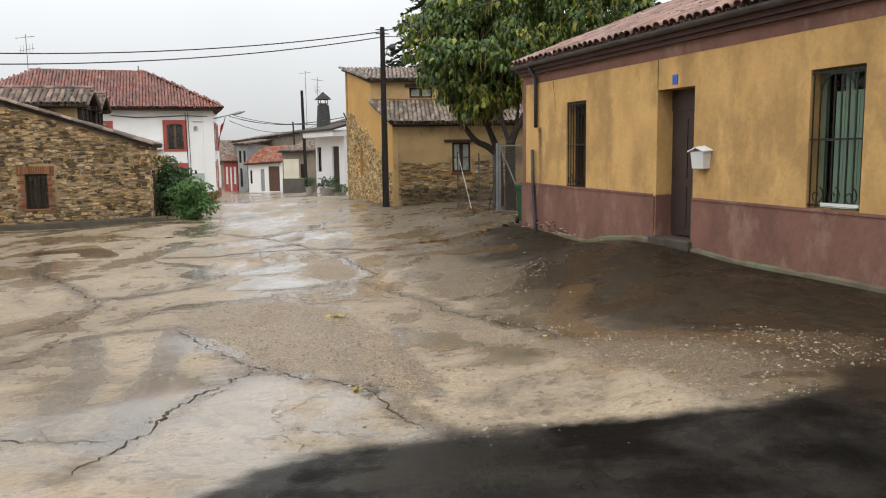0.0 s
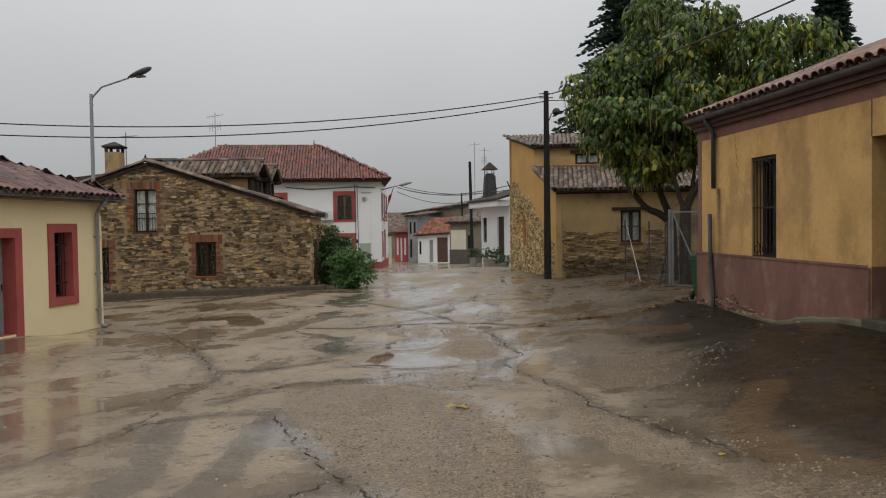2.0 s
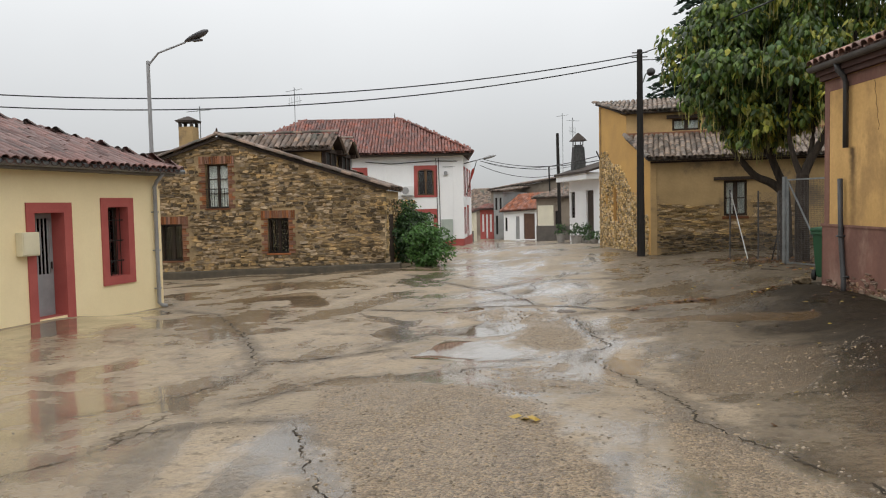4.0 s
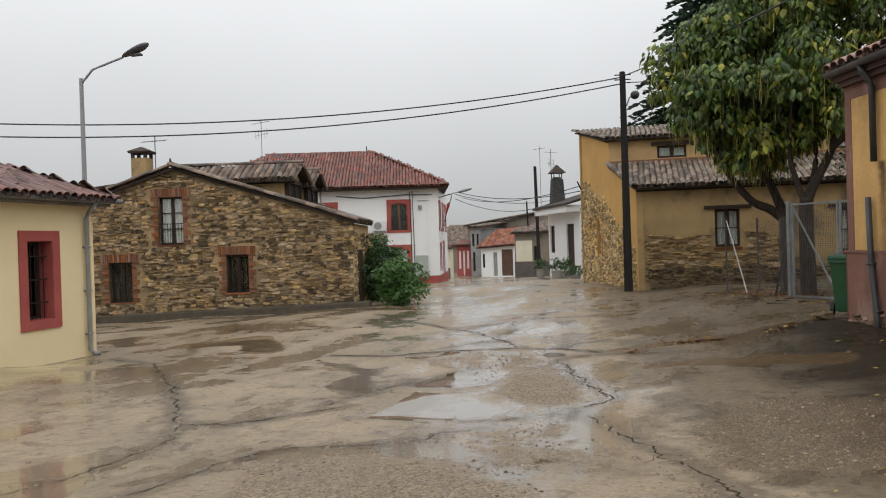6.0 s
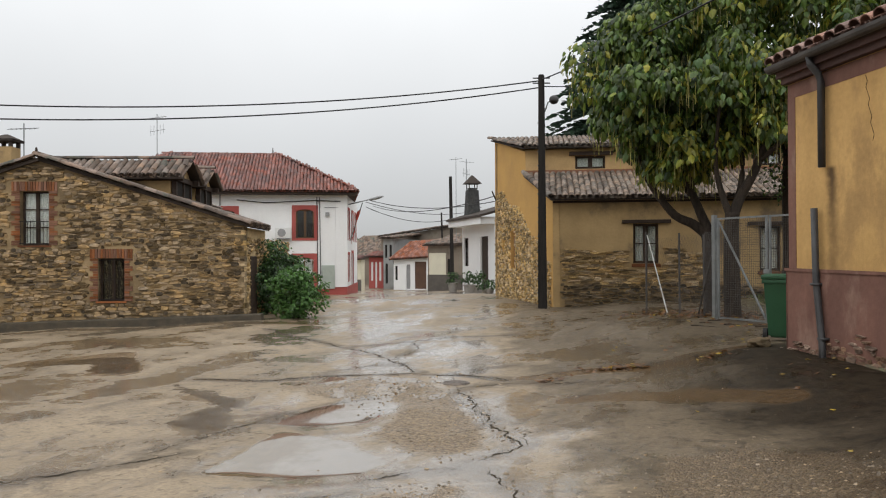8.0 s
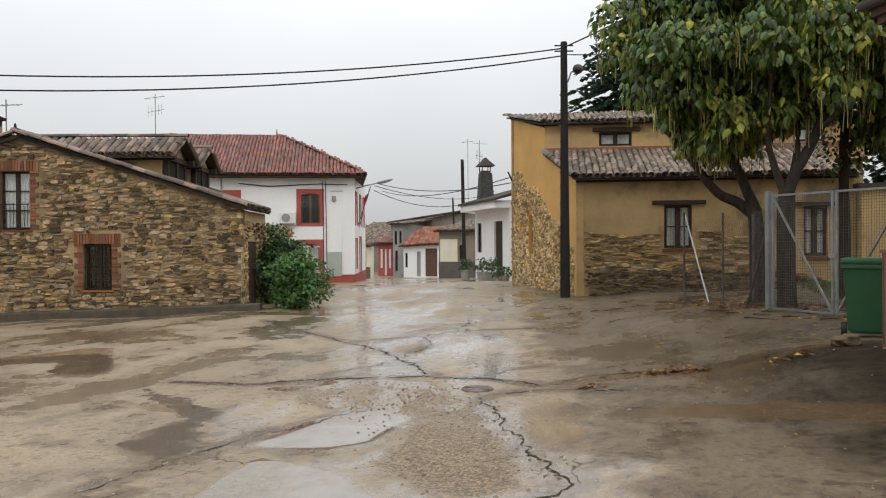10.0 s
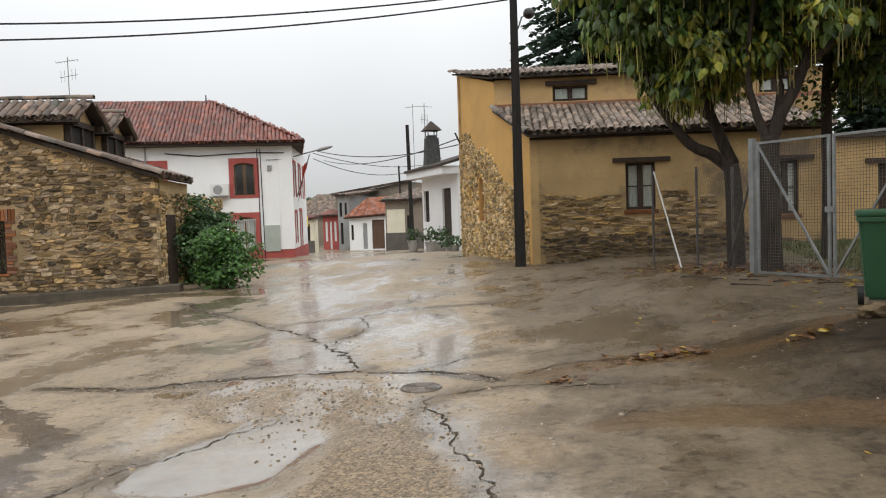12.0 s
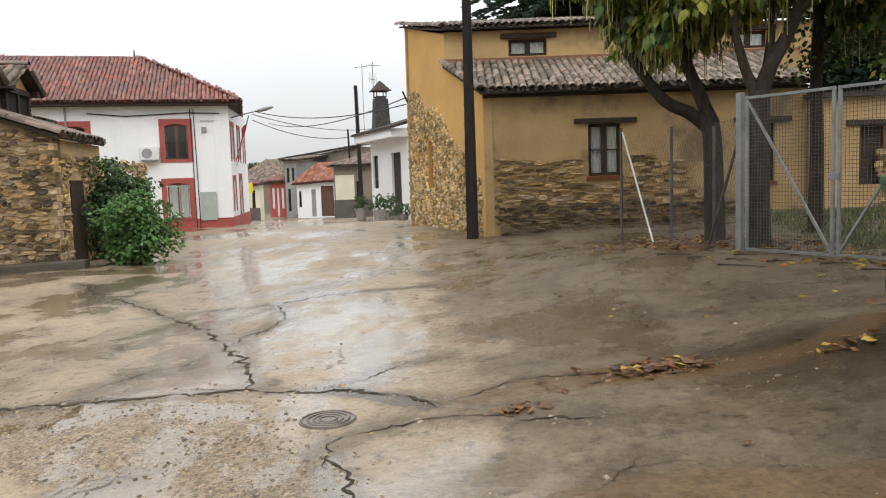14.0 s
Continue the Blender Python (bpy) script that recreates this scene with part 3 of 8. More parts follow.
def area(X, Y, pts):
    """Distance to a closed outline, positive inside."""
    best, odd = np.full(X.shape, 1e9), np.zeros(X.shape, bool)
    for (ax, ay), (bx, by) in zip(pts, pts[1:] + pts[:1]):
        dx, dy = bx - ax, by - ay
        k = np.clip(((X - ax) * dx + (Y - ay) * dy) / (dx * dx + dy * dy), 0, 1)
        best = np.minimum(best, np.hypot(X - ax - k * dx, Y - ay - k * dy))
        if dy:
            odd ^= ((ay > Y) != (by > Y)) & (X < ax + (Y - ay) * dx / dy)
    return np.where(odd, best, -best)


POOLS = [[(-3.95, 14.0), (-4.0, 15.0), (-4.0, 15.8), (-3.2, 15.45), (-2.4, 14.65), (-2.6, 14.2), (-3.06, 13.95)],
         [(-4.3, 16.1), (-4.25, 16.8), (-3.96, 17.7), (-3.4, 18.15), (-3.05, 17.3), (-3.15, 16.35), (-3.5, 16.1)],
         [(-11.9, 13.8), (-12.0, 15.6), (-12.1, 18.2), (-10.4, 16.2), (-10.6, 13.6)]]
GRAVEL = [[(-4.2, 11.8), (-3.2, 12.25), (-2.3, 12.1), (-1.2, 10.8), (-0.3, 8.8), (0.0, 6.6), (-0.1, 5.5), (-0.5, 6.35), (-1.0, 6.75), (-1.8, 7.65), (-2.6, 8.95), (-3.5, 10.0)],
          [(-0.75, 12.2), (0.3, 10.6), (1.2, 8.4), (2.5, 7.4), (3.9, 6.9), (3.4, 6.0), (2.0, 5.5), (1.3, 6.8), (0.8, 8.0), (-0.1, 9.4)],
          [(0.0, 14.7), (0.7, 15.0), (1.4, 14.3), (1.5, 13.2), (1.0, 11.9), (-0.4, 12.0), (-0.3, 13.7)]]
GRAVEL_FAR = [[(-3.4, 18.6), (-2.5, 18.3), (-2.0, 16.8), (-1.4, 15.1), (-1.9, 14.75), (-2.5, 14.95), (-3.0, 15.6), (-3.0, 16.4), (-3.3, 17.8)],
              [(-6.2, 19.35), (-4.0, 19.3), (-3.1, 19.15), (-2.8, 18.45), (-2.45, 18.1), (-2.3, 17.4), (-4.2, 17.7)],
              [(-2.8, 13.3), (-1.7, 13.9), (-1.0, 12.2), (-1.9, 11.8)]]
SILT = [(-7.2, 18.9), (-6.0, 18.05), (-5.1, 17.3), (-5.15, 16.8), (-4.65, 15.9), (-4.7, 15.4), (-5.4, 15.9), (-5.45, 16.5), (-5.5, 17.1), (-6.6, 18.2)]


def puddles(X, Y):
    shallow = np.minimum(field(*(area(X, Y, p) for p in GRAVEL_FAR[1:])) - 0.1, 0.03)
    return field(*(area(X, Y, p) for p in POOLS), shallow) * 1.6


def sump(X, Y):
    """Hollows where dark silt and dirty water gather."""
    return field(area(X, Y, SILT) * 2.2 + 0.1, strip(X, Y, [(-10.6, 20.6), (-9.6, 21.0), (-8.7, 19.8)], 0.45), strip(X, Y, [(-6.9, 19.3), (-5.6, 19.1), (-4.4, 19.25)], 0.09),
                 strip(X, Y, [(-2.75, 19.42), (-2.3, 19.2), (-1.9, 18.92)], 0.13), strip(X, Y, [(2.3, 5.75), (2.75, 5.7)], 0.1))


def mud(X, Y):
    return field(blob(X, Y, -5.9, 17.6, 0.6, 0.3, -0.5), strip(X, Y, [(-10.9, 20.6), (-10.0, 21.6), (-8.6, 19.7)], 0.6),
                 strip(X, Y, [(-1.6, 19.1), (-0.55, 19.25), (0.8, 19.2), (1.4, 19.6)], 0.3), strip(X, Y, [(-0.9, 17.25), (-0.1, 17.15), (0.5, 17.1), (1.4, 16.6)], 0.28), strip(X, Y, [(-17, 26.6), (-10, 28.3), (-8, 28.2)], 0.5),
                 strip(X, Y, [(2.9, 6.8), (1.6, 8.0), (1.4, 9.6), (1.9, 11.2)], 0.3))


def stony(X, Y):
    return field(*(area(X, Y, p) for p in GRAVEL + GRAVEL_FAR)) * 1.7


def tracks(X, Y):
    """Faint dark wheel marks across the near slab."""
    return field(strip(X, Y, [(-4.45, 9.6), (-3.5, 7.6), (-2.9, 5.6)], 0.28), strip(X, Y, [(-3.3, 9.5), (-2.75, 7.4), (-2.33, 5.3)], 0.24), strip(X, Y, [(-1.4, 9.9), (-1.0, 8.0), (-0.6, 6.5)], 0.2),
                 strip(X, Y, [(-0.55, 9.7), (-0.5, 8.0), (-0.1, 6.3)], 0.17))


def tarmac(X, Y):
    edge = np.interp(X, [-8, -3, -2.25, -1.5, -1.15, -0.9, -0.1, 0.7, 2.0, 2.7, 3.06, 3.4, 6], [1.0, 2.6, 3.3, 4.1, 4.9, 5.25, 5.5, 5.65, 5.36, 5.6, 5.87, 6.0, 7.0])
    return (edge - Y) * np.interp(X, [-1.5, 1.0], [0.6, 1.4])


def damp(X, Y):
    """Darker, older ground along the ochre house and under the trees, with their shade and reflection painted in."""
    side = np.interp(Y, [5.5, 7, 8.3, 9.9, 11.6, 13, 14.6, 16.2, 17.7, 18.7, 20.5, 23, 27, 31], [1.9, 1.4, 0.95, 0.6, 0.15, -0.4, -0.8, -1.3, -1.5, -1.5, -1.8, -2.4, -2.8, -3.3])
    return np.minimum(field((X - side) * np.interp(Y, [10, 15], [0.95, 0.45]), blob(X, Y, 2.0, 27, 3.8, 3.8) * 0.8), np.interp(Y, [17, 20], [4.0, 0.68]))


def lawn(X, Y):
    return field(blob(X, Y, 6.5, 28.5, 4.0, 4.6), blob(X, Y, 12, 30, 7, 8))


def axis(a, b, step, outer):
    mid = list(np.arange(a, b + 1e-6, step))
    lo, hi, d = [], [], step
    x = a
    while x > -outer:
        d *= 1.35
        x -= d
        lo.append(x)
    x, d = b, step
    while x < outer + 200:
        d *= 1.35
        x += d
        hi.append(x)
    return np.array(lo[::-1] + mid + hi)


# lines of the cracks across the slabs
CRACKS_A = [[(-2.29, 4.53), (-2.23, 5.28), (-2.06, 6.35), (-1.92, 6.94), (-1.77, 7.61)], [(-3.5, 5.06), (-3.05, 5.26), (-2.68, 5.29), (-2.23, 5.26)],
            [(-3.5, 10.0), (-2.8, 9.0), (-2.3, 8.3), (-1.77, 7.55), (-1.37, 6.99), (-0.92, 6.68), (-0.5, 6.32), (-0.31, 5.88), (-0.09, 5.52)],
            [(-4.64, 7.38), (-4.55, 8.5), (-4.6, 9.3), (-4.2, 9.8), (-3.6, 9.95)], [(-6.1, 13.5), (-5.7, 12.6), (-5.6, 11.4), (-5.7, 10.4), (-5.95, 9.8)]]
CRACKS_B = [[(-11.46, 18.69), (-9.97, 17.9), (-7.7, 15.5), (-6.8, 14.35), (-6.12, 13.5), (-5.5, 13.5), (-4.9, 14.1), (-4.5, 14.6)],
            [(-4.5, 10.6), (-4.4, 11.8), (-4.2, 12.35), (-3.4, 12.55), (-2.9, 12.95), (-2.83, 13.3), (-2.44, 13.55)], [(-2.43, 18.03), (-2.05, 17.05), (-1.62, 15.95), (-1.28, 15.2), (-1.7, 14.7)],
            [(-1.49, 14.35), (-1.1, 13.55), (-0.63, 12.75), (-0.2, 11.6), (0.0, 10.85), (0.33, 10.42), (0.85, 9.65), (1.16, 8.91), (1.45, 8.2)], [(-2.47, 13.91), (-2.17, 14.25), (-1.72, 14.43)],
            [(-4.84, 14.5), (-4.7, 15.3), (-4.4, 16.4), (-3.94, 17.5), (-3.63, 17.95)]]
CRACKS_C = [[(-9.1, 26.8), (-8.0, 25.4), (-6.85, 24.5), (-5.85, 23.4), (-5.04, 22.3), (-4.6, 21.75), (-4.28, 21.3), (-3.88, 20.6), (-3.49, 19.8), (-3.3, 19.4)],
            [(-5.85, 23.4), (-5.3, 23.75), (-4.39, 23.35), (-3.71, 23.95), (-3.06, 24.3), (-2.38, 24.56)], [(-4.39, 23.37), (-4.02, 22.5), (-4.2, 21.75), (-4.19, 21.27)],
            [(-4.27, 20.8), (-4.33, 20.31), (-4.62, 19.93), (-4.79, 19.52)], [(-2.76, 19.41), (-2.6, 19.74), (-2.33, 20.07), (-1.97, 20.33)],
            [(-6.9, 19.3), (-5.6, 19.1), (-4.6, 19.2), (-3.4, 19.35), (-2.95, 19.4), (-2.7, 19.5), (-2.29, 19.23), (-2.0, 19.06), (-1.88, 18.9)]]
CRACKS_D = [[(-2.38, 17.8), (-2.42, 18.16), (-2.28, 18.35), (-1.95, 18.6), (-1.66, 18.63), (-1.01, 18.44), (-0.63, 18.36)], [(-0.94, 17.34), (-0.77, 17.58), (-0.64, 17.69)],
            [(0.09, 18.69), (0.44, 18.7), (0.71, 18.76)], [(-0.06, 21.7), (-0.12, 20.8)], [(-1.88, 19.0), (-1.3, 19.35), (-0.6, 19.3), (0.0, 19.35), (0.57, 19.45)]]


def crack_dirt(X, Y):
    """Nearness to a crack, where silt and water darken the slabs."""
    return field(*(strip(X, Y, pts, 0.34) for pts in CRACKS_A + CRACKS_B + CRACKS_C + CRACKS_D))


gx, gy = axis(-13.0, 7.0, 0.13, 400), axis(-1.0, 33.0, 0.13, 300)
GX, GY = np.meshgrid(gx, gy)
wsum, zsum = np.zeros(GX.shape), np.zeros(GX.shape)
for lx, ly, lz in LEVELS:
    wgt = 1 / ((GX - lx) ** 2 + (GY - ly) ** 2 + 1.2) ** 2
    wsum += wgt
    zsum += wgt * lz
GZ = zsum / wsum
f_pud, f_mud, f_sto, f_tar, f_dusk, f_law, f_trk, f_sum, f_crk = (f(GX, GY) for f in (puddles, mud, stony, tarmac, damp, lawn, tracks, sump, crack_dirt))
GZ = GZ - 0.012 * np.clip(f_pud, 0, 0.5) - 0.012 * np.clip(f_sto, 0, 0.4) - 0.02 * np.clip(f_tar, 0, 0.4)
for pool in POOLS[:2]:
    d_pool = area(GX, GY, pool)
    keep = np.clip((d_pool + 0.25) / 0.4, 0, 1)
    GZ = GZ * (1 - keep) + (GZ[d_pool > 0].mean() - 0.012) * keep
nx_, ny_ = len(gx), len(gy)


def ground_z(x, y):
    """Height of the finished ground sheet."""
    i, j = min(max(int(np.searchsorted(gx, x)) - 1, 0), nx_ - 2), min(max(int(np.searchsorted(gy, y)) - 1, 0), ny_ - 2)
    u, v = (x - gx[i]) / (gx[i + 1] - gx[i]), (y - gy[j]) / (gy[j + 1] - gy[j])
    return float((GZ[j, i] * (1 - u) + GZ[j, i + 1] * u) * (1 - v) + (GZ[j + 1, i] * (1 - u) + GZ[j + 1, i + 1] * u) * v)


gv = np.stack([GX.ravel(), GY.ravel(), GZ.ravel()], 1)
idx = np.arange(nx_ * ny_).reshape(ny_, nx_)
gf = np.stack([idx[:-1, :-1], idx[:-1, 1:], idx[1:, 1:], idx[1:, :-1]], -1).reshape(-1, 4)
gme = bpy.data.meshes.new("ground")
gme.from_pydata(gv.tolist(), [], gf.tolist())
gme.polygons.foreach_set("use_smooth", [True] * len(gf))
for att, arr in (("puddle", f_pud), ("mud", f_mud), ("stony", f_sto), ("tarmac", f_tar), ("damp", f_dusk), ("lawn", f_law), ("track", f_trk), ("sump", f_sum), ("crackdirt", f_crk)):
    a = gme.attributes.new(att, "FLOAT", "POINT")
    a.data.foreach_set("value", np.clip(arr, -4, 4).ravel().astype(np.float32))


def ground_material():
    m, t, p = shader("wet_concrete_ground")

    def mask(att, lo, hi, amount, scale=2.2):
        a = t.nodes.new("ShaderNodeAttribute")
        a.attribute_name = att
        n = calc(t, "MULTIPLY", calc(t, "SUBTRACT", tex(t, scale, 7, 0.62, off=(len(att) * 3.1, 2, 0)), 0.5), amount)
        return ramp(t, calc(t, "ADD", a.outputs["Fac"], n), lo, hi)

    big, mid, fine = tex(t, 0.35, 5, 0.6), tex(t, 1.6, 7, 0.65, off=(4, 9, 0)), tex(t, 22, 5, 0.65)
    streak = tex(t, 1.1, 5, 0.6, (1.0, 0.28, 1.0), (2, 2, 0))
    col = mixrgb(t, ramp(t, big, 0.35, 0.65), (0.37, 0.32, 0.262), (0.28, 0.242, 0.195))
    col = mixrgb(t, ramp(t, mid, 0.5, 0.66, 0, 0.5), col, (0.14, 0.115, 0.088))
    col = mixrgb(t, ramp(t, streak, 0.52, 0.7, 0, 0.5), col, (0.37, 0.325, 0.265))
    pit = tex(t, 6.5, 6, 0.7, off=(1, 5, 0))
    col = mixrgb(t, ramp(t, pit, 0.53, 0.64, 0, 0.62), col, (0.095, 0.078, 0.058))
    col = mixrgb(t, ramp(t, tex(t, 34, 5, 0.7, off=(3, 1, 0)), 0.57, 0.66, 0, 0.55), col, (0.085, 0.068, 0.05))
    col = mixrgb(t, ramp(t, tex(t, 15, 5, 0.7, off=(6, 2, 0)), 0.60, 0.68, 0, 0.5), col, (0.47, 0.42, 0.35))
    col = mixrgb(t, ramp(t, tex(t, 3.1, 6, 0.7, (1, 0.5, 1), (8, 1, 0)), 0.57, 0.68, 0, 0.5), col, (0.43, 0.38, 0.31))
    warp = t.nodes.new("ShaderNodeTexCoord")
    wn_ = nd(t, "ShaderNodeTexNoise", Scale=0.9, Detail=7.0, Roughness=0.65)
    t.links.new(warp.outputs["Object"], wn_.inputs["Vector"])
    wv = t.nodes.new("ShaderNodeVectorMath")
    wv.operation = "MULTIPLY_ADD"
    t.links.new(wn_.outputs["Color"], wv.inputs[0])
    wv.inputs[1].default_value = (1.5, 1.5, 0.0)
    t.links.new(warp.outputs["Object"], wv.inputs[2])
    flatv = t.nodes.new("ShaderNodeVectorMath")
    flatv.operation = "MULTIPLY"
    flatv.inputs[1].default_value = (1, 0.8, 0)
    t.links.new(wv.outputs[0], flatv.inputs[0])
    edge2 = nd(t, "ShaderNodeTexVoronoi", Scale=0.8)
    edge2.feature = "DISTANCE_TO_EDGE"
    t.links.new(flatv.outputs[0], edge2.inputs["Vector"])
    seam = calc(t, "MULTIPLY", ramp(t, edge2.outputs["Distance"], 0.001, 0.006, 1.0, 0.0), ramp(t, tex(t, 0.5, 4, 0.6, off=(3, 17, 0)), 0.54, 0.64, 0.0, 0.7))
    film = ramp(t, calc(t, "ADD", tex(t, 0.8, 6, 0.6, (1, 0.5, 1), (11, 5, 0)), calc(t, "MULTIPLY", calc(t, "SUBTRACT", mid, 0.5), 0.5)), 0.40, 0.62)
    col = mixrgb(t, calc(t, "MULTIPLY", film, 0.8), col, (0.78, 0.76, 0.73), "MULTIPLY")
    trk = mask("track", 0.0, 0.6, 0.9, 2.5)
    col = mixrgb(t, calc(t, "MULTIPLY", trk, 0.55), col, (0.10, 0.097, 0.10))
    col = mixrgb(t, calc(t, "MULTIPLY", seam, 0.9), col, (0.03, 0.024, 0.018))
    # shade and dark reflection of house and trees, put into the ground colour
    duskm = mask("damp", -0.12, 0.2, 1.3, 1.3)
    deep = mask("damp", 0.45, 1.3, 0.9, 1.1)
    col = mixrgb(t, calc(t, "MULTIPLY", duskm, 0.6), col, mixrgb(t, ramp(t, pit, 0.4, 0.65), (0.085, 0.069, 0.049), (0.035, 0.028, 0.020)))
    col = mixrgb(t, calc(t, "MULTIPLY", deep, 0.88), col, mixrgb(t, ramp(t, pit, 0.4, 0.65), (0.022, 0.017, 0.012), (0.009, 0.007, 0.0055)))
    sto = mask("stony", 0.0, 0.35, 1.3, 1.7)
    speck = nd(t, "ShaderNodeTexVoronoi", Scale=48.0)
    co = t.nodes.new("ShaderNodeTexCoord")
    t.links.new(co.outputs["Object"], speck.inputs["Vector"])
    sr = t.nodes.new("ShaderNodeSeparateColor")
    t.links.new(speck.outputs["Color"], sr.inputs[0])
    stc = mixrgb(t, ramp(t, sr.outputs[0], 0.1, 0.95), (0.115, 0.087, 0.06), (0.47, 0.385, 0.29))
    stc = mixrgb(t, ramp(t, tex(t, 9, 6, 0.75, off=(5, 5, 2)), 0.45, 0.62, 0, 0.55), stc, (0.15, 0.11, 0.073))
    stc = mixrgb(t, calc(t, "MULTIPLY", duskm, 0.4), stc, (0.09, 0.068, 0.045))
    stc = mixrgb(t, calc(t, "MULTIPLY", deep, 0.65), stc, (0.06, 0.04, 0.022))
    col = mixrgb(t, calc(t, "MULTIPLY", sto, 0.72), col, stc)
    crk = mask("crackdirt", 0.25, 0.85, 1.5, 4.2)
    col = mixrgb(t, calc(t, "MULTIPLY", crk, 0.6), col, (0.075, 0.058, 0.04))
    mudm = mask("mud", 0.0, 0.5, 1.3, 1.5)
    col = mixrgb(t, calc(t, "MULTIPLY", mudm, 0.42), col, (0.165, 0.105, 0.055))
    sumpm = mask("sump", 0.05, 0.22, 1.7, 3.6)
    col = mixrgb(t, calc(t, "MULTIPLY", sumpm, 0.85), col, (0.055, 0.038, 0.022))
    tar = mask("tarmac", 0.0, 0.4, 0.9, 1.6)
    col = mixrgb(t, tar, col, mixrgb(t, ramp(t, mid, 0.4, 0.62), (0.005, 0.0048, 0.0048), (0.016, 0.0163, 0.017)))
    law = mask("lawn", 0.0, 0.3, 0.6, 2.0)
    col = mixrgb(t, law, col, mixrgb(t, mid, (0.10, 0.11, 0.045), (0.16, 0.14, 0.075)))
    pud = mask("puddle", 0.0, 0.08, 0.45, 1.9)
    col = mixrgb(t, calc(t, "MULTIPLY", pud, 0.55), col, (0.14, 0.115, 0.085))
    col = mixrgb(t, 1.0, col, mixrgb(t, fine, (0.35, 0.35, 0.35), (1.6, 1.6, 1.6)), "MULTIPLY")
    col = mixrgb(t, 1.0, col, (0.755, 0.668, 0.54), "MULTIPLY")
    t.links.new(col, p.inputs["Base Color"])
    rough = mixrgb(t, film, (0.62, 0.62, 0.62), (0.09, 0.09, 0.09))
    rough = mixrgb(t, trk, rough, (0.12, 0.12, 0.12))
    rough = mixrgb(t, calc(t, "MULTIPLY", sto, 0.8), rough, (0.45, 0.45, 0.45))
    rough = mixrgb(t, mudm, rough, (0.16, 0.16, 0.16))
    rough = mixrgb(t, sumpm, rough, (0.08, 0.08, 0.08))
    rough = mixrgb(t, seam, rough, (0.9, 0.9, 0.9))
    rough = mixrgb(t, tar, rough, mixrgb(t, film, (0.42, 0.42, 0.42), (0.18, 0.18, 0.18)))
    rough = mixrgb(t, law, rough, (0.8, 0.8, 0.8))
    rough = mixrgb(t, pud, rough, (0.03, 0.03, 0.03))
    t.links.new(rough, p.inputs["Roughness"])
    spec = mixrgb(t, film, (0.30, 0.30, 0.30), (0.55, 0.55, 0.55))
    spec = mixrgb(t, calc(t, "MULTIPLY", duskm, 0.55), spec, (0.12, 0.12, 0.12))
    spec = mixrgb(t, deep, spec, (0.07, 0.07, 0.07))
    spec = mixrgb(t, seam, spec, (0.05, 0.05, 0.05))
    spec = mixrgb(t, sumpm, spec, (0.36, 0.36, 0.36))
    spec = mixrgb(t, tar, spec, mixrgb(t, film, (0.012, 0.012, 0.012), (0.06, 0.06, 0.06)))
    spec = mixrgb(t, pud, spec, (0.9, 0.9, 0.9))
    t.links.new(spec, p.inputs["Specular IOR Level"])
    water = calc(t, "MULTIPLY", film, calc(t, "SUBTRACT", 1.0, calc(t, "MAXIMUM", calc(t, "MAXIMUM", tar, duskm), calc(t, "MAXIMUM", sto, seam))))
    t.links.new(calc(t, "MULTIPLY", water, 0.75), p.inputs["Coat Weight"])
    p.inputs["Coat Roughness"].default_value = 0.10
    wb = nd(t, "ShaderNodeBump", Strength=0.12, Distance=0.02)
    t.links.new(mid, wb.inputs["Height"])
    t.links.new(wb.outputs[0], p.inputs["Coat Normal"])
    flat = calc(t, "SUBTRACT", 1.0, pud)
    hgt = calc(t, "ADD", calc(t, "ADD", calc(t, "MULTIPLY", fine, 0.35), calc(t, "MULTIPLY", pit, 0.6)), calc(t, "MULTIPLY", mid, 1.0))
    hgt = calc(t, "SUBTRACT", hgt, calc(t, "MULTIPLY", seam, 0.8))
    hgt = calc(t, "ADD", hgt, calc(t, "MULTIPLY", calc(t, "MULTIPLY", sto, speck.outputs["Distance"]), -1.1))
    bp = nd(t, "ShaderNodeBump", Distance=0.02)
    t.links.new(hgt, bp.inputs["Height"])
    t.links.new(calc(t, "MULTIPLY", flat, 0.85), bp.inputs["Strength"])
    t.links.new(bp.outputs[0], p.inputs["Normal"])
    return m


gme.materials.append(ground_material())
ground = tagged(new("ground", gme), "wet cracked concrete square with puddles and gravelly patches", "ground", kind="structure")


# cracks: narrow irregular furrows filled with dark wet dirt
CRACKDIRT = surface("dark_crack_dirt", (0.02, 0.016, 0.011), (0.06, 0.047, 0.032), 9, 60, 0.95, relief=0.5)
CRACK_WIDTHS = [0.013, 0.008, 0.010, 0.007, 0.010, 0.016, 0.011, 0.014, 0.012, 0.010, 0.010, 0.022, 0.012, 0.011, 0.007, 0.009, 0.026, 0.011, 0.007, 0.007, 0.010, 0.010]


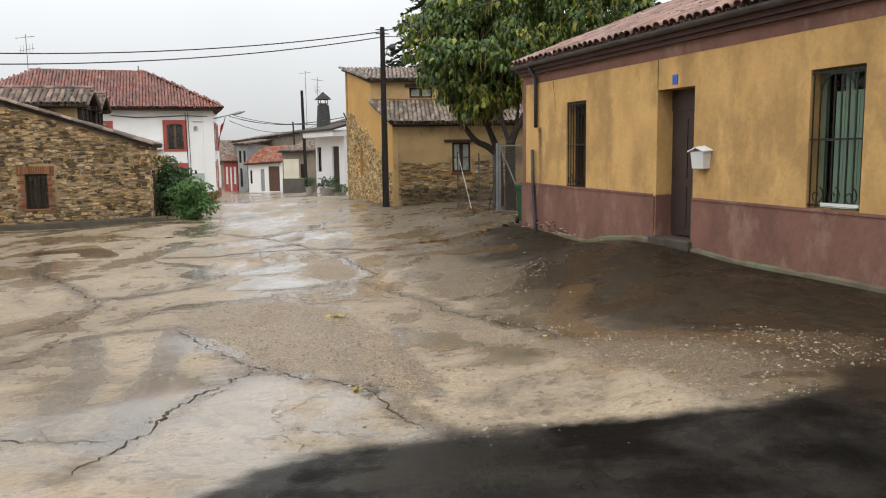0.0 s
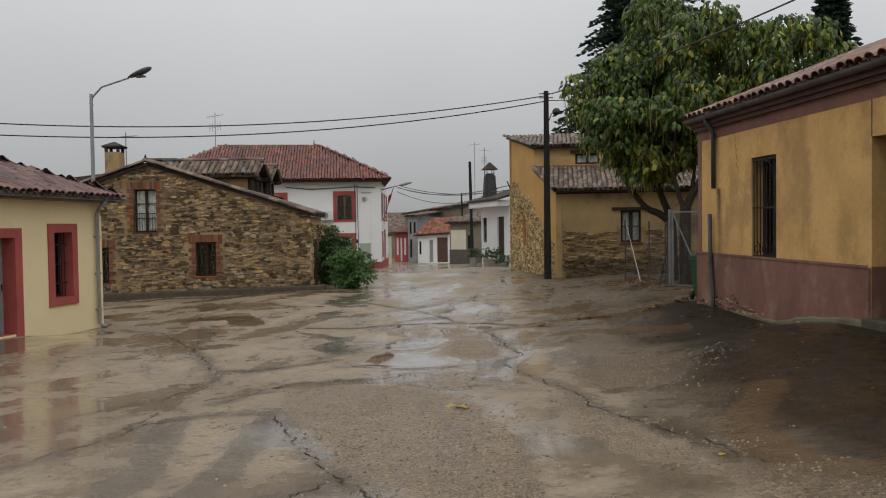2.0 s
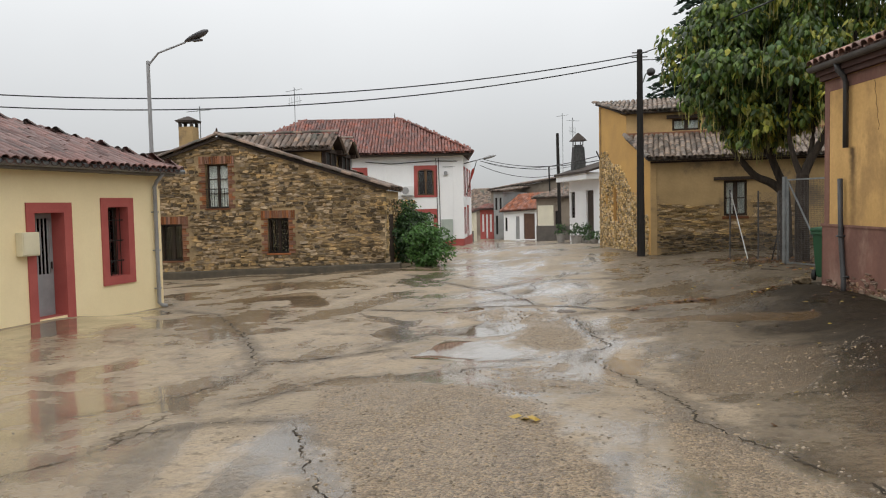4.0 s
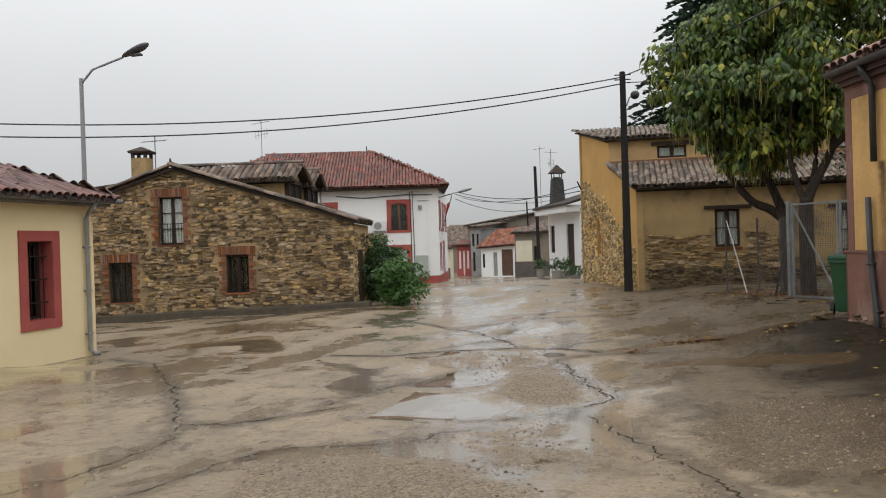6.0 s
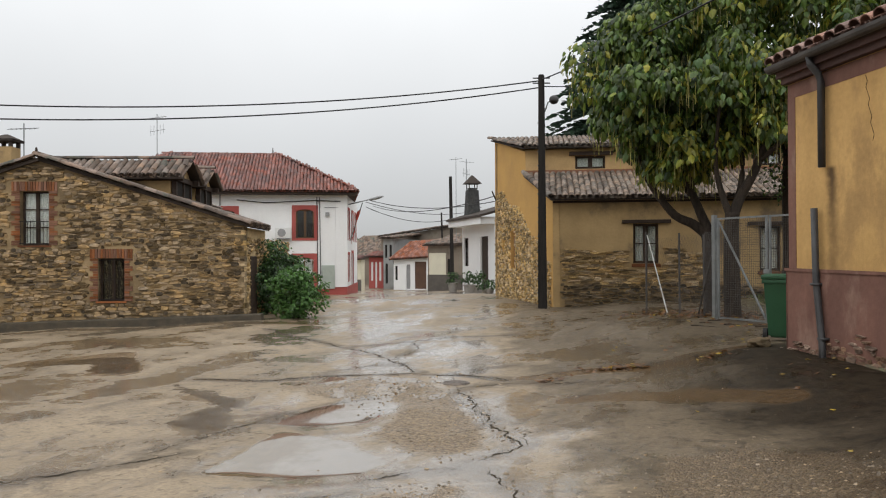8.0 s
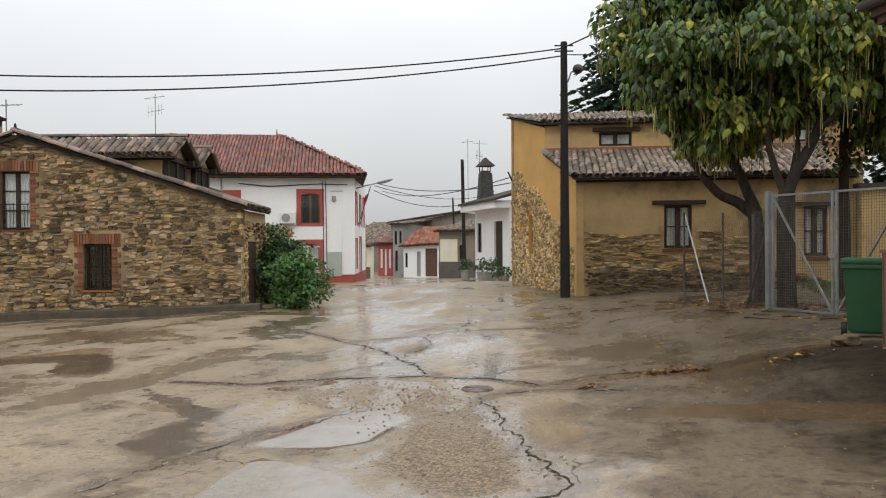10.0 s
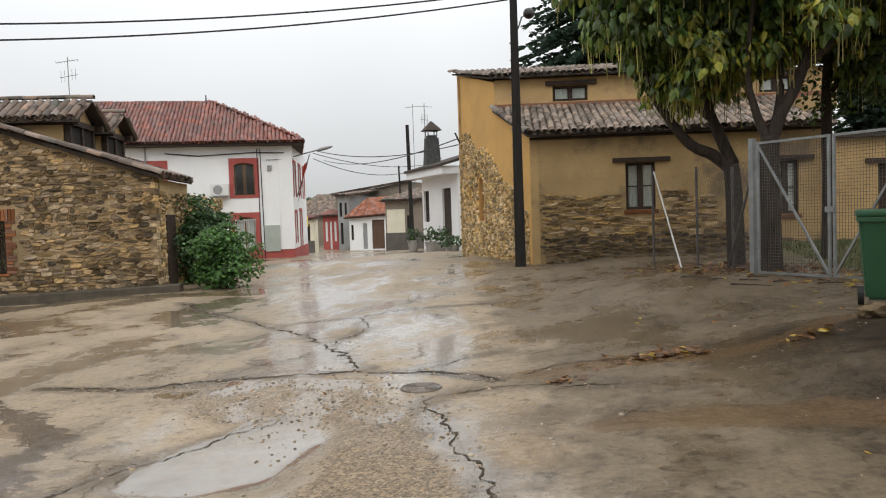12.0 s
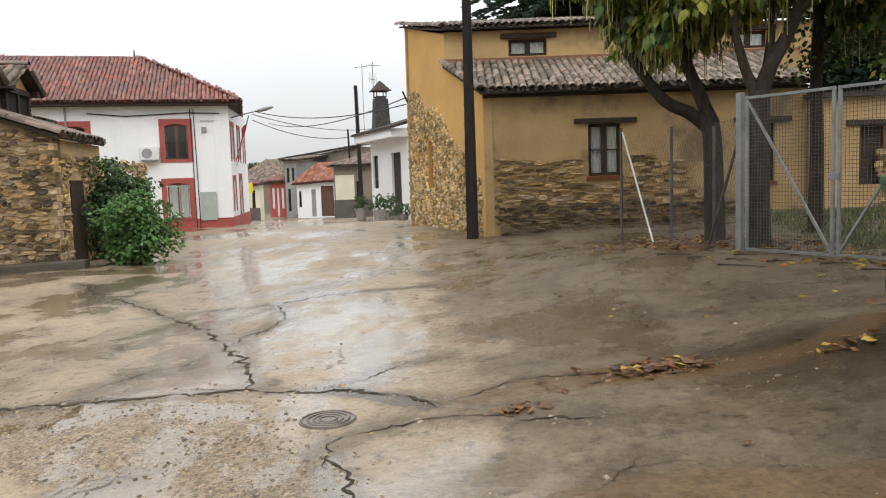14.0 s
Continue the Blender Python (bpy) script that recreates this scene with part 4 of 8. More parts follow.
def crack(pts, width, seed):
    rnd = random.Random(seed)
    line = []
    for (ax, ay), (bx, by) in zip(pts, pts[1:]):
        n = max(2, int(math.hypot(bx - ax, by - ay) / 0.045))
        for i in range(n):
            line.append(Vector((ax + (bx - ax) * i / n, ay + (by - ay) * i / n)))
    line.append(Vector(pts[-1]))
    drift, vs, fs = 0.0, [], []
    for i, q in enumerate(line):
        d = (line[min(i + 1, len(line) - 1)] - line[max(i - 1, 0)]).normalized()
        side = Vector((-d.y, d.x))
        drift = drift * 0.82 + rnd.gauss(0, 0.02) + rnd.choice((-1, 0, 0, 0, 1)) * width * 0.8
        end = min(1.0, 0.25 + i / 8, 0.25 + (len(line) - 1 - i) / 8)
        w = width * end * max(0.0, 0.6 + 1.3 * noise.noise(Vector((i * 0.13, seed, 0))) + rnd.gauss(0, 0.22))
        c = q + side * drift
        for s in (-1, 1):
            e = c + side * (s * max(w, 0.0018))
            vs.append((e.x, e.y, ground_z(e.x, e.y) + 0.004))
    fs = [(2 * i, 2 * i + 1, 2 * i + 3, 2 * i + 2) for i in range(len(line) - 1)]
    return vs, fs


cv, cf = [], []
rnd_c = random.Random(9)
for k, pts in enumerate(CRACKS_A + CRACKS_B + CRACKS_C + CRACKS_D):
    runs = [(pts, CRACK_WIDTHS[k])]
    for px_, py_ in pts[1:-1]:
        if rnd_c.random() < 0.45:
            a_ = rnd_c.uniform(0, math.tau)
            r_ = rnd_c.uniform(0.25, 0.6)
            runs.append(([(px_, py_), (px_ + r_ * math.cos(a_), py_ + r_ * math.sin(a_))], CRACK_WIDTHS[k] * 0.45))
    for q, (run, width_) in enumerate(runs):
        vs, fs = crack(run, width_, k * 10 + q + 11)
        cf += [tuple(i + len(cv) for i in f) for f in fs]
        cv += vs
tagged(raw("ground_cracks", cv, cf, CRACKDIRT, None, "dirt-filled cracks across the concrete square"), category="crack", kind="stuff")


# ---- ochre house with maroon plinth ----
def const(v):
    return lambda x: v


Y_ANG = math.degrees(math.atan2(-1, 0.35))
ochre = thing("ochre_house", pose(1.93, 19.0, 0, 0, 0, Y_ANG), "single-storey ochre plastered house with a maroon plinth and clay tile roof", "house")
Y_OPEN = [(2.17, 3.0, 0.70, 2.50), (5.46, 6.48, -0.12, 2.50), (8.9, 9.77, 0.68, 2.50)]
part("wall", wall(13.0, const(-0.6), const(3.22), Y_OPEN, 0.45), YELLOW, ochre, "stained ochre plaster wall")
part("side_wall", blk(0.0, 0.45, -0.6, 0.45, 7.0, 3.3), YELLOW, ochre)
part("back_wall", blk(0.0, 7.0, -0.6, 13.0, 7.4, 3.3), YELLOW, ochre)
part("end_wall", blk(12.55, 0.45, -0.6, 13.0, 7.0, 3.3), YELLOW, ochre)
pl = bmesh.new()
for a, b in ((-0.03, 5.44), (6.50, 13.0)):
    v = box(pl, a, -0.035, -0.6, b, 0.0, 0.66)
    for q in v[4:]:
        q.co.z = 0.72 - 0.008 * q.co.x
box(pl, -0.035, -0.035, -0.6, 0.0, 0.9, 0.72)
part("plinth", pl, MAROON, ochre, "faded maroon plinth with a crumbling foot")
pl = bmesh.new()
for a, b in ((-0.05, 5.42), (6.52, 13.0)):
    v = box(pl, a, -0.05, 0.66, b, -0.036, 0.70)
    for q in v:
        q.co.z += 0.06 - 0.008 * q.co.x - (0.0 if q.co.z > 0.68 else 0.0)
part("plinth_ledge", pl, MAROON, ochre)
part("painted_band", blk(-0.003, -0.006, 3.02, 13.0, 0.0, 3.21), MAROON, ochre, "maroon band under the eaves")
part("corner_band", blk(-0.006, -0.008, 0.72, 0.16, 0.02, 3.03), MAROON, ochre)
v_bm = bmesh.new()
box(v_bm, -0.03, -0.09, 3.22, 13.0, 0.5, 3.30)
box(v_bm, -0.05, -0.15, 3.30, 13.0, 0.5, 3.38)
part("cornice", v_bm, surface("dark_eave_moulding", (0.10, 0.058, 0.05), (0.075, 0.045, 0.04), 2, 20, 0.8), ochre, "dark moulded eave cornice")
gut = bmesh.new()
for i in range(0, 1):
    n = 7
    pts = [(-0.22 + 0.075 * -math.cos(math.pi * k / n), 3.46 - 0.085 * math.sin(math.pi * k / n)) for k in range(n + 1)]
    inner = [(-0.22 + 0.068 * -math.cos(math.pi * k / n), 3.46 - 0.078 * math.sin(math.pi * k / n)) for k in range(n + 1)]
    ring0 = [gut.verts.new((-0.1, y, z)) for y, z in pts + inner[::-1]]
    ring1 = [gut.verts.new((13.0, y, z)) for y, z in pts + inner[::-1]]
    k = len(ring0)
    for i in range(k):
        gut.faces.new((ring0[i], ring0[(i + 1) % k], ring1[(i + 1) % k], ring1[i]))
    gut.faces.new(ring0)
part("gutter", gut, GUTTER, ochre, "dark zinc gutter along the eaves")
part("roof_bed", blk(-0.1, -0.19, 3.38, 13.0, 0.2, 3.46), UNDER, ochre)
rb = bmesh.new()
hexa(rb, [(-0.1, -0.19, 3.40), (13, -0.19, 3.40), (13, 4.0, 4.95), (-0.1, 4.0, 4.95), (-0.1, -0.19, 3.46), (13, -0.19, 3.46), (13, 4.0, 5.01), (-0.1, 4.0, 5.01)])
hexa(rb, [(-0.1, 4.0, 4.95), (13, 4.0, 4.95), (13, 7.8, 3.5), (-0.1, 7.8, 3.5), (-0.1, 4.0, 5.01), (13, 4.0, 5.01), (13, 7.8, 3.56), (-0.1, 7.8, 3.56)])
part("roof", rb, UNDER, ochre)
gb = bmesh.new()
hexa(gb, [(0, 0.3, 3.2), (0.4, 0.3, 3.2), (0.4, 7.2, 3.2), (0, 7.2, 3.2), (0, 3.9, 4.9), (0.4, 3.9, 4.9), (0.4, 4.1, 4.9), (0, 4.1, 4.9)])
part("gable", gb, YELLOW, ochre)
tile_roof(ochre, (-0.12, -0.25, 3.475), (1, 0, 0), (0, 4.19, 1.55), 60, 12, TILE_PINK, TILE_PINK_J, pieces=300, seed=21, label="rows of dark red barrel tiles")
# windows of the ochre house
for k, (a, b, lo, hi) in enumerate((Y_OPEN[0], Y_OPEN[2])):
    fr = window(ochre, a, b, lo, hi, 0.22, WOOD if k == 0 else GREENSHUT, 2, 2, False, 0.07, "dark wooden window" if k == 0 else "window with green painted shutters")
    grille(fr, a + 0.03, b - 0.03, lo + 0.02, hi - 0.02, 0.03, 7)
    if k:
        for i in range(7):
            xa = a + 0.30 + i * 0.075
            part("shutter_board", blk(xa, 0.14, lo + 0.05, xa + 0.068, 0.175, hi - 0.3), GREENSHUT, fr, "green painted shutter board")
        sl = bmesh.new()
        box(sl, a + 0.25, -0.005, lo + 0.05, b - 0.02, 0.01, lo + 0.09)
        for i in range(12):
            xa = a + 0.27 + i * 0.047
            tube(sl, [(xa + 0.018 * math.cos(q), 0.0, lo + 0.05 + 0.018 * math.sin(q)) for q in [j * 0.9 for j in range(8)]], 0.005, 4)
        part("grille_fret", sl, PLAINWHITE, fr, "pale fretwork strip at the grille's foot")
# door
dr = bmesh.new()
box(dr, 5.46, 0.32, 0.0, 6.48, 0.37, 2.15)
for a, b, c, d in ((5.56, 5.9, 0.15, 0.85), (6.02, 6.38, 0.15, 0.85), (5.56, 5.9, 1.0, 2.0), (6.02, 6.38, 1.0, 2.0)):
    box(dr, a, 0.305, c, b, 0.32, d)
door = part("door", dr, DOORM, ochre, "closed dark brown panelled front door")
part("door_head", blk(5.46, 0.30, 2.15, 6.48, 0.38, 2.50), DOORM, ochre)
part("door_handle", rod([(5.58, 0.27, 1.0), (5.58, 0.27, 1.12)], 0.012), IRON, door)
part("door_step", blk(5.40, -0.12, -0.5, 6.54, 0.4, -0.02, 0.02), CONCRETE_STEP, ochre, "mossy concrete doorstep")
part("door_reveal", blk(5.452, 0.0, -0.12, 5.462, 0.32, 0.70), MAROON, ochre)
# worn cement fillet along the foot of the plinth
SKIRT = surface("mossy_pale_cement", (0.17, 0.135, 0.09), (0.10, 0.088, 0.058), 2.0, 25, 0.85, c3=(0.14, 0.15, 0.085), lo3=0.5, hi3=0.65, scale3=1.5, relief=0.5)
for sa, sb in ((1.6, 5.38), (6.56, 12.9)):
    sk = bmesh.new()
    n = int((sb - sa) / 0.12)
    rows_ = []
    for i in range(n + 1):
        x = sa + (sb - sa) * i / n
        q = ochre.matrix_basis @ Vector((x, -0.05, 0))
        z = level(q.x, q.y)
        hh = 0.07 + 0.08 * noise.noise(Vector((x * 0.9, 3, 0))) + 0.03 * noise.noise(Vector((x * 5, 1, 0)))
        rows_.append([sk.verts.new(p) for p in ((x, -0.10 - 0.03 * noise.noise(Vector((x * 2, 7, 0))), z - 0.1), (x, -0.075, z + hh * 0.6), (x, -0.03, z + hh), (x, -0.03, z - 0.1))])
    for ra, rb_ in zip(rows_, rows_[1:]):
        for k in range(3):
            sk.faces.new((ra[k], rb_[k], rb_[k + 1], ra[k + 1]))
    part("plinth_fillet", sk, SKIRT, ochre, "mossy cement fillet at the wall foot")
# drainpipes
gp = bmesh.new()
tube(gp, [(0.80, -0.22, 3.40), (0.80, -0.20, 3.30), (0.81, -0.10, 3.18), (0.82, -0.07, 3.08), (0.82, -0.07, 2.02)], 0.045, 10)
part("downpipe", gp, PVC, ochre, "grey downpipe that ends half way", True)
gp = bmesh.new()
tube(gp, [(0.67, -0.08, 1.52), (0.70, -0.08, 0.6), (0.84, -0.10, -0.15), (0.92, -0.14, -0.42)], 0.042, 10)
for q, zz in ((0.70, 0.55), (0.84, -0.12)):
    box(gp, q - 0.06, -0.13, zz, q + 0.06, -0.03, zz + 0.03)
part("lower_pipe", gp, PVC, ochre, "loose lower length of grey drainpipe", True)
# exposed rubble at the worn foot of the corner
stone_field(ochre, 0.0, 2.6, -0.5, 0.55, lambda x, z, w, h: (z < 0.06 - abs(x - 1.35) * 0.5 + 0.12 * math.sin(9 * x) and math.sin(x * 23 + z * 31) > -0.3) or (z < -0.24 + 0.06 * math.sin(7 * x)), STONE4, STONE4, 300, 8, h=(0.03, 0.09), w=(0.04, 0.16), m=pose(0, -0.024, 0))
wk = bmesh.new()
tube(wk, [(1.55 + 0.02 * math.sin(i * 2.1) + 0.012 * i, -0.001, 3.0 - 0.07 * i) for i in range(12)], 0.004, 4)
part("wall_crack", wk, CRACKDIRT, ochre)
wk = bmesh.new()
box(wk, 5.455, -0.004, 2.5, 5.47, 0.0, 3.02)
part("wall_seam", wk, CRACKDIRT, ochre)

mailbox = thing("mailbox", pose(1.93, 19.0, 0, 0, 0, Y_ANG) @ pose(6.76, 0, 1.18) @ Matrix.Diagonal((0.8, 0.8, 0.95, 1)), "white metal letterbox fixed to the ochre wall", "letterbox")
mb = bmesh.new()
hexa(mb, [(-0.17, -0.16, 0.0), (0.17, -0.16, 0.0), (0.17, 0, 0.0), (-0.17, 0, 0.0), (-0.20, -0.19, 0.28), (0.20, -0.19, 0.28), (0.20, 0, 0.28), (-0.20, 0, 0.28)])
part("body", mb, PLAINWHITE, mailbox)
mb = bmesh.new()
hexa(mb, [(-0.25, -0.23, 0.27), (0, -0.23, 0.34), (0, 0, 0.36), (-0.25, 0, 0.29), (-0.25, -0.23, 0.29), (0, -0.23, 0.36), (0, 0, 0.38), (-0.25, 0, 0.31)])
hexa(mb, [(0, -0.23, 0.34), (0.25, -0.23, 0.27), (0.25, 0, 0.29), (0, 0, 0.36), (0, -0.23, 0.36), (0.25, -0.23, 0.29), (0.25, 0, 0.31), (0, 0, 0.38)])
part("lid", mb, PLAINWHITE, mailbox, "white pitched lid")
plate = thing("wall_plate", pose(1.93, 19.0, 0, 0, 0, Y_ANG) @ pose(5.96, -0.004, 2.64), "small blue enamel plate above the door", "wall plate")
part("plate", blk(-0.07, -0.012, -0.08, 0.07, 0, 0.08, 0.003), BLUE, plate)


# ---- cream house with red window surrounds ----
C_ANG = math.degrees(math.atan2(1, -0.055))
cream = thing("cream_house", pose(-12.42 + 0.44, 19.29 - 8.0, 0, 0, 0, C_ANG), "low cream painted house with brick-red door and window surrounds", "house")
C_OPEN = [(8 - 1.82, 8 - 1.17, -0.18, 1.34), (8 - 3.86, 8 - 3.1, -0.82, 1.24)]
part("wall", wall(8.0, const(-1.4), const(2.06), C_OPEN, 0.45, x0=-2.0), CREAM, cream, "smooth cream wall")
part("end_wall", blk(7.55, 0.45, -1.4, 8.0, 8.0, 2.06), CREAM, cream)
part("back_wall", blk(-2.0, 7.6, -1.4, 7.55, 8.0, 2.06), CREAM, cream)
part("corner_splay", blk(7.93, -0.02, -1.3, 8.02, 0.10, 1.75, 0.01), CREAM, cream)
sur = bmesh.new()
for a, b, lo, hi in ((8 - 2.02, 8 - 0.97, -0.36, 1.54), ):
    box(sur, a, -0.03, lo, a + 0.2, 0.0, hi)
    box(sur, b - 0.2, -0.03, lo, b, 0.0, hi)
    box(sur, a + 0.2, -0.03, hi - 0.2, b - 0.2, 0.0, hi)
    box(sur, a + 0.2, -0.03, lo, b - 0.2, 0.0, lo + 0.18)
part("window_surround", sur, REDTRIM, cream, "brick-red painted window surround")
sur = bmesh.new()
box(sur, 8 - 4.06, -0.03, -1.2, 8 - 3.86, 0.0, 1.44)
box(sur, 8 - 3.1, -0.03, -1.2, 8 - 2.88, 0.0, 1.44)
box(sur, 8 - 3.86, -0.03, 1.24, 8 - 3.1, 0.0, 1.44)
part("door_surround", sur, REDTRIM, cream, "brick-red painted door surround")
for a, b, lo, hi in C_OPEN:
    rv = bmesh.new()
    box(rv, a, 0.0, lo, a + 0.006, 0.40, hi)
    box(rv, b - 0.006, 0.0, lo, b, 0.40, hi)
    box(rv, a, 0.0, hi - 0.006, b, 0.40, hi)
    box(rv, a, 0.0, lo, b, 0.40, lo + 0.006)
    part("reveal", rv, REDTRIM, cream)
fr = window(cream, C_OPEN[0][0] + 0.01, C_OPEN[0][1] - 0.01, -0.17, 1.33, 0.30, WOOD, 2, 2)
gr = bmesh.new()
for zz in (0.15, 0.6, 1.05):
    tube(gr, [(C_OPEN[0][0], 0.12, zz), (C_OPEN[0][1], 0.12, zz)], 0.014, 6)
for i in range(1, 6):
    xx = C_OPEN[0][0] + i * 0.11
    tube(gr, [(xx, 0.12, -0.17), (xx, 0.12, 1.33)], 0.01, 6)
part("window_grille", gr, IRON, fr, "black iron bars")
cd = bmesh.new()
a, b = C_OPEN[1][0], C_OPEN[1][1]
box(cd, a + 0.01, 0.28, -0.82, b - 0.01, 0.32, 0.02)
box(cd, a + 0.01, 0.28, 0.02, a + 0.09, 0.32, 1.23)
box(cd, b - 0.09, 0.28, 0.02, b - 0.01, 0.32, 1.23)
box(cd, a + 0.09, 0.28, 1.13, b - 0.09, 0.32, 1.23)
cdoor = part("door", cd, GREYPAINT, cream, "grey metal door with barred glass")
db = bmesh.new()
for i in range(6):
    xx = a + 0.14 + i * 0.095
    box(db, xx, 0.27, 0.02, xx + 0.028, 0.285, 1.13)
part("door_bars", db, GREYPAINT, cdoor)
part("pane", blk(a + 0.09, 0.30, 0.02, b - 0.09, 0.305, 1.13), GLASS, cdoor)
# sheet behind the door glass, room shade painted as its colour
part("dark_room", blk(a, 0.6, -0.9, b, 0.64, 1.3), ROOMSHADE, cdoor)
part("door_handle", rod([(b - 0.08, 0.25, 0.12), (b - 0.08, 0.25, 0.26)], 0.014), IRON, cdoor)
mtb = thing("meter_box", pose(-12.42 + 0.44, 19.29 - 8.0, 0, 0, 0, C_ANG) @ pose(8 - 4.11, 0, 0.43), "beige meter box mounted beside the grey door", "meter box")
part("body", blk(-0.21, -0.16, 0, 0.21, 0, 0.45, 0.015), BEIGEBOX, mtb)
part("lid", blk(-0.19, -0.175, 0.03, 0.19, -0.158, 0.42, 0.005), BEIGEBOX, mtb)
sb = bmesh.new()
box(sb, -2.0, -0.30, 2.06, 8.25, 0.45, 2.14)
part("eave_slab", sb, FASCIA, cream, "weathered cement eave")
gut = bmesh.new()
tube(gut, [(-2.0, -0.36, 2.17), (8.5, -0.36, 2.17)], 0.065, 10)
part("gutter", gut, GALV, cream, "galvanised gutter", True)
cr = bmesh.new()
E0 = (-2.3, -0.42, 2.14)
for pts in (((-2.3, -0.42), (8.35, -0.42), (4.2, 4.0), (-2.3, 4.0)),):
    pass
rf = [(-2.3, -0.40, 2.14), (8.35, -0.40, 2.14), (8.35, 8.3, 2.14), (-2.3, 8.3, 2.14), (4.4, 3.95, 3.86), (-2.3, 3.95, 3.86)]
v = [cr.verts.new(p) for p in rf]
for f in ((0, 1, 4, 5), (1, 2, 4), (2, 3, 5, 4), (3, 0, 5), (0, 3, 2, 1)):
    cr.faces.new([v[i] for i in f])
part("roof", cr, UNDER, cream)
CS = math.hypot(4.35, 1.72)
tile_roof(cream, (8.35, -0.46, 2.17), (-1, 0, 0), (0, 4.35, 1.72), 49, 13, TILE_MAR, TILE_MAR_J, lambda p, q: p > q * (3.95 / CS) - 0.05, 300, seed=31, label="rows of dark red barrel tiles")
tile_roof(cream, (8.39, -0.40, 2.17), (0, 1, 0), (-3.95, 0, 1.72), 40, 12, TILE_MAR, TILE_MAR_J, lambda p, q: q * (4.35 / 4.3) < min(p, 8.7 - p) + 0.05, 0, seed=32, label="hip slope of dark red barrel tiles")


def ridge_tiles(parent, a, b, mt, seed=1, step=0.36):
    """Overlapping barrel tiles along a ridge, hip or verge."""
    rnd = random.Random(seed)
    a, b = Vector(a), Vector(b)
    d = (b - a).normalized()
    side = d.cross(Vector((0, 0, 1))).normalized()
    j = Joined()
    for i in range(int((b - a).length / step) + 1):
        nn = side.cross(d).normalized()
        if nn.z < 0:
            nn = -nn
        up = (d + nn * 0.03 + side * rnd.gauss(0, 0.02)).normalized()
        m = Matrix((up.cross(nn).normalized(), up, nn)).transposed().to_4x4()
        m.translation = a + d * (i * step) + Vector((0, 0, rnd.gauss(0, 0.006)))
        j.add([(x * 1.15, y, z * 1.2) for x, y, z in TILE_V], TILE_F, m)
    return tagged(raw("ridge_tiles", j.v, j.f, mt, parent), kind="stuff")


ridge_tiles(cream, (8.35, -0.42, 2.19), (4.4, 3.95, 3.92), TILE_MAR_J, 3)
ridge_tiles(cream, (-2.3, 3.95, 3.92), (4.5, 3.95, 3.92), TILE_MAR_J, 4)


dp = bmesh.new()
tube(dp, [(7.72, -0.36, 2.12), (7.74, -0.15, 1.92), (7.75, -0.08, 1.8), (7.76, -0.08, -0.93), (7.82, -0.12, -1.0), (7.95, -0.14, -1.02)], 0.045, 10)
for zz in (1.2, 0.3, -0.6):
    box(dp, 7.70, -0.13, zz, 7.82, 0, zz + 0.025)
part("downpipe", dp, GREYPAINT, cream, "grey downpipe at the corner", True)


# ---- stone house with gable front ----
S_ANG = math.degrees(math.atan2(0.25, 0.968))
SM = pose(-10.4 - 0.968 * 11.0, 29.45 - 0.25 * 11.0, 0, 0, 0, S_ANG)
stoneh = thing("stone_house", SM, "rubble stone house with brick window surrounds and old tile roof", "house")


def s_top(x):
    return 3.78 - (x - 4.56) * 0.325 if x > 4.56 else 3.78 - (4.56 - x) * 0.33


S_OPEN = [(3.99, 4.82, 1.30, 2.89), (6.22, 6.98, -0.35, 0.91), (2.25, 3.05, -0.57, 0.76)]
part("gable_wall", wall(10.45, lambda x: -1.7, s_top, S_OPEN, 0.5, breaks=(4.56,)), MORTAR, stoneh, "rubble gable wall in clay mortar")
part("side_wall", blk(10.05, 0.5, -1.6, 10.45, 3.3, 1.82), MORTAR2, stoneh, "side wall in pale clay render")
part("far_wall", blk(0.0, 0.5, -1.7, 0.4, 9.5, 2.2), MORTAR, stoneh)
part("rear_side_wall", blk(7.6, 3.6, -1.7, 8.0, 9.5, 2.6), MORTAR2, stoneh)
part("step_back_wall", blk(7.6, 3.3, -1.7, 10.45, 3.6, 1.82), MORTAR2, stoneh)
part("back_wall", wall(8.2, lambda x: -1.7, s_top, (), 0.4, breaks=(4.56,)), MORTAR, stoneh).location = (0, 9.5, 0)


def s_inside(x, z, w, h):
    if z + h > s_top(x) - 0.04 or x + w > 10.47 or z - h < -1.35:
        return False
    for a, b, lo, hi in S_OPEN:
        if a - 0.24 - w < x < b + 0.24 + w and lo - h - 0.02 < z < hi + 0.29 + h:
            return False
    return True


stone_field(stoneh, 0.0, 11.0, -1.5, 3.9, s_inside, STONE, STONE_J, 300, 4, near=lambda x, z: 11 - x, h=(0.03, 0.11), w=(0.07, 0.30))
quo = []
for i in range(18):
    quo.append(pose(10.45 - 0.14, 0.12 if i % 2 else 0.2, -0.98 + i * 0.155) @ Matrix.Diagonal((0.33, 0.25 if i % 2 else 0.38, 0.145, 1)))
qm = bpy.data.meshes.new("quoin_stone")
qb = blk(-0.5, -0.5, -0.5, 0.5, 0.5, 0.5, 0.06)
qb.to_mesh(qm)
qb.free()
qm.materials.append(STONE2)
later.append(("quoin_stone", qm, stoneh, [m for m in quo]))
stone_field(stoneh, 0.3, 9.0, -1.1, 1.6, lambda x, z, w, h: z < 1.5 and x > 0.5 and not (0.85 < x < 2.0 and z < 1.1), STONE2, STONE2_J, 0, 14, h=(0.04, 0.12), w=(0.1, 0.34), m=pose(10.45, 0, 0, 0, 0, 90))
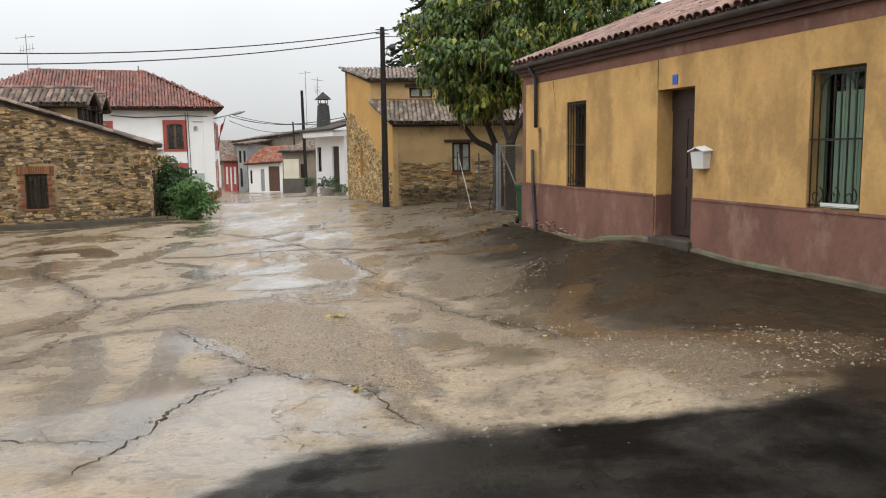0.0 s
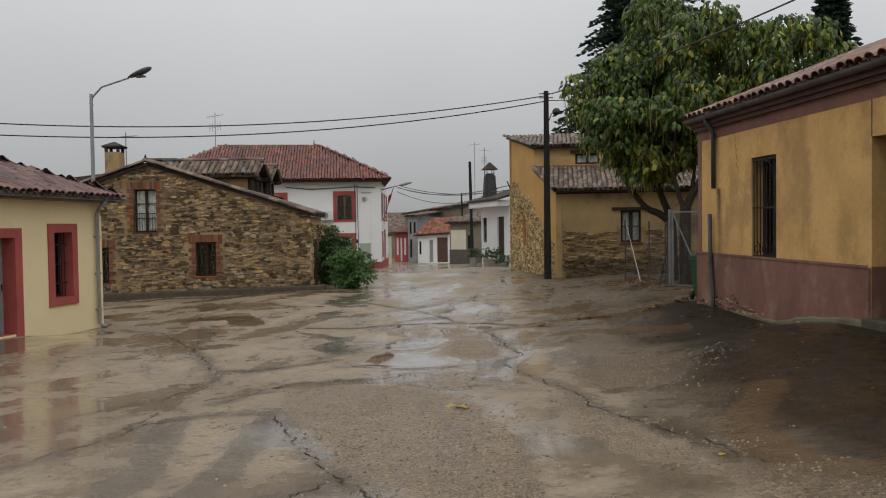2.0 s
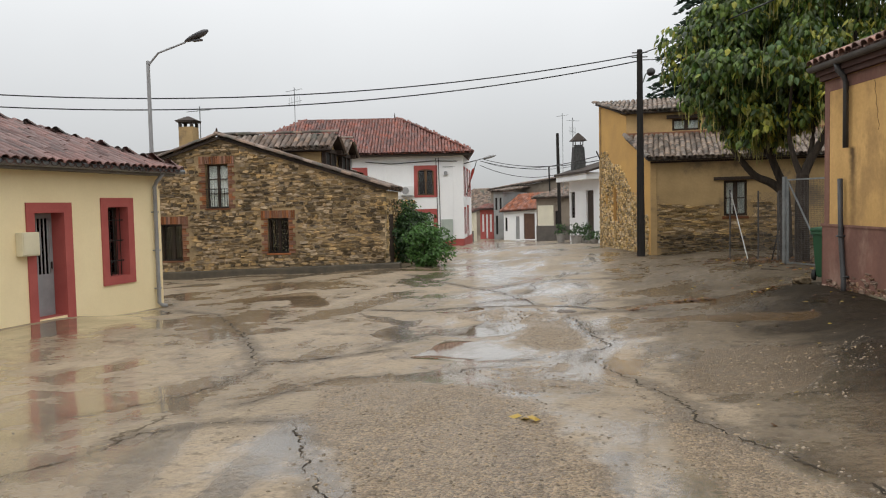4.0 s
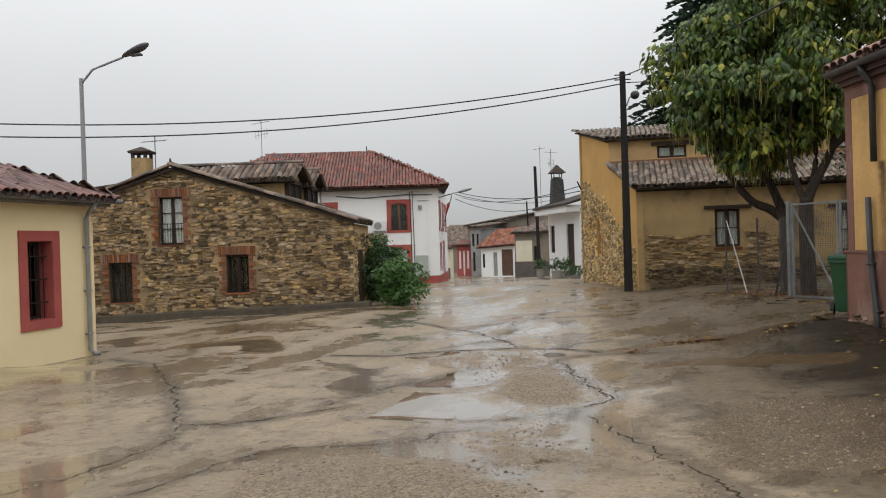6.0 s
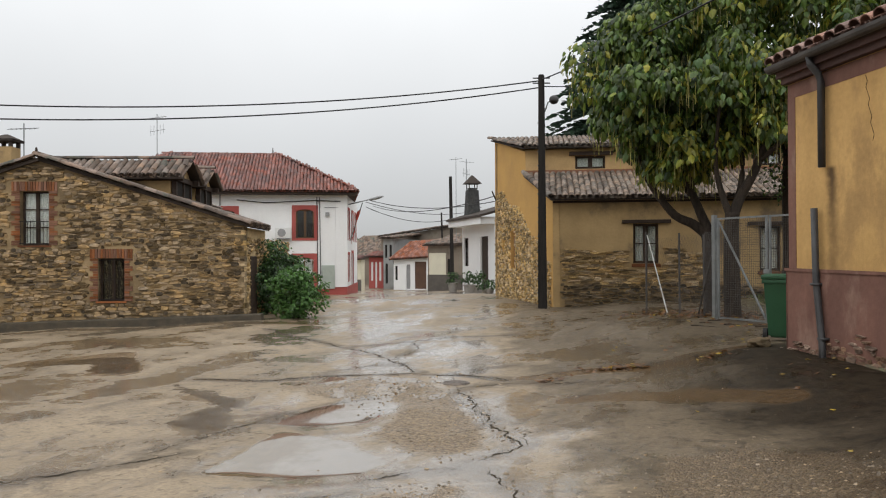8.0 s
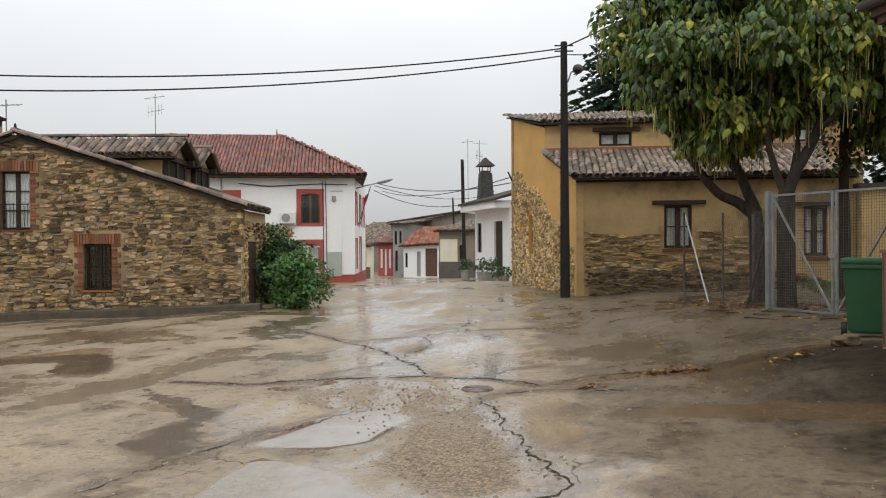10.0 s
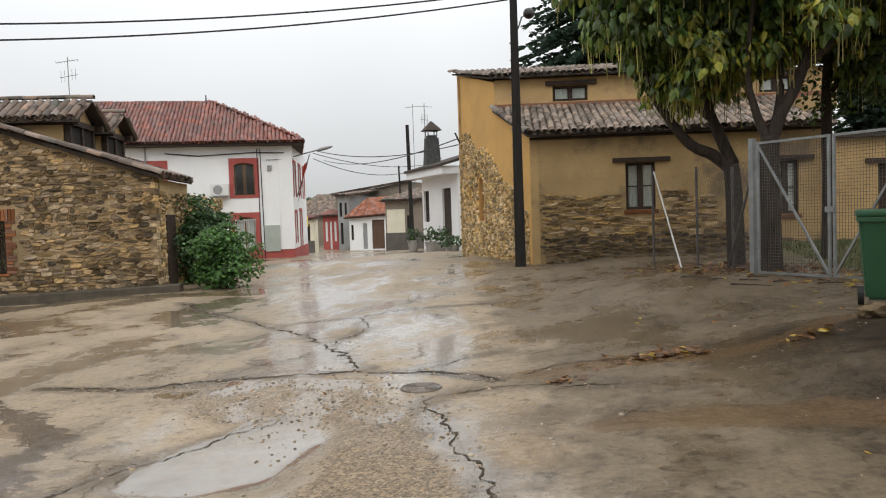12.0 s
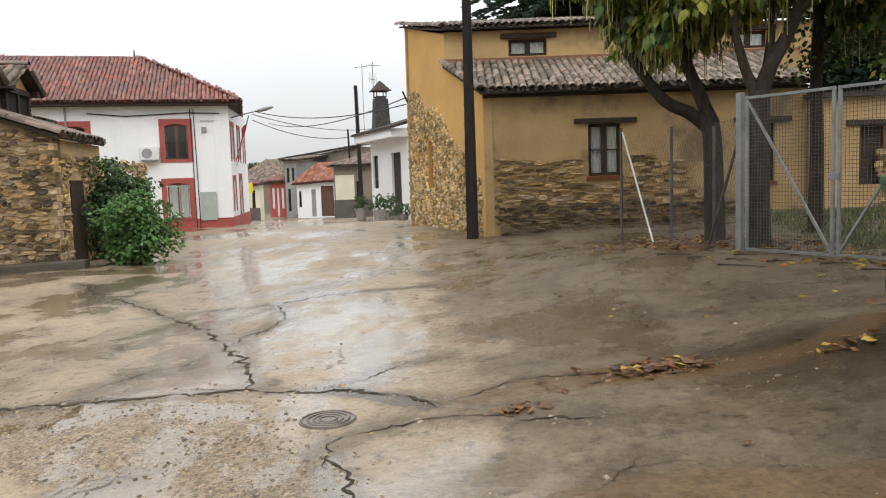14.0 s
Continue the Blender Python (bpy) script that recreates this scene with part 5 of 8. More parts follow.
sd = part("side_door", blk(10.435, 0.95, -1.1, 10.48, 1.9, 0.95, 0.01), WOOD, stoneh, "dark wooden side door")
for k, (a, b, lo, hi) in enumerate(S_OPEN):
    brick_surround(stoneh, a, b, lo, hi, 0.24, 50 + k)
    fr = window(stoneh, a, b, lo, hi, 0.2, WOOD, 2, 3, k == 0, 0.055, "dark timber casement window")
    if k == 0:
        bm = bmesh.new()
        for i in range(9):
            x = a + 0.04 + i * (b - a - 0.08) / 8
            tube(bm, [(x, -0.05, lo + 0.03), (x, -0.05, lo + 0.72)], 0.009, 5)
        for zz in (lo + 0.04, lo + 0.68):
            box(bm, a, -0.065, zz, b, -0.035, zz + 0.025)
        part("balcony_rail", bm, IRON, fr, "black iron window rail")
    else:
        grille(fr, a + 0.03, b - 0.03, lo + 0.02, hi - 0.02, 0.06, 5, False)
    part("window_sill", blk(a - 0.06, -0.04, lo - 0.05, b + 0.06, 0.2, lo, 0.008), BRICK, stoneh)
part("foot_slab", blk(-0.5, -0.4, -1.6, 11.0, 0.0, -1.04, 0.03), CONCRETE_STEP, stoneh, "low concrete footing along the wall").rotation_euler = (0, radians(-1.6), 0)
rb = bmesh.new()
for x0, z0, x1, z1, yb in ((10.6, s_top(10.6) + 0.04, 4.56, 3.82, 3.5), (8.0, s_top(8.0) + 0.03, 4.56, 3.81, 9.9), (-0.5, s_top(-0.5) + 0.04, 4.56, 3.82, 9.9)):
    hexa(rb, [(x0, -0.12, z0 - 0.05), (x1, -0.12, z1 - 0.05), (x1, yb, z1 - 0.05), (x0, yb, z0 - 0.05), (x0, -0.12, z0 + 0.04), (x1, -0.12, z1 + 0.04), (x1, yb, z1 + 0.04), (x0, yb, z0 + 0.04)])
part("roof", rb, UNDER, stoneh)
tile_roof(stoneh, (10.66, -0.1, s_top(10.66) + 0.09), (0, 1, 0), (-1, 0, 0.325), 46, 18, TILE, TILE_J, lambda p, q: p < 3.45 or q > 2.9, seed=41)
tile_roof(stoneh, (-0.55, -0.1, s_top(-0.55) + 0.09), (0, 1, 0), (1, 0, 0.33), 46, 14, TILE, TILE_J, pieces=0, seed=42)
ridge_tiles(stoneh, (10.68, -0.14, s_top(10.68) + 0.12), (4.6, -0.14, 3.9), TILE_J, 5)
ridge_tiles(stoneh, (-0.6, -0.14, s_top(-0.6) + 0.12), (4.5, -0.14, 3.9), TILE_J, 6)
ridge_tiles(stoneh, (4.56, -0.2, 3.93), (4.56, 9.9, 3.93), TILE_J, 7)
part("ridge_finial", rod([(4.5, -0.1, 3.9), (4.5, -0.1, 4.08), (4.5, -0.1, 4.16)], [0.05, 0.04, 0.02]), WOOD, stoneh)


def dormer(y0, y1, x1, zr, ze):
    """Roofed dormer on the long slope: tile saddle running out to a small timber gable."""
    bm = bmesh.new()
    box(bm, 5.0, y0, -1.4, x1 - 0.25, y0 + 0.15, ze)
    box(bm, 5.0, y1 - 0.15, -1.4, x1 - 0.25, y1, ze)
    dd = part("dormer", bm, TAN, stoneh, "plastered roof dormer with timber gable")
    bm = bmesh.new()
    for yy in (y0 + 0.02, (y0 + y1) / 2 - 0.06, y1 - 0.16):
        box(bm, x1 - 0.22, yy, 1.9, x1 - 0.08, yy + 0.14, ze)
    box(bm, 5.0, y0 - 0.08, ze - 0.05, x1 + 0.15, y0 + 0.1, ze + 0.12)
    box(bm, 5.0, y1 - 0.1, ze - 0.05, x1 + 0.15, y1 + 0.08, ze + 0.12)
    box(bm, x1 - 0.22, y0, ze - 0.05, x1 - 0.04, y1, ze + 0.1)
    part("dormer_frame", bm, WOOD, dd, "dark timber posts and beams")
    ym = (y0 + y1) / 2
    bm = bmesh.new()
    v = [bm.verts.new(p) for p in ((x1 - 0.2, y0, ze), (x1 - 0.2, y1, ze), (x1 - 0.2, ym, zr - 0.05), (x1 - 0.1, y0, ze), (x1 - 0.1, y1, ze), (x1 - 0.1, ym, zr - 0.05))]
    for f in ((0, 2, 1), (3, 4, 5), (0, 1, 4, 3), (1, 2, 5, 4), (2, 0, 3, 5)):
        bm.faces.new([v[i] for i in f])
    part("dormer_gable", bm, TAN, dd)
    # plain sheet across the opening, with the shade inside painted near-black
    part("dormer_window", blk(x1 - 0.16, y0 + 0.15, 2.2, x1 - 0.13, y1 - 0.15, ze - 0.06), ROOMSHADE, dd)
    bm = bmesh.new()
    for ya, yb in ((y0 - 0.3, ym), (y1 + 0.3, ym)):
        za = ze - 0.02
        hexa(bm, [(4.2, ya, za), (x1 + 0.2, ya, za), (x1 + 0.2, yb, zr), (4.2, yb, zr), (4.2, ya, za + 0.05), (x1 + 0.2, ya, za + 0.05), (x1 + 0.2, yb, zr + 0.05), (4.2, yb, zr + 0.05)])
    part("dormer_roof", bm, UNDER, dd)
    n = int((x1 + 0.2 - 4.4) / 0.215)
    rows_ = int(math.hypot(ym - y0 + 0.3, zr - ze) / 0.36)
    tile_roof(dd, (4.4, y0 - 0.34, ze + 0.06), (1, 0, 0), (0, ym - y0 + 0.3, zr - ze), n, rows_, TILE, TILE_J, seed=int(y0 * 10))
    tile_roof(dd, (4.4, y1 + 0.34, ze + 0.06), (1, 0, 0), (0, -(y1 + 0.3 - ym), zr - ze), n, rows_, TILE, TILE_J, seed=int(y0 * 10) + 1)
    ridge_tiles(dd, (x1 + 0.25, ym, zr + 0.1), (4.5, ym, zr + 0.1), TILE_J, 9)


dormer(1.6, 3.5, 8.1, 4.05, 3.4)
dormer(4.5, 6.3, 8.1, 4.05, 3.4)
# chimney and the other roof features
chim = part("chimney", blk(2.12, 2.2, 2.6, 2.68, 2.8, 4.5), TAN, stoneh, "tan rendered chimney with a capped top")
bm = bmesh.new()
for dx, dy in ((2.12, 2.2), (2.58, 2.2), (2.12, 2.7), (2.58, 2.7)):
    box(bm, dx, dy, 4.5, dx + 0.10, dy + 0.10, 4.68)
box(bm, 2.04, 2.12, 4.68, 2.76, 2.88, 4.74)
hexa(bm, [(2.0, 2.1, 4.74), (2.8, 2.1, 4.74), (2.8, 2.9, 4.74), (2.0, 2.9, 4.74), (2.35, 2.45, 4.92), (2.45, 2.45, 4.92), (2.45, 2.55, 4.92), (2.35, 2.55, 4.92)])
part("chimney_cap", bm, UNDER, chim)
bm = blk(3.55, 3.4, 3.4, 4.5, 4.3, 4.1)
ch2 = part("chimney_stack", bm, TAN, stoneh)
bm = bmesh.new()
box(bm, 3.45, 3.3, 4.28, 4.6, 4.4, 4.34)
for dx, dy in ((3.58, 3.43), (4.4, 3.43), (3.58, 4.2), (4.4, 4.2)):
    box(bm, dx, dy, 4.1, dx + 0.08, dy + 0.08, 4.28)
part("chimney_cap", bm, FASCIA, ch2)
# far wing behind, low old roof to the left
bm = bmesh.new()
hexa(bm, [(-6, 2.0, 2.6), (3.2, 2.0, 3.6), (3.2, 8, 3.6), (-6, 8, 2.6), (-6, 2.0, 2.75), (3.2, 2.0, 3.75), (3.2, 8, 3.75), (-6, 8, 2.75)])
part("wing_roof", bm, UNDER, stoneh)
part("wing_wall", blk(-6, 2.4, -1.7, 0.0, 8, 2.7), TAN, stoneh)


# ---- white house with red window surrounds ----
W_ANG = math.degrees(math.atan2(0.334, 0.943))
WM = pose(-13.2 - 0.943 * 13.0, 45.6 - 0.334 * 13.0, 0, 0, 0, W_ANG)
whiteh = thing("white_house", WM, "two-storey whitewashed house with red surrounds and hipped tile roof", "house")
W_OPEN = [(13 - 2.52, 13 - 1.62, 1.85, 3.30), (13 - 2.55, 13 - 1.65, -0.55, 0.88), (13 - 6.4, 13 - 5.5, 1.85, 3.25)]
part("wall", wall(13.0, const(-1.6), const(4.02), W_OPEN, 0.4), WHITE, whiteh, "whitewashed front wall with rain streaks")
W_SIDE = [(0.8, 1.7, 1.85, 3.3), (0.9, 1.7, -0.3, 1.0), (3.2, 4.1, 1.85, 3.3), (3.2, 4.1, -0.9, 1.1), (5.4, 6.2, 1.85, 3.3)]
ws = part("side_wall", wall(7.2, const(-1.6), const(4.02), W_SIDE, 0.4, x0=0.02), WHITE, whiteh)
ws.matrix_basis = pose(13.0, 0, 0, 0, 0, 84)
part("back_wall", blk(0, 7.0, -1.6, 12.6, 7.2, 4.02), WHITE, whiteh)
part("far_wall", blk(0, 0.4, -1.6, 0.3, 7.0, 4.02), WHITE, whiteh)
part("plinth", blk(-0.03, -0.03, -1.6, 13.0, 0.0, -0.62), REDTRIM, whiteh, "red painted plinth")
sp_ = part("side_plinth", blk(0.0, -0.03, -1.6, 7.2, 0.0, -0.62), REDTRIM, whiteh)
sp_.matrix_basis = pose(13.0, 0, 0, 0, 0, 84)
part("corner_pilaster", blk(12.45, -0.06, -0.62, 13.05, 0.3, 4.02, 0.01), WHITE, whiteh)
for k, (a, b, lo, hi) in enumerate(W_OPEN):
    sur = bmesh.new()
    bw = 0.2
    for p, q, r, s in ((a - bw, a, lo - 0.12, hi + bw), (b, b + bw, lo - 0.12, hi + bw), (a, b, hi, hi + bw), (a, b, lo - 0.12, lo)):
        box(sur, p, -0.03, r, q, 0.0, s)
    for i in range(8):
        x0, x1 = a + (b - a) * i / 8, a + (b - a) * (i + 1) / 8
        c0, c1 = (0.12 * (2 * i / 8 - 1) ** 2, 0.12 * (2 * (i + 1) / 8 - 1) ** 2)
        hexa(sur, [(x0, -0.028, hi - c0), (x1, -0.028, hi - c1), (x1, 0.1, hi - c1), (x0, 0.1, hi - c0), (x0, -0.028, hi), (x1, -0.028, hi), (x1, 0.1, hi), (x0, 0.1, hi)])
    fr = window(whiteh, a, b, lo, hi, 0.15, surface("varnished_frame", (0.20, 0.11, 0.045), (0.14, 0.075, 0.03), 3, 20, 0.5), 2, 1, k == 1, 0.07, "brown varnished window")
    part("window_surround", sur, REDTRIM, fr, "red painted arched surround")
    bm = bmesh.new()
    hh = 0.75 if k != 1 else hi - lo - 0.1
    for i in range(10):
        x = a + 0.03 + i * (b - a - 0.06) / 9
        tube(bm, [(x, -0.04, lo + 0.02), (x, -0.04, lo + hh)], 0.010, 4)
    for zz in (lo + 0.04, lo + hh - 0.05):
        box(bm, a - 0.02, -0.055, zz, b + 0.02, -0.025, zz + 0.03)
    part("window_rail", bm, IRON if k != 1 else PLAINWHITE, fr)
for a, b, lo, hi in W_SIDE:
    sm = pose(13.0, 0, 0, 0, 0, 84)
    bm = bmesh.new()
    for p, q, r, s in ((a - 0.15, a, lo - 0.1, hi + 0.15), (b, b + 0.15, lo - 0.1, hi + 0.15), (a, b, hi, hi + 0.15)):
        box(bm, p, -0.03, r, q, 0.0, s)
    o = part("side_window_surround", bm, REDTRIM, whiteh)
    o.matrix_basis = sm
    bm = blk(a, 0.1, lo, b, 0.14, hi)
    o = part("side_window", bm, WOOD, whiteh)
    o.matrix_basis = sm
part("eave", blk(-0.5, -0.5, 4.02, 13.5, 7.7, 4.12), UNDER, whiteh, "dark eave soffit")
rf = [(-0.55, -0.55, 4.12), (13.55, -0.55, 4.12), (13.55, 7.75, 4.12), (-0.55, 7.75, 4.12), (3.6, 3.6, 6.40), (9.4, 3.6, 6.40)]
bm = bmesh.new()
v = [bm.verts.new(p) for p in rf]
for f in ((0, 1, 5, 4), (1, 2, 5), (2, 3, 4, 5), (3, 0, 4), (0, 3, 2, 1)):
    bm.faces.new([v[i] for i in f])
part("roof", bm, UNDER, whiteh)
WS_ = math.hypot(4.15, 2.28)
tile_roof(whiteh, (-0.55, -0.6, 4.15), (1, 0, 0), (0, 4.15, 2.28), 82, 17, TILE_RED, TILE_RED_J, pitch=0.17, course=0.28, size=0.8, inside=lambda p, q: q < WS_ and p > q * 4.15 / WS_ - 0.1 and p < 14.1 - q * 4.15 / WS_ + 0.1, seed=51, label="rows of red barrel tiles")
tile_roof(whiteh, (13.6, -0.55, 4.15), (0, 1, 0), (-4.15, 0, 2.28), 48, 17, TILE_RED, TILE_RED_J, pitch=0.17, course=0.28, size=0.8, inside=lambda p, q: q < WS_ and q * 4.15 / WS_ < min(p, 8.3 - p) + 0.1, seed=52, label="hip slope of red barrel tiles")
ridge_tiles(whiteh, (13.55, -0.55, 4.2), (9.4, 3.6, 6.46), TILE_RED_J, 11)
ridge_tiles(whiteh, (-0.55, -0.55, 4.2), (3.6, 3.6, 6.46), TILE_RED_J, 12)
ridge_tiles(whiteh, (9.5, 3.6, 6.47), (3.5, 3.6, 6.47), TILE_RED_J, 13)
part("ridge_spike", rod([(9.1, 3.6, 6.4), (9.1, 3.6, 6.85)], [0.05, 0.02]), UNDER, whiteh)
for pts, r in ([[(xx, -0.04, 3.9), (xx + 0.03, -0.04, 1.2), (xx + 0.05, -0.04, -1.1)], 0.018] for xx in (11.52, 11.66)):
    part("wall_cable", rod(pts, r), CABLE, whiteh, "black cable clipped along the wall")
part("wall_cable", rod([(7.6, -0.05, 3.75), (9.0, -0.05, 3.62), (11.4, -0.05, 3.74), (12.7, -0.08, 3.70)], 0.022), CABLE, whiteh, "black cable clipped along the wall")
part("wall_cable", rod([(11.9, -0.05, 3.4), (12.6, -0.05, 3.4)], 0.012), CABLE, whiteh, "black cable clipped along the wall")
part("junction_box", blk(11.95, -0.12, 2.95, 12.15, 0, 3.15, 0.01), GREYPAINT, whiteh)
part("meter_cabinet", blk(11.75, -0.09, -0.70, 12.4, 0, 0.48, 0.01), GREENBOX, whiteh, "pale green meter cabinet")
part("downpipe", rod([(6.8, -0.06, 4.0), (6.8, -0.06, 2.9)], 0.04), GREYPAINT, whiteh)
ac = thing("air_conditioner", WM @ pose(13 - 3.12, -0.02, 1.85), "white air-conditioning unit bracketed to the white wall", "air conditioner")
part("body", blk(-0.38, -0.30, 0, 0.38, -0.02, 0.52, 0.015), PLAINWHITE, ac)
bm = bmesh.new()
bmesh.ops.create_cone(bm, cap_ends=True, segments=20, radius1=0.2, radius2=0.2, depth=0.02, matrix=pose(-0.08, -0.31, 0.26, 90))
part("fan_grille", bm, GREYPAINT, ac, "grey round fan grille")
part("bracket", blk(-0.3, -0.3, -0.05, 0.3, 0.02, 0.0), GALV, ac)
fp = thing("flag_and_pole", WM @ pose(13.05, 2.4, 1.2), "faded red flag hanging from a leaning wall pole", "flag")
part("pole", rod([(0, 0, 0), (0.85, -0.1, 2.6)], 0.025), GALV, fp)
fv, ff = [], []
for i in range(9):
    k = i / 8
    for j in range(5):
        fv.append((0.78 - 0.52 * k - 0.05 * j * (1 - k) + 0.03 * math.sin(i + j), -0.1 + 0.07 * math.sin(j * 1.7 + i), 2.35 - 1.75 * k - 0.06 * j))
ff = [(i * 5 + j, i * 5 + j + 1, (i + 1) * 5 + j + 1, (i + 1) * 5 + j) for i in range(8) for j in range(4)]
raw("cloth", fv, ff, FLAGRED, fp)
wl_lamp = thing("wall_lamp", WM @ pose(13.05, 1.2, 3.6), "grey street lamp on a bracket from the white wall", "street lamp")
part("arm", rod([(0, 0, 0), (0.6, -0.1, 0.15), (1.15, -0.15, 0.28)], 0.03), GALV, wl_lamp)
bm = bmesh.new()
bmesh.ops.create_uvsphere(bm, u_segments=12, v_segments=8, radius=1, matrix=pose(1.5, -0.2, 0.36, 0, -14, 0) @ Matrix.Diagonal((0.42, 0.14, 0.09, 1)))
part("lamp_head", bm, GREYPAINT, wl_lamp, smooth=True)


# ---- tan house with low lean-to roof ----
TM = pose(-2.0, 31.7, 0, 0, 0, 4)
tanh = thing("tan_house", TM, "tan rendered house with rubble lower walls and lean-to tile roof", "house")
T_OPEN = [(2.38, 3.12, 0.68, 1.87), (6.0, 6.6, 0.45, 1.78)]
part("front_wall", wall(7.3, const(-1.0), const(2.6), T_OPEN, 0.45), TAN, tanh, "stained tan front wall, rubble showing below")
LEFT_D = Vector((-0.321, 0.947))
SET_BACK = 2.63
TLM = pose(0, 0, 0, 0, 0, math.degrees(math.atan2(LEFT_D.y, LEFT_D.x)) + 180)


def tl_top(x):
    s = -x
    return 2.58 + s * (3.62 - 2.58) / 2.78 if s < 2.78 else 4.45 + (s - 2.78) * (5.36 - 4.45) / 3.95


TL_OPEN = [(-4.54, -4.08, 0.49, 1.80), (-5.62, -5.4, 1.15, 1.5)]
bm = wall(0.0, const(-1.0), lambda x: tl_top(x), TL_OPEN, 0.45, breaks=(-2.78, -2.775), x0=-6.70)
lw = part("left_wall", bm, OCHRE2, tanh, "ochre gable wall with bared rubble below")
lw.matrix_basis = TLM
part("brick_infill", blk(-4.54, 0.12, 0.49, -4.08, 0.2, 1.80), BRICK, lw, "old slot window blocked with bricks")
part("slot_recess", blk(-5.62, 0.2, 1.15, -5.4, 0.24, 1.5), ROOMSHADE, lw)
ms = []
for j in range(17):
    ms.append(pose(-4.31, 0.115, 0.53 + j * 0.0765) @ Matrix.Diagonal((0.42, 0.012, 0.06, 1)))
later.append(("brick", brick_me, lw, ms))


def lw_in(x, z, w, h):
    s = -x
    top = 1.3 + (s - 1.0) * 0.45 + 0.16 * math.sin(2.3 * s) if s < 5.4 else 3.3
    if s < 1.0:
        top = 0.75
    for a, b, lo, hi in TL_OPEN:
        if a - w < x < b + w and lo - h < z < hi + h:
            return False
    return z < top and 0.2 < s < 6.6


stone_field(tanh, -6.7, 0.0, -0.8, 3.6, lw_in, STONE3, STONE3_J, 300, 61, h=(0.04, 0.10), w=(0.05, 0.15), near=lambda x, z: -x, m=TLM)


def tf_top(x):
    if x < 2.4:
        return 1.12 + 0.07 * math.sin(3 * x)
    return 0.55 if x < 3.12 else (1.25 - 0.22 * (x - 3.3) if x < 4.6 else 0.35 - 0.25 * (x - 4.6))


def tf_in(x, z, w, h):
    for a, b, lo, hi in T_OPEN:
        if a - w - 0.05 < x < b + w + 0.05 and lo - h - 0.12 < z < hi + h:
            return False
    return z + h < tf_top(x) and 0.22 < x < 7.1


def foot(x):
    return 0.08 + 0.1 * noise.noise(Vector((x * 1.3, 2, 0)))


stone_field(tanh, 0.15, 7.1, 0.0, 1.4, lambda x, z, w, h: tf_in(x, z, w, h) and z > foot(x), STONE2, STONE2_J, 300, 62, h=(0.03, 0.10), w=(0.08, 0.36))
stone_field(tanh, 0.15, 7.1, -0.9, 0.3, lambda x, z, w, h: tf_in(x, z, w, h) and z <= foot(x), STONE5, STONE5_J, 160, 68, h=(0.03, 0.10), w=(0.06, 0.28), m=pose(0, -0.012, 0))
for a, b, lo, hi in T_OPEN:
    fr = window(tanh, a, b, lo, hi, 0.10, WOOD, 2, 2, True, 0.075, "dark wooden window with white curtains")
    part("lintel", blk(a - 0.32, -0.07, hi + 0.01, b + 0.36, 0.2, hi + 0.12, 0.012), WOOD, fr, "rough dark timber lintel")
    part("window_sill", blk(a - 0.05, -0.05, lo - 0.1, b + 0.05, 0.12, lo - 0.005, 0.008), BRICK, fr)
part("corner_strip", blk(0.0, -0.02, -0.9, 0.2, 0.3, 2.58, 0.01), OCHRE3, tanh, "ochre rendered corner")
# lean-to roof
RL = [(-0.06, -0.28, 2.58), (7.42, -0.28, 2.58), (7.42, SET_BACK, 3.60), (-0.95, SET_BACK, 3.60)]
bm = bmesh.new()
hexa(bm, RL + [(x, y, z + 0.05) for x, y, z in RL])
part("lean_to_roof", bm, UNDER, tanh)
LS = math.hypot(2.95, 1.02)
tile_roof(tanh, (-1.15, -0.34, 2.65), (1, 0, 0), (0, 2.95, 1.02), 47, 11, TILE_TAN, TILE_TAN_J, pitch=0.18, course=0.28, size=0.85, inside=lambda p, q: p - 1.15 > -0.02 - q / LS * 0.93, pieces=300, seed=63)
ridge_tiles(tanh, (-0.04, -0.3, 2.70), (-0.93, SET_BACK, 3.71), TILE_TAN_J, 64)
part("eave_board", blk(0.0, -0.08, 2.52, 7.3, 0.0, 2.58), WOOD, tanh)
# upper storey set back
U_OPEN = [(0.78, 1.77, 3.83, 4.27), (6.5, 7.4, 3.83, 4.27)]
up = part("upper_wall", wall(8.6, const(3.3), const(4.50), U_OPEN, 0.4, x0=-0.88), OCHRE3, tanh, "ochre upper wall")
up.location = (0, SET_BACK, 0)
part("flashing", blk(-0.9, SET_BACK - 0.13, 3.60, 8.2, SET_BACK, 3.79), surface("red_brick_flashing", (0.26, 0.12, 0.07), (0.2, 0.10, 0.065), 4, 30, 0.85), tanh)
for a, b, lo, hi in U_OPEN:
    fr = window(up, a, b, lo, hi, 0.08, WOOD, 2, 1, True, 0.075)
    part("lintel", blk(a - 0.2, -0.09, hi + 0.005, b + 0.25, 0.15, hi + 0.13, 0.012), WOOD, fr)
UR = [(-0.94, SET_BACK - 0.25, 4.50), (8.8, SET_BACK - 0.25, 4.50), (8.8, 6.5, 5.38), (-2.32, 6.5, 5.38)]
bm = bmesh.new()
hexa(bm, UR + [(x, y, z + 0.05) for x, y, z in UR])
part("upper_roof", bm, UNDER, tanh)
tile_roof(tanh, (-2.45, SET_BACK - 0.3, 4.56), (1, 0, 0), (0, 4.17, 0.88), 63, 15, TILE_TAN, TILE_TAN_J, pitch=0.18, course=0.29, size=0.85, inside=lambda p, q: p - 2.45 > -0.95 - q * 0.325, seed=65)
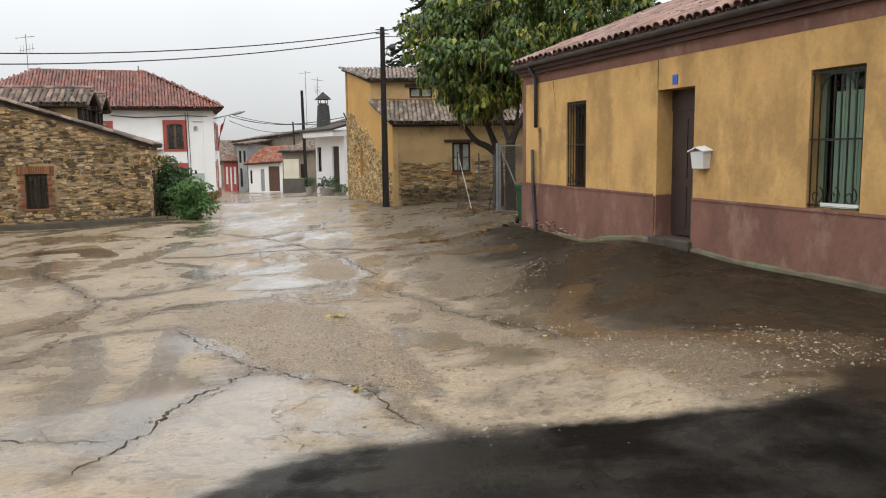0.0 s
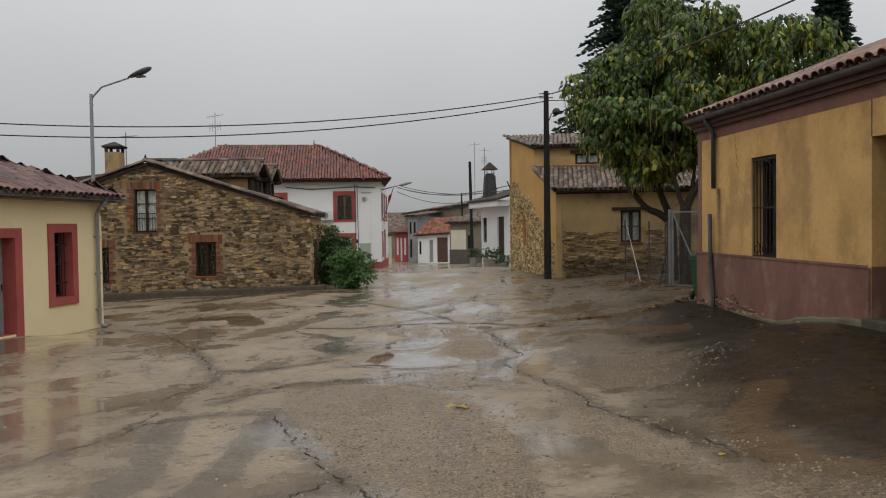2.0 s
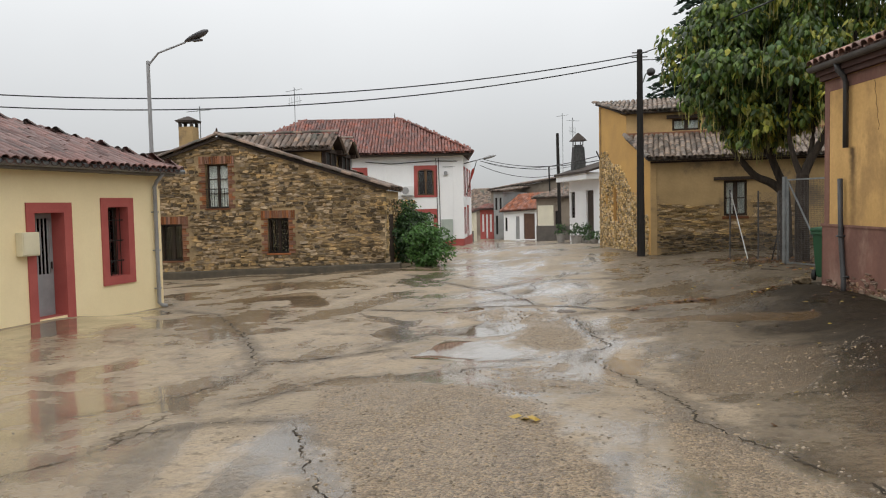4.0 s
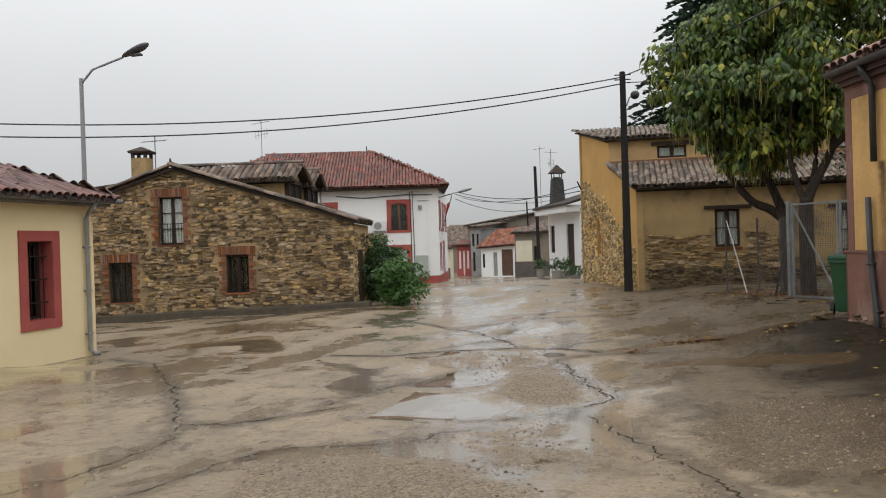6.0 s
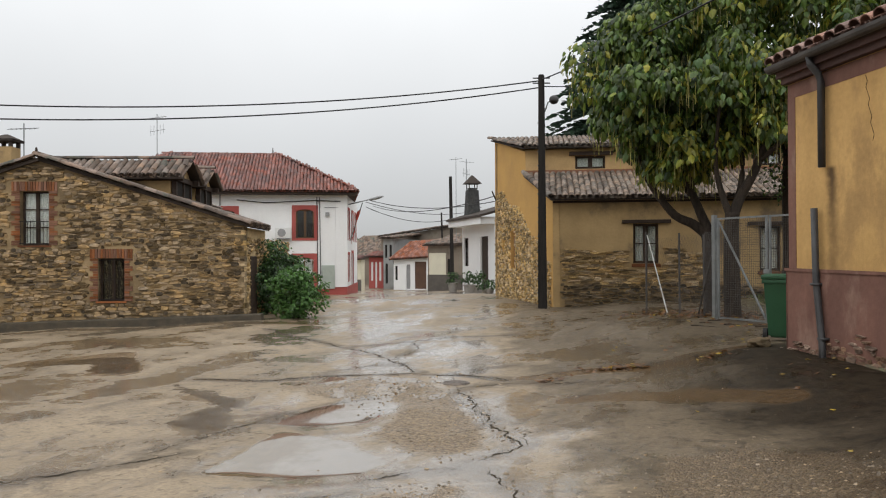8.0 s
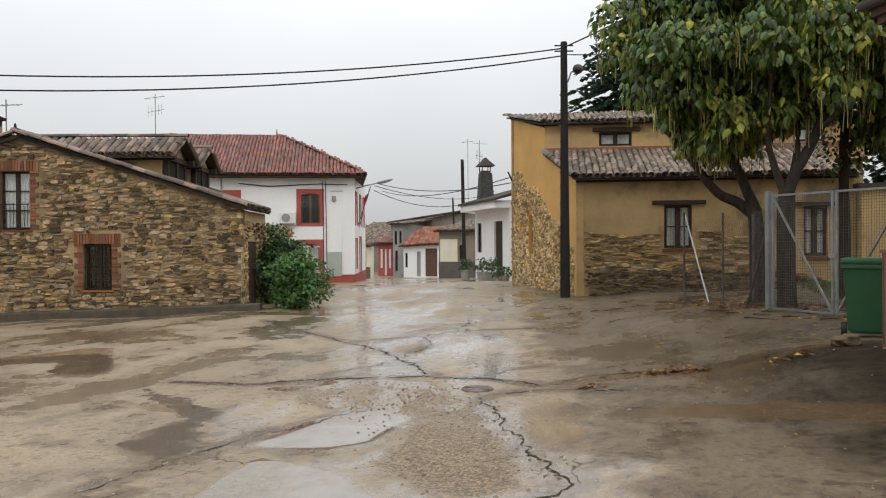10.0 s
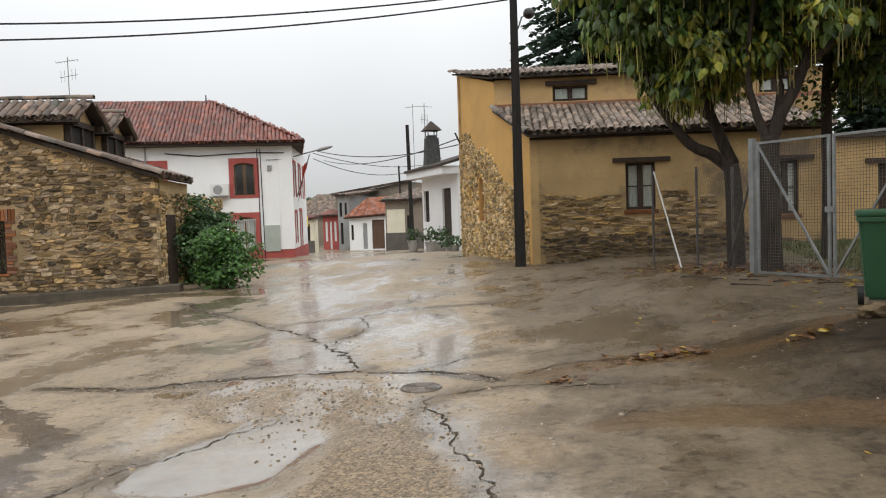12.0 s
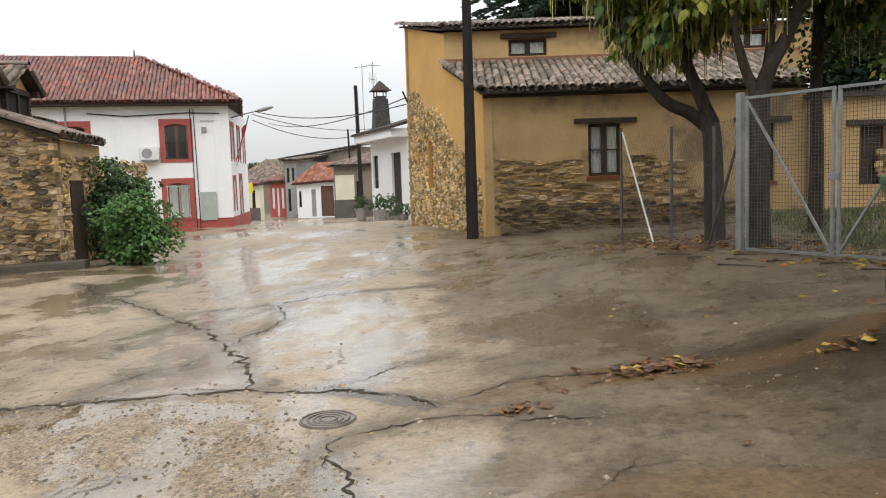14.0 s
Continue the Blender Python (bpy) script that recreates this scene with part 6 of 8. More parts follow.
ridge_tiles(tanh, (-0.92, SET_BACK - 0.28, 4.60), (-2.3, 6.5, 5.48), TILE_TAN_J, 66)
part("right_wall", blk(6.9, 0.45, -1.0, 7.3, SET_BACK, 3.4), TAN, tanh)
part("far_right_wall", blk(8.2, SET_BACK + 0.4, -1.0, 8.6, 6.0, 4.4), TAN, tanh)
part("back_wall", blk(-2.1, 6.0, -1.0, 8.6, 6.35, 5.2), TAN, tanh)
part("wall_bracket", rod([(-2.05, 6.1, 2.95), (-2.25, 6.0, 3.4)], 0.03), IRON, tanh)
# yard wall and shed wall beyond the gate
yard = thing("yard_wall", pose(5.35, 31.9, 0, 0, 0, 5), "ochre rendered yard building with bared stone", "wall")
part("wall", wall(10.0, const(-0.8), const(2.25), [(1.0, 1.6, 0.3, 1.62)], 0.4), OCHRE3, yard)
part("lintel", blk(0.7, -0.06, 1.62, 1.85, 0.2, 1.74, 0.01), WOOD, yard)
part("dark_window", blk(1.0, 0.15, 0.3, 1.6, 0.2, 1.62), WOOD, yard)
stone_field(yard, 1.3, 8.8, -0.5, 1.3, lambda x, z, w, h: z < 1.0 + 0.2 * math.sin(2 * x), STONE2, STONE2_J, 0, 67)
part("coping", blk(-0.1, -0.15, 2.25, 10.0, 0.5, 2.35), UNDER, yard)

# ---- wooden service pole with lamp ----
PX, PY = -2.28, 31.15
pole = thing("service_pole", pose(PX, PY, level(PX, PY) - 0.05), "tall dark timber service pole with a small street lamp", "utility pole")
bm = bmesh.new()
hexa(bm, [(-0.13, -0.11, 0), (0.13, -0.11, 0), (0.13, 0.11, 0), (-0.13, 0.11, 0), (-0.085, -0.08, 7.0), (0.085, -0.08, 7.0), (0.085, 0.08, 7.0), (-0.085, 0.08, 7.0)])
bmesh.ops.bevel(bm, geom=bm.edges[:], offset=0.02, segments=2, affect="EDGES")
part("shaft", bm, POLE, pole)
for i in range(13):
    part("step_peg", blk(-0.16 + 0.003 * i, -0.05, 0.5 + i * 0.42, -0.10 + 0.003 * i, -0.02, 0.53 + i * 0.42), GALV, pole)
part("lamp_arm", rod([(0.1, 0, 5.9), (0.2, -0.1, 6.15), (0.34, -0.12, 6.2)], 0.02), GALV, pole)
bm = bmesh.new()
bmesh.ops.create_uvsphere(bm, u_segments=12, v_segments=8, radius=1, matrix=pose(0.38, -0.2, 6.2, 20, 20, 0) @ Matrix.Diagonal((0.14, 0.26, 0.13, 1)))
part("lamp_head", bm, IRON, pole, "dark lamp head", True)
bm = bmesh.new()
for zz in (6.75, 6.9):
    tube(bm, [(-0.25, -0.05, zz), (0.25, 0.05, zz)], 0.02, 6)
part("insulator_arm", bm, IRON, pole)


def cable(a, b, sag, r=0.02, name="overhead_cable", label="black overhead cable slung between poles"):
    a, b = Vector(a), Vector(b)
    pts = [a.lerp(b, k / 40) - Vector((0, 0, sag * 4 * (k / 40) * (1 - k / 40))) for k in range(41)]
    return tagged(part(name, rod(pts, r, 5), CABLE, None), label, "cable")


zp = level(PX, PY)
cable((PX, PY, zp + 6.78), (-27.2, 18.45, 5.62), 1.14, 0.02)
cable((PX, PY, zp + 6.58), (-27.2, 18.45, 5.26), 1.20, 0.02)
cable((PX, PY, zp + 6.8), (11, 4, 6.8), 0.7, 0.02)
cable((PX, PY, zp + 6.6), (6.0, 33.5, 6.4), 0.1, 0.016)
cable((-4.55, 37.4, 3.2), (-17, 63, 4.6), 0.5, 0.02)
cable((-4.55, 37.4, 3.0), (-12.6, 47.2, 3.9), 0.35, 0.018)
cable((-12.6, 47.0, 3.75), (-9.5, 66, 4.4), 0.5, 0.018)
cable((-12.6, 47.0, 3.5), (-8.5, 60, 4.2), 0.9, 0.018)

# ---- street lamp at the cream house ----
LX, LY = -12.75, 19.5
lamp = thing("street_lamp", pose(LX, LY, level(LX, LY)), "tall grey steel street lamp with a curved arm", "street lamp")
part("post", rod([(0, 0, -0.05), (0, 0, 3.5), (0, 0, 5.90)], [0.055, 0.05, 0.042]), GREYPAINT, lamp)
part("arm", rod([(0.03, 0, 5.68), (0.05, 0, 5.83), (0.31, 0.0, 6.06), (0.64, 0.03, 6.15), (1.05, 0.06, 6.26)], 0.024), GREYPAINT, lamp)
bm = bmesh.new()
bmesh.ops.create_uvsphere(bm, u_segments=16, v_segments=10, radius=1, matrix=pose(1.35, 0.08, 6.38, 0, -21, 5) @ Matrix.Diagonal((0.34, 0.13, 0.085, 1)))
for v in bm.verts:
    k = (v.co.x - 1.35) / 0.34
    v.co.z = 6.38 + 0.36 * (v.co.x - 1.35) + (v.co.z - 6.38 - 0.36 * (v.co.x - 1.35)) * (0.75 + 0.3 * k)
LAMPDARK = surface("dark_grey_lamp_housing", (0.10, 0.10, 0.105), (0.075, 0.075, 0.08), 3, 30, 0.5, relief=0.05, grain=0.1)
part("lamp_head", bm, LAMPDARK, lamp, "dark grey oval lamp head", True)
part("lens", blk(1.24, 0.02, 6.26, 1.49, 0.14, 6.305, 0.01), LAMPDARK, lamp)


# ---- television aerials ----
def aerial(x, y, z0, z1, turn=0, style=0):
    a = thing("tv_aerial", pose(x, y, z0, 0, 0, turn), "thin metal television aerial on a mast", "aerial", "rooftop aerials")
    h = z1 - z0
    part("mast", rod([(0, 0, 0), (0, 0, h)], 0.02, 5), GALV, a)
    bm = bmesh.new()
    tube(bm, [(-0.5, 0, h - 0.25), (0.45, 0, h - 0.1)], 0.012, 4)
    for i in range(7):
        xx = -0.45 + i * 0.14
        tube(bm, [(xx, -0.22, h - 0.24 + i * 0.02), (xx, 0.22, h - 0.24 + i * 0.02)], 0.008, 4)
    if style:
        tube(bm, [(-0.35, 0, h - 0.9), (0.4, 0, h - 0.75)], 0.012, 4)
        for i in range(5):
            xx = -0.3 + i * 0.15
            tube(bm, [(xx, 0, h - 1.1 + i * 0.03), (xx, 0, h - 0.6 + i * 0.03)], 0.008, 4)
    part("dipoles", bm, GALV, a)
    return a


p = WM @ Vector((13 - 9.45, 1.2, 0))
aerial(p.x, p.y, 4.9, 8.15, 20, 1)
p = SM @ Vector((2.6, 3.2, 0))
aerial(p.x, p.y, 3.6, 5.4, 60, 0)
aerial(-10.6, 62, 1.5, 7.9, 40, 0)
aerial(-7.9, 50.6, 2.9, 6.3, 130, 1)


# ---- farther street: small houses down to the bend ----
EX, EY, EZ = -1.273, 13.614, 0.738


def farther(x, y, z, k):
    return EX + (x - EX) * k, EY + (y - EY) * k, EZ + (z - EZ) * k


smallh = thing("small_white_house", pose(-5.95, 46.6, 0, 0, 0, math.degrees(math.atan2(-0.891, 0.454))) @ pose(-3.55, 0, 0), "small white house with dark eaves and a slate chimney", "house")
part("wall", wall(4.0, const(-1.5), const(2.5), [(-1.2, -0.35, 0.35, 1.9), (1.75, 3.0, -0.95, 1.92)], 0.3, x0=-1.45), WHITE, smallh)
part("end_wall", blk(-1.45, 0.3, -1.5, -1.15, 4.5, 2.5), WHITE, smallh)
window(smallh, -1.2, -0.35, 0.35, 1.9, 0.1, WOOD, 2, 1)
part("door", blk(1.75, 0.1, -0.95, 3.0, 0.15, 1.92), WOOD, smallh, "dark barred door")
part("fascia", blk(-1.7, -0.75, 2.5, 4.1, 0.3, 2.85, 0.01), WHITE, smallh, "white projecting eave slab")
bm = bmesh.new()
hexa(bm, [(-1.8, -0.85, 2.82), (4.3, -0.85, 2.82), (4.3, 4, 4.15), (-1.8, 4, 4.15), (-1.8, -0.85, 2.94), (4.3, -0.85, 2.94), (4.3, 4, 4.27), (-1.8, 4, 4.27)])
part("roof", bm, UNDER, smallh, "dark slate roof")
bm = bmesh.new()
hexa(bm, [(-1.0, 0.5, 2.5), (0.1, 0.5, 2.5), (0.1, 1.5, 2.5), (-1.0, 1.5, 2.5), (-0.82, 0.62, 4.5), (-0.08, 0.62, 4.5), (-0.08, 1.38, 4.5), (-0.82, 1.38, 4.5)])
bmesh.ops.bevel(bm, geom=bm.edges[:], offset=0.12, segments=3, affect="EDGES")
ch = part("chimney", bm, surface("dark_slate_stone", (0.085, 0.085, 0.08), (0.05, 0.05, 0.05), 6, 30, 0.8, relief=0.6), smallh, "tapering dark slate chimney")
bm = bmesh.new()
for dx, dy in ((-0.75, 0.68), (-0.2, 0.68), (-0.75, 1.25), (-0.2, 1.25)):
    box(bm, dx, dy, 4.45, dx + 0.05, dy + 0.05, 4.75)
hexa(bm, [(-0.98, 0.46, 4.73), (0.08, 0.46, 4.73), (0.08, 1.54, 4.73), (-0.98, 1.54, 4.73), (-0.5, 0.95, 5.2), (-0.4, 0.95, 5.2), (-0.4, 1.05, 5.2), (-0.5, 1.05, 5.2)])
part("chimney_cap", bm, UNDER, ch, "pointed dark metal cap")
ch.matrix_basis = pose(-0.56, 0.3, 0.15) @ Matrix.Diagonal((0.8, 0.8, 1.0, 1)) @ pose(0.45, -1.0, 0)

DARKDOOR = surface("brown_garage_door", (0.13, 0.075, 0.05), (0.10, 0.06, 0.045), 3, 20, 0.7)
BASEBAND = surface("dark_cement_base", (0.13, 0.115, 0.10), (0.10, 0.09, 0.08), 2, 20, 0.9)


def row_house(name, label, xa, xb, zt, k, wallmat, roofmat, openings=(), rise=1.0, depth=6.0, turn=0.0, zt2=None, base=None, over=0.3):
    """A plain street house by its two front corners (x at y = 52.5), scaled out along the line of sight by k."""
    (x0, y0, z0), (x1, y1, _) = farther(xa, 52.5 - (xa + 10) * 0.2, -1.0, k), farther(xb, 52.5 - (xb + 10) * 0.2, -1.0, k)
    ang = math.degrees(math.atan2(y1 - y0, x1 - x0)) + turn
    ln = math.hypot(x1 - x0, y1 - y0)
    top0 = EZ + (zt - EZ) * k - z0
    top1 = top0 if zt2 is None else EZ + (zt2 - EZ) * k - z0
    h = thing(name, pose(x0, y0, z0, 0, 0, ang), label, "house")
    op = [(a * ln, b * ln, lo * top0, hi * top0) for a, b, lo, hi, _ in openings]
    part("wall", wall(ln, const(-0.6), lambda x: top0 + (top1 - top0) * x / ln, op, 0.3), wallmat, h)
    part("end_wall", blk(0, 0.3, -0.6, 0.3, depth, top0), wallmat, h)
    part("other_end_wall", blk(ln - 0.3, 0.3, -0.6, ln, depth, top1), wallmat, h)
    for (a, b, lo, hi), o in zip(op, openings):
        part(o[4][0], blk(a, 0.08, lo, b, 0.14, hi), o[4][1], h)
    if base:
        part("base_band", blk(-0.02, -0.03, -0.6, ln + 0.02, 0, base[0] * top0), base[1], h)
    bm = bmesh.new()
    q = [(-over, -over, top0), (ln + over, -over, top1), (ln + over, depth, top1 + rise), (-over, depth, top0 + rise)]
    hexa(bm, q + [(x, y, z + 0.06) for x, y, z in q])
    part("roof", bm, UNDER, h)
    u = Vector((ln + 2 * over, 0, top1 - top0))
    v = Vector((0, depth + over, rise))
    tile_roof(h, (-over, -over - 0.05, top0 + 0.07), u, v, int(u.length / 0.25), int(v.length / 0.4), roofmat, roofmat, pitch=0.25, course=0.4, seed=len(name), label="rows of clay tiles")
    return h


WIN = ("window", ROOMSHADE)
row_house("brown_house", "small house with cream panel and dark cement base", -10.45, -8.3, 1.45, 1.22, BROWNWALL, TILE_J, [(0.55, 0.7, 0.35, 0.7, WIN)], 0.9, base=(0.33, BASEBAND))
bh = bpy.data.objects["brown_house"]
part("cream_panel", blk(0.1, -0.02, 1.0, 1.35, 0.0, 2.5), PALECREAM, bh, "cream painted panel")
row_house("garage", "low white garage with brown doors and new orange roof", -12.5, -10.42, 0.62, 1.42, WHITE, TILE_ORANGE, [(0.63, 0.97, 0.0, 0.95, ("garage_door", DARKDOOR)), (0.38, 0.50, 0.0, 0.85, ("door", GREYPAINT)), (0.05, 0.12, 0.3, 0.8, WIN)], 1.5, 4.0, zt2=0.75)
row_house("grey_house", "two-storey grey rendered house with a long sloping roof", -13.12, -12.5, 1.85, 1.46, GREYWALL, TILE_J, [(0.15, 0.4, 0.62, 0.88, WIN), (0.62, 0.85, 0.62, 0.88, WIN), (0.2, 0.45, 0.1, 0.5, WIN)], 0.8, 10)
row_house("long_house", "long old house with brown render above the garage", -13.2, -9.0, 1.9, 1.6, BROWNWALL, TILE_J, [], 0.8, 8, zt2=2.45)
row_house("red_house", "small red painted house with white window frames", -14.02, -13.13, 0.78, 1.5, REDTRIM, TILE_RED_J, [(0.12, 0.3, 0.25, 0.85, ("window", PLAINWHITE)), (0.42, 0.58, 0.02, 0.85, ("door", PLAINWHITE)), (0.7, 0.88, 0.25, 0.85, ("window", PLAINWHITE))], 0.5, 2.0)
row_house("cream_cottage", "small cream cottage with a tiled canopy", -15.6, -14.62, 0.66, 1.35, PALECREAM, TILE_RED_J, [(0.55, 0.75, 0.25, 0.85, WIN)], 0.2, 0.6, base=(0.3, BASEBAND))
row_house("grey_roof_house", "old house under a grey tile roof", -16.2, -13.0, 0.78, 1.75, BROWNWALL, TILE_J, [], 2.2, 7)
sx, sy, sz = farther(-15.2, 53.5, 0.55, 1.3)
sgn = thing("yellow_sign", pose(sx, sy, sz, 0, 0, -10), "small yellow sign board on the cottage", "sign")
part("board", blk(-0.3, -0.05, -0.35, 0.3, 0.0, 0.35), SIGNYELLOW, sgn)
p2 = thing("far_service_pole", pose(*farther(-9.0, 52.3, -1.0, 1.12)), "dark timber service pole far down the street", "utility pole")
part("shaft", rod([(0, 0, 0), (-0.1, 0, 7.2)], [0.13, 0.10]), POLE, p2)
p3 = thing("far_service_pole", pose(*farther(-9.45, 52.3, -1.0, 1.3)), "slim dark pole among the far roofs", "utility pole")
part("shaft", rod([(0, 0, 0), (-0.15, 0, 5.6)], [0.08, 0.06]), POLE, p3)

# ---- fence, gate and bin ----
GX0, GY0 = 1.70, 24.42
GATE_DIR = Vector((0.62, -0.78)).normalized()
gang = math.degrees(math.atan2(GATE_DIR.y, GATE_DIR.x))
gz = -0.40
gate = thing("mesh_gate", pose(GX0, GY0, gz, 0, 0, gang), "galvanised double gate of square tube and wire mesh", "gate")


def sq(bm, a, b, w):
    a, b = Vector(a), Vector(b)
    d = (b - a).normalized()
    s = d.cross(Vector((0, 1, 0))).normalized() * w
    n = Vector((0, w, 0))
    hexa(bm, [a - s - n, a + s - n, a + s + n, a - s + n, b - s - n, b + s - n, b + s + n, b - s + n])


part("post", blk(-0.05, -0.04, -0.15, 0.035, 0.04, 2.14, 0.006), GALV, gate, "thick galvanised gate post")
LEAF_W = 1.22
for k in range(2):
    xo = 0.08 + k * (LEAF_W + 0.04)
    bm = bmesh.new()
    sq(bm, (xo + 0.02, 0, 0.05), (xo + 0.02, 0, 2.08), 0.018)
    sq(bm, (xo + LEAF_W - 0.02, 0, 0.05), (xo + LEAF_W - 0.02, 0, 2.08), 0.018)
    sq(bm, (xo + 0.02, 0, 0.07), (xo + LEAF_W - 0.02, 0, 0.07), 0.018)
    sq(bm, (xo + 0.02, 0, 2.06), (xo + LEAF_W - 0.02, 0, 2.06), 0.018)
    if k == 0:
        sq(bm, (xo + 0.03, -0.01, 2.03), (xo + LEAF_W - 0.03, -0.01, 0.10), 0.015)
    else:
        sq(bm, (xo + 0.03, -0.01, 0.10), (xo + LEAF_W - 0.03, -0.01, 2.03), 0.015)
    lf = part("gate_leaf", bm, GALV, gate)
    bm = bmesh.new()
    n = 26
    for i in range(1, n):
        x = xo + 0.04 + (LEAF_W - 0.08) * i / n
        box(bm, x - 0.0024, 0.012, 0.09, x + 0.0024, 0.015, 2.04)
    for j in range(1, 42):
        z = 0.09 + 1.95 * j / 42
        box(bm, xo + 0.04, 0.017, z - 0.0024, xo + LEAF_W - 0.04, 0.020, z + 0.0024)
    part("wire_mesh", bm, GUTTER, lf)
part("latch", blk(LEAF_W + 0.02, -0.05, 0.98, LEAF_W + 0.16, -0.02, 1.06, 0.005), GALV, gate)

fence = thing("wire_fence", pose(0, 0, 0), "sagging wire fence on thin steel posts", "fence")
FPTS = [(0.50, 27.2), (1.20, 26.5), (1.62, 25.5), (1.70, 24.5)]
for i, (fx, fy) in enumerate(FPTS[:3]):
    z = level(fx, fy)
    part("post", rod([(fx, fy, z - 0.1), (fx, fy, z + 1.95 - 0.1 * i)], 0.025, 6), GUTTER, fence)
z0 = level(0.9, 27.0)
part("brace", rod([(0.52, 27.15, z0 + 1.85), (0.95, 26.75, z0)], 0.016, 6), PLAINWHITE, fence, "pale leaning brace")
part("brace", rod([(1.70, 24.5, z0 + 1.6), (1.42, 25.2, z0 - 0.1)], 0.022, 6), GUTTER, fence)
bm = bmesh.new()
for (ax, ay), (bx, by) in zip(FPTS, FPTS[1:]):
    za, zb = level(ax, ay), level(bx, by)
    n = 16
    for i in range(-10, n + 10):
        for s in (1, -1):
            p0 = i / n
            p1 = p0 + s * 10 / n
            ka, kb = max(0.0, min(p0, p1)), min(1.0, max(p0, p1))
            if kb - ka < 0.05:
                continue
            f0, f1 = (ka - p0) / (p1 - p0), (kb - p0) / (p1 - p0)
            tube(bm, [(ax + (bx - ax) * ka, ay + (by - ay) * ka, za + 1.75 * f0 + 0.05), (ax + (bx - ax) * kb, ay + (by - ay) * kb, za + 1.75 * f1 + 0.05)], 0.0015, 3, False)
part("chain_link", bm, GUTTER, fence)

bn = thing("wheelie_bin", pose(2.28, 20.8, level(2.28, 20.8), 0, 0, -18) , "green plastic wheelie bin beside the ochre house corner", "bin")
bm = bmesh.new()
hexa(bm, [(-0.24, -0.27, 0.06), (0.24, -0.27, 0.06), (0.24, 0.27, 0.06), (-0.24, 0.27, 0.06), (-0.30, -0.36, 0.96), (0.30, -0.36, 0.96), (0.30, 0.36, 0.96), (-0.30, 0.36, 0.96)])
bmesh.ops.bevel(bm, geom=bm.edges[:], offset=0.03, segments=2, affect="EDGES")
part("body", bm, BINGREEN, bn)
bm = blk(-0.33, -0.39, 0.955, 0.33, 0.40, 1.03, 0.025)
part("lid", bm, BINGREEN, bn)
part("rim", blk(-0.32, -0.38, 0.90, 0.32, 0.38, 0.955, 0.01), BINGREEN, bn)
part("handle", rod([(-0.25, 0.46, 0.98), (0.25, 0.46, 0.98)], 0.018), BINGREEN, bn)
for s in (-0.29, 0.29):
    bm = bmesh.new()
    bmesh.ops.create_cone(bm, cap_ends=True, segments=18, radius1=0.1, radius2=0.1, depth=0.06, matrix=pose(s, 0.25 - 0.45, 0.10, 0, 90, 0))
    wh = part("wheel", bm, RUBBER, bn)
bm = bmesh.new()
bmesh.ops.create_icosphere(bm, subdivisions=3, radius=1)
for v in bm.verts:
    v.co *= 0.8 + 0.35 * noise.noise(v.co * 1.7)
    v.co = Vector((v.co.x * 0.20, v.co.y * 0.16, v.co.z * 0.11))
rk = tagged(part("rock", bm, STONE5, None), "rough dark mossy stone lying by the bin", "stone")
rk.location = (1.62, 19.35, level(1.62, 19.35) + 0.04)

# manhole
mh = thing("manhole_cover", pose(-2.57, 18.66, ground_z(-2.57, 18.66) - 0.004), "round ribbed cast-iron manhole cover in the concrete", "manhole")
bm = bmesh.new()
bmesh.ops.create_cone(bm, cap_ends=True, segments=40, radius1=0.2, radius2=0.195, depth=0.02)
MANIRON = surface("worn_cast_iron", (0.20, 0.165, 0.14), (0.13, 0.11, 0.095), 5, 40, 0.35, metal=0.5, relief=0.3)
part("cover", bm, MANIRON, mh)
for r in (0.06, 0.10, 0.14, 0.18):
    bm = bmesh.new()
    pts = [(r * math.cos(a * math.tau / 32), r * math.sin(a * math.tau / 32), 0.012) for a in range(33)]
    tube(bm, pts, 0.008, 5, False)
    part("rib", bm, MANIRON, mh)


# ---- planting ----
def leaf_points(rnd, size, drop):
    """A folded heart-like leaf of four triangles, hanging by drop."""
    w, l = size * rnd.uniform(0.36, 0.5), size
    return [(0, 0, 0), (-w, l * 0.45, -0.12 * l), (0, l * 0.5, 0.05 * l), (w, l * 0.45, -0.12 * l), (0, l, -0.2 * l)], [(0, 1, 2), (0, 2, 3), (1, 4, 2), (2, 4, 3)]


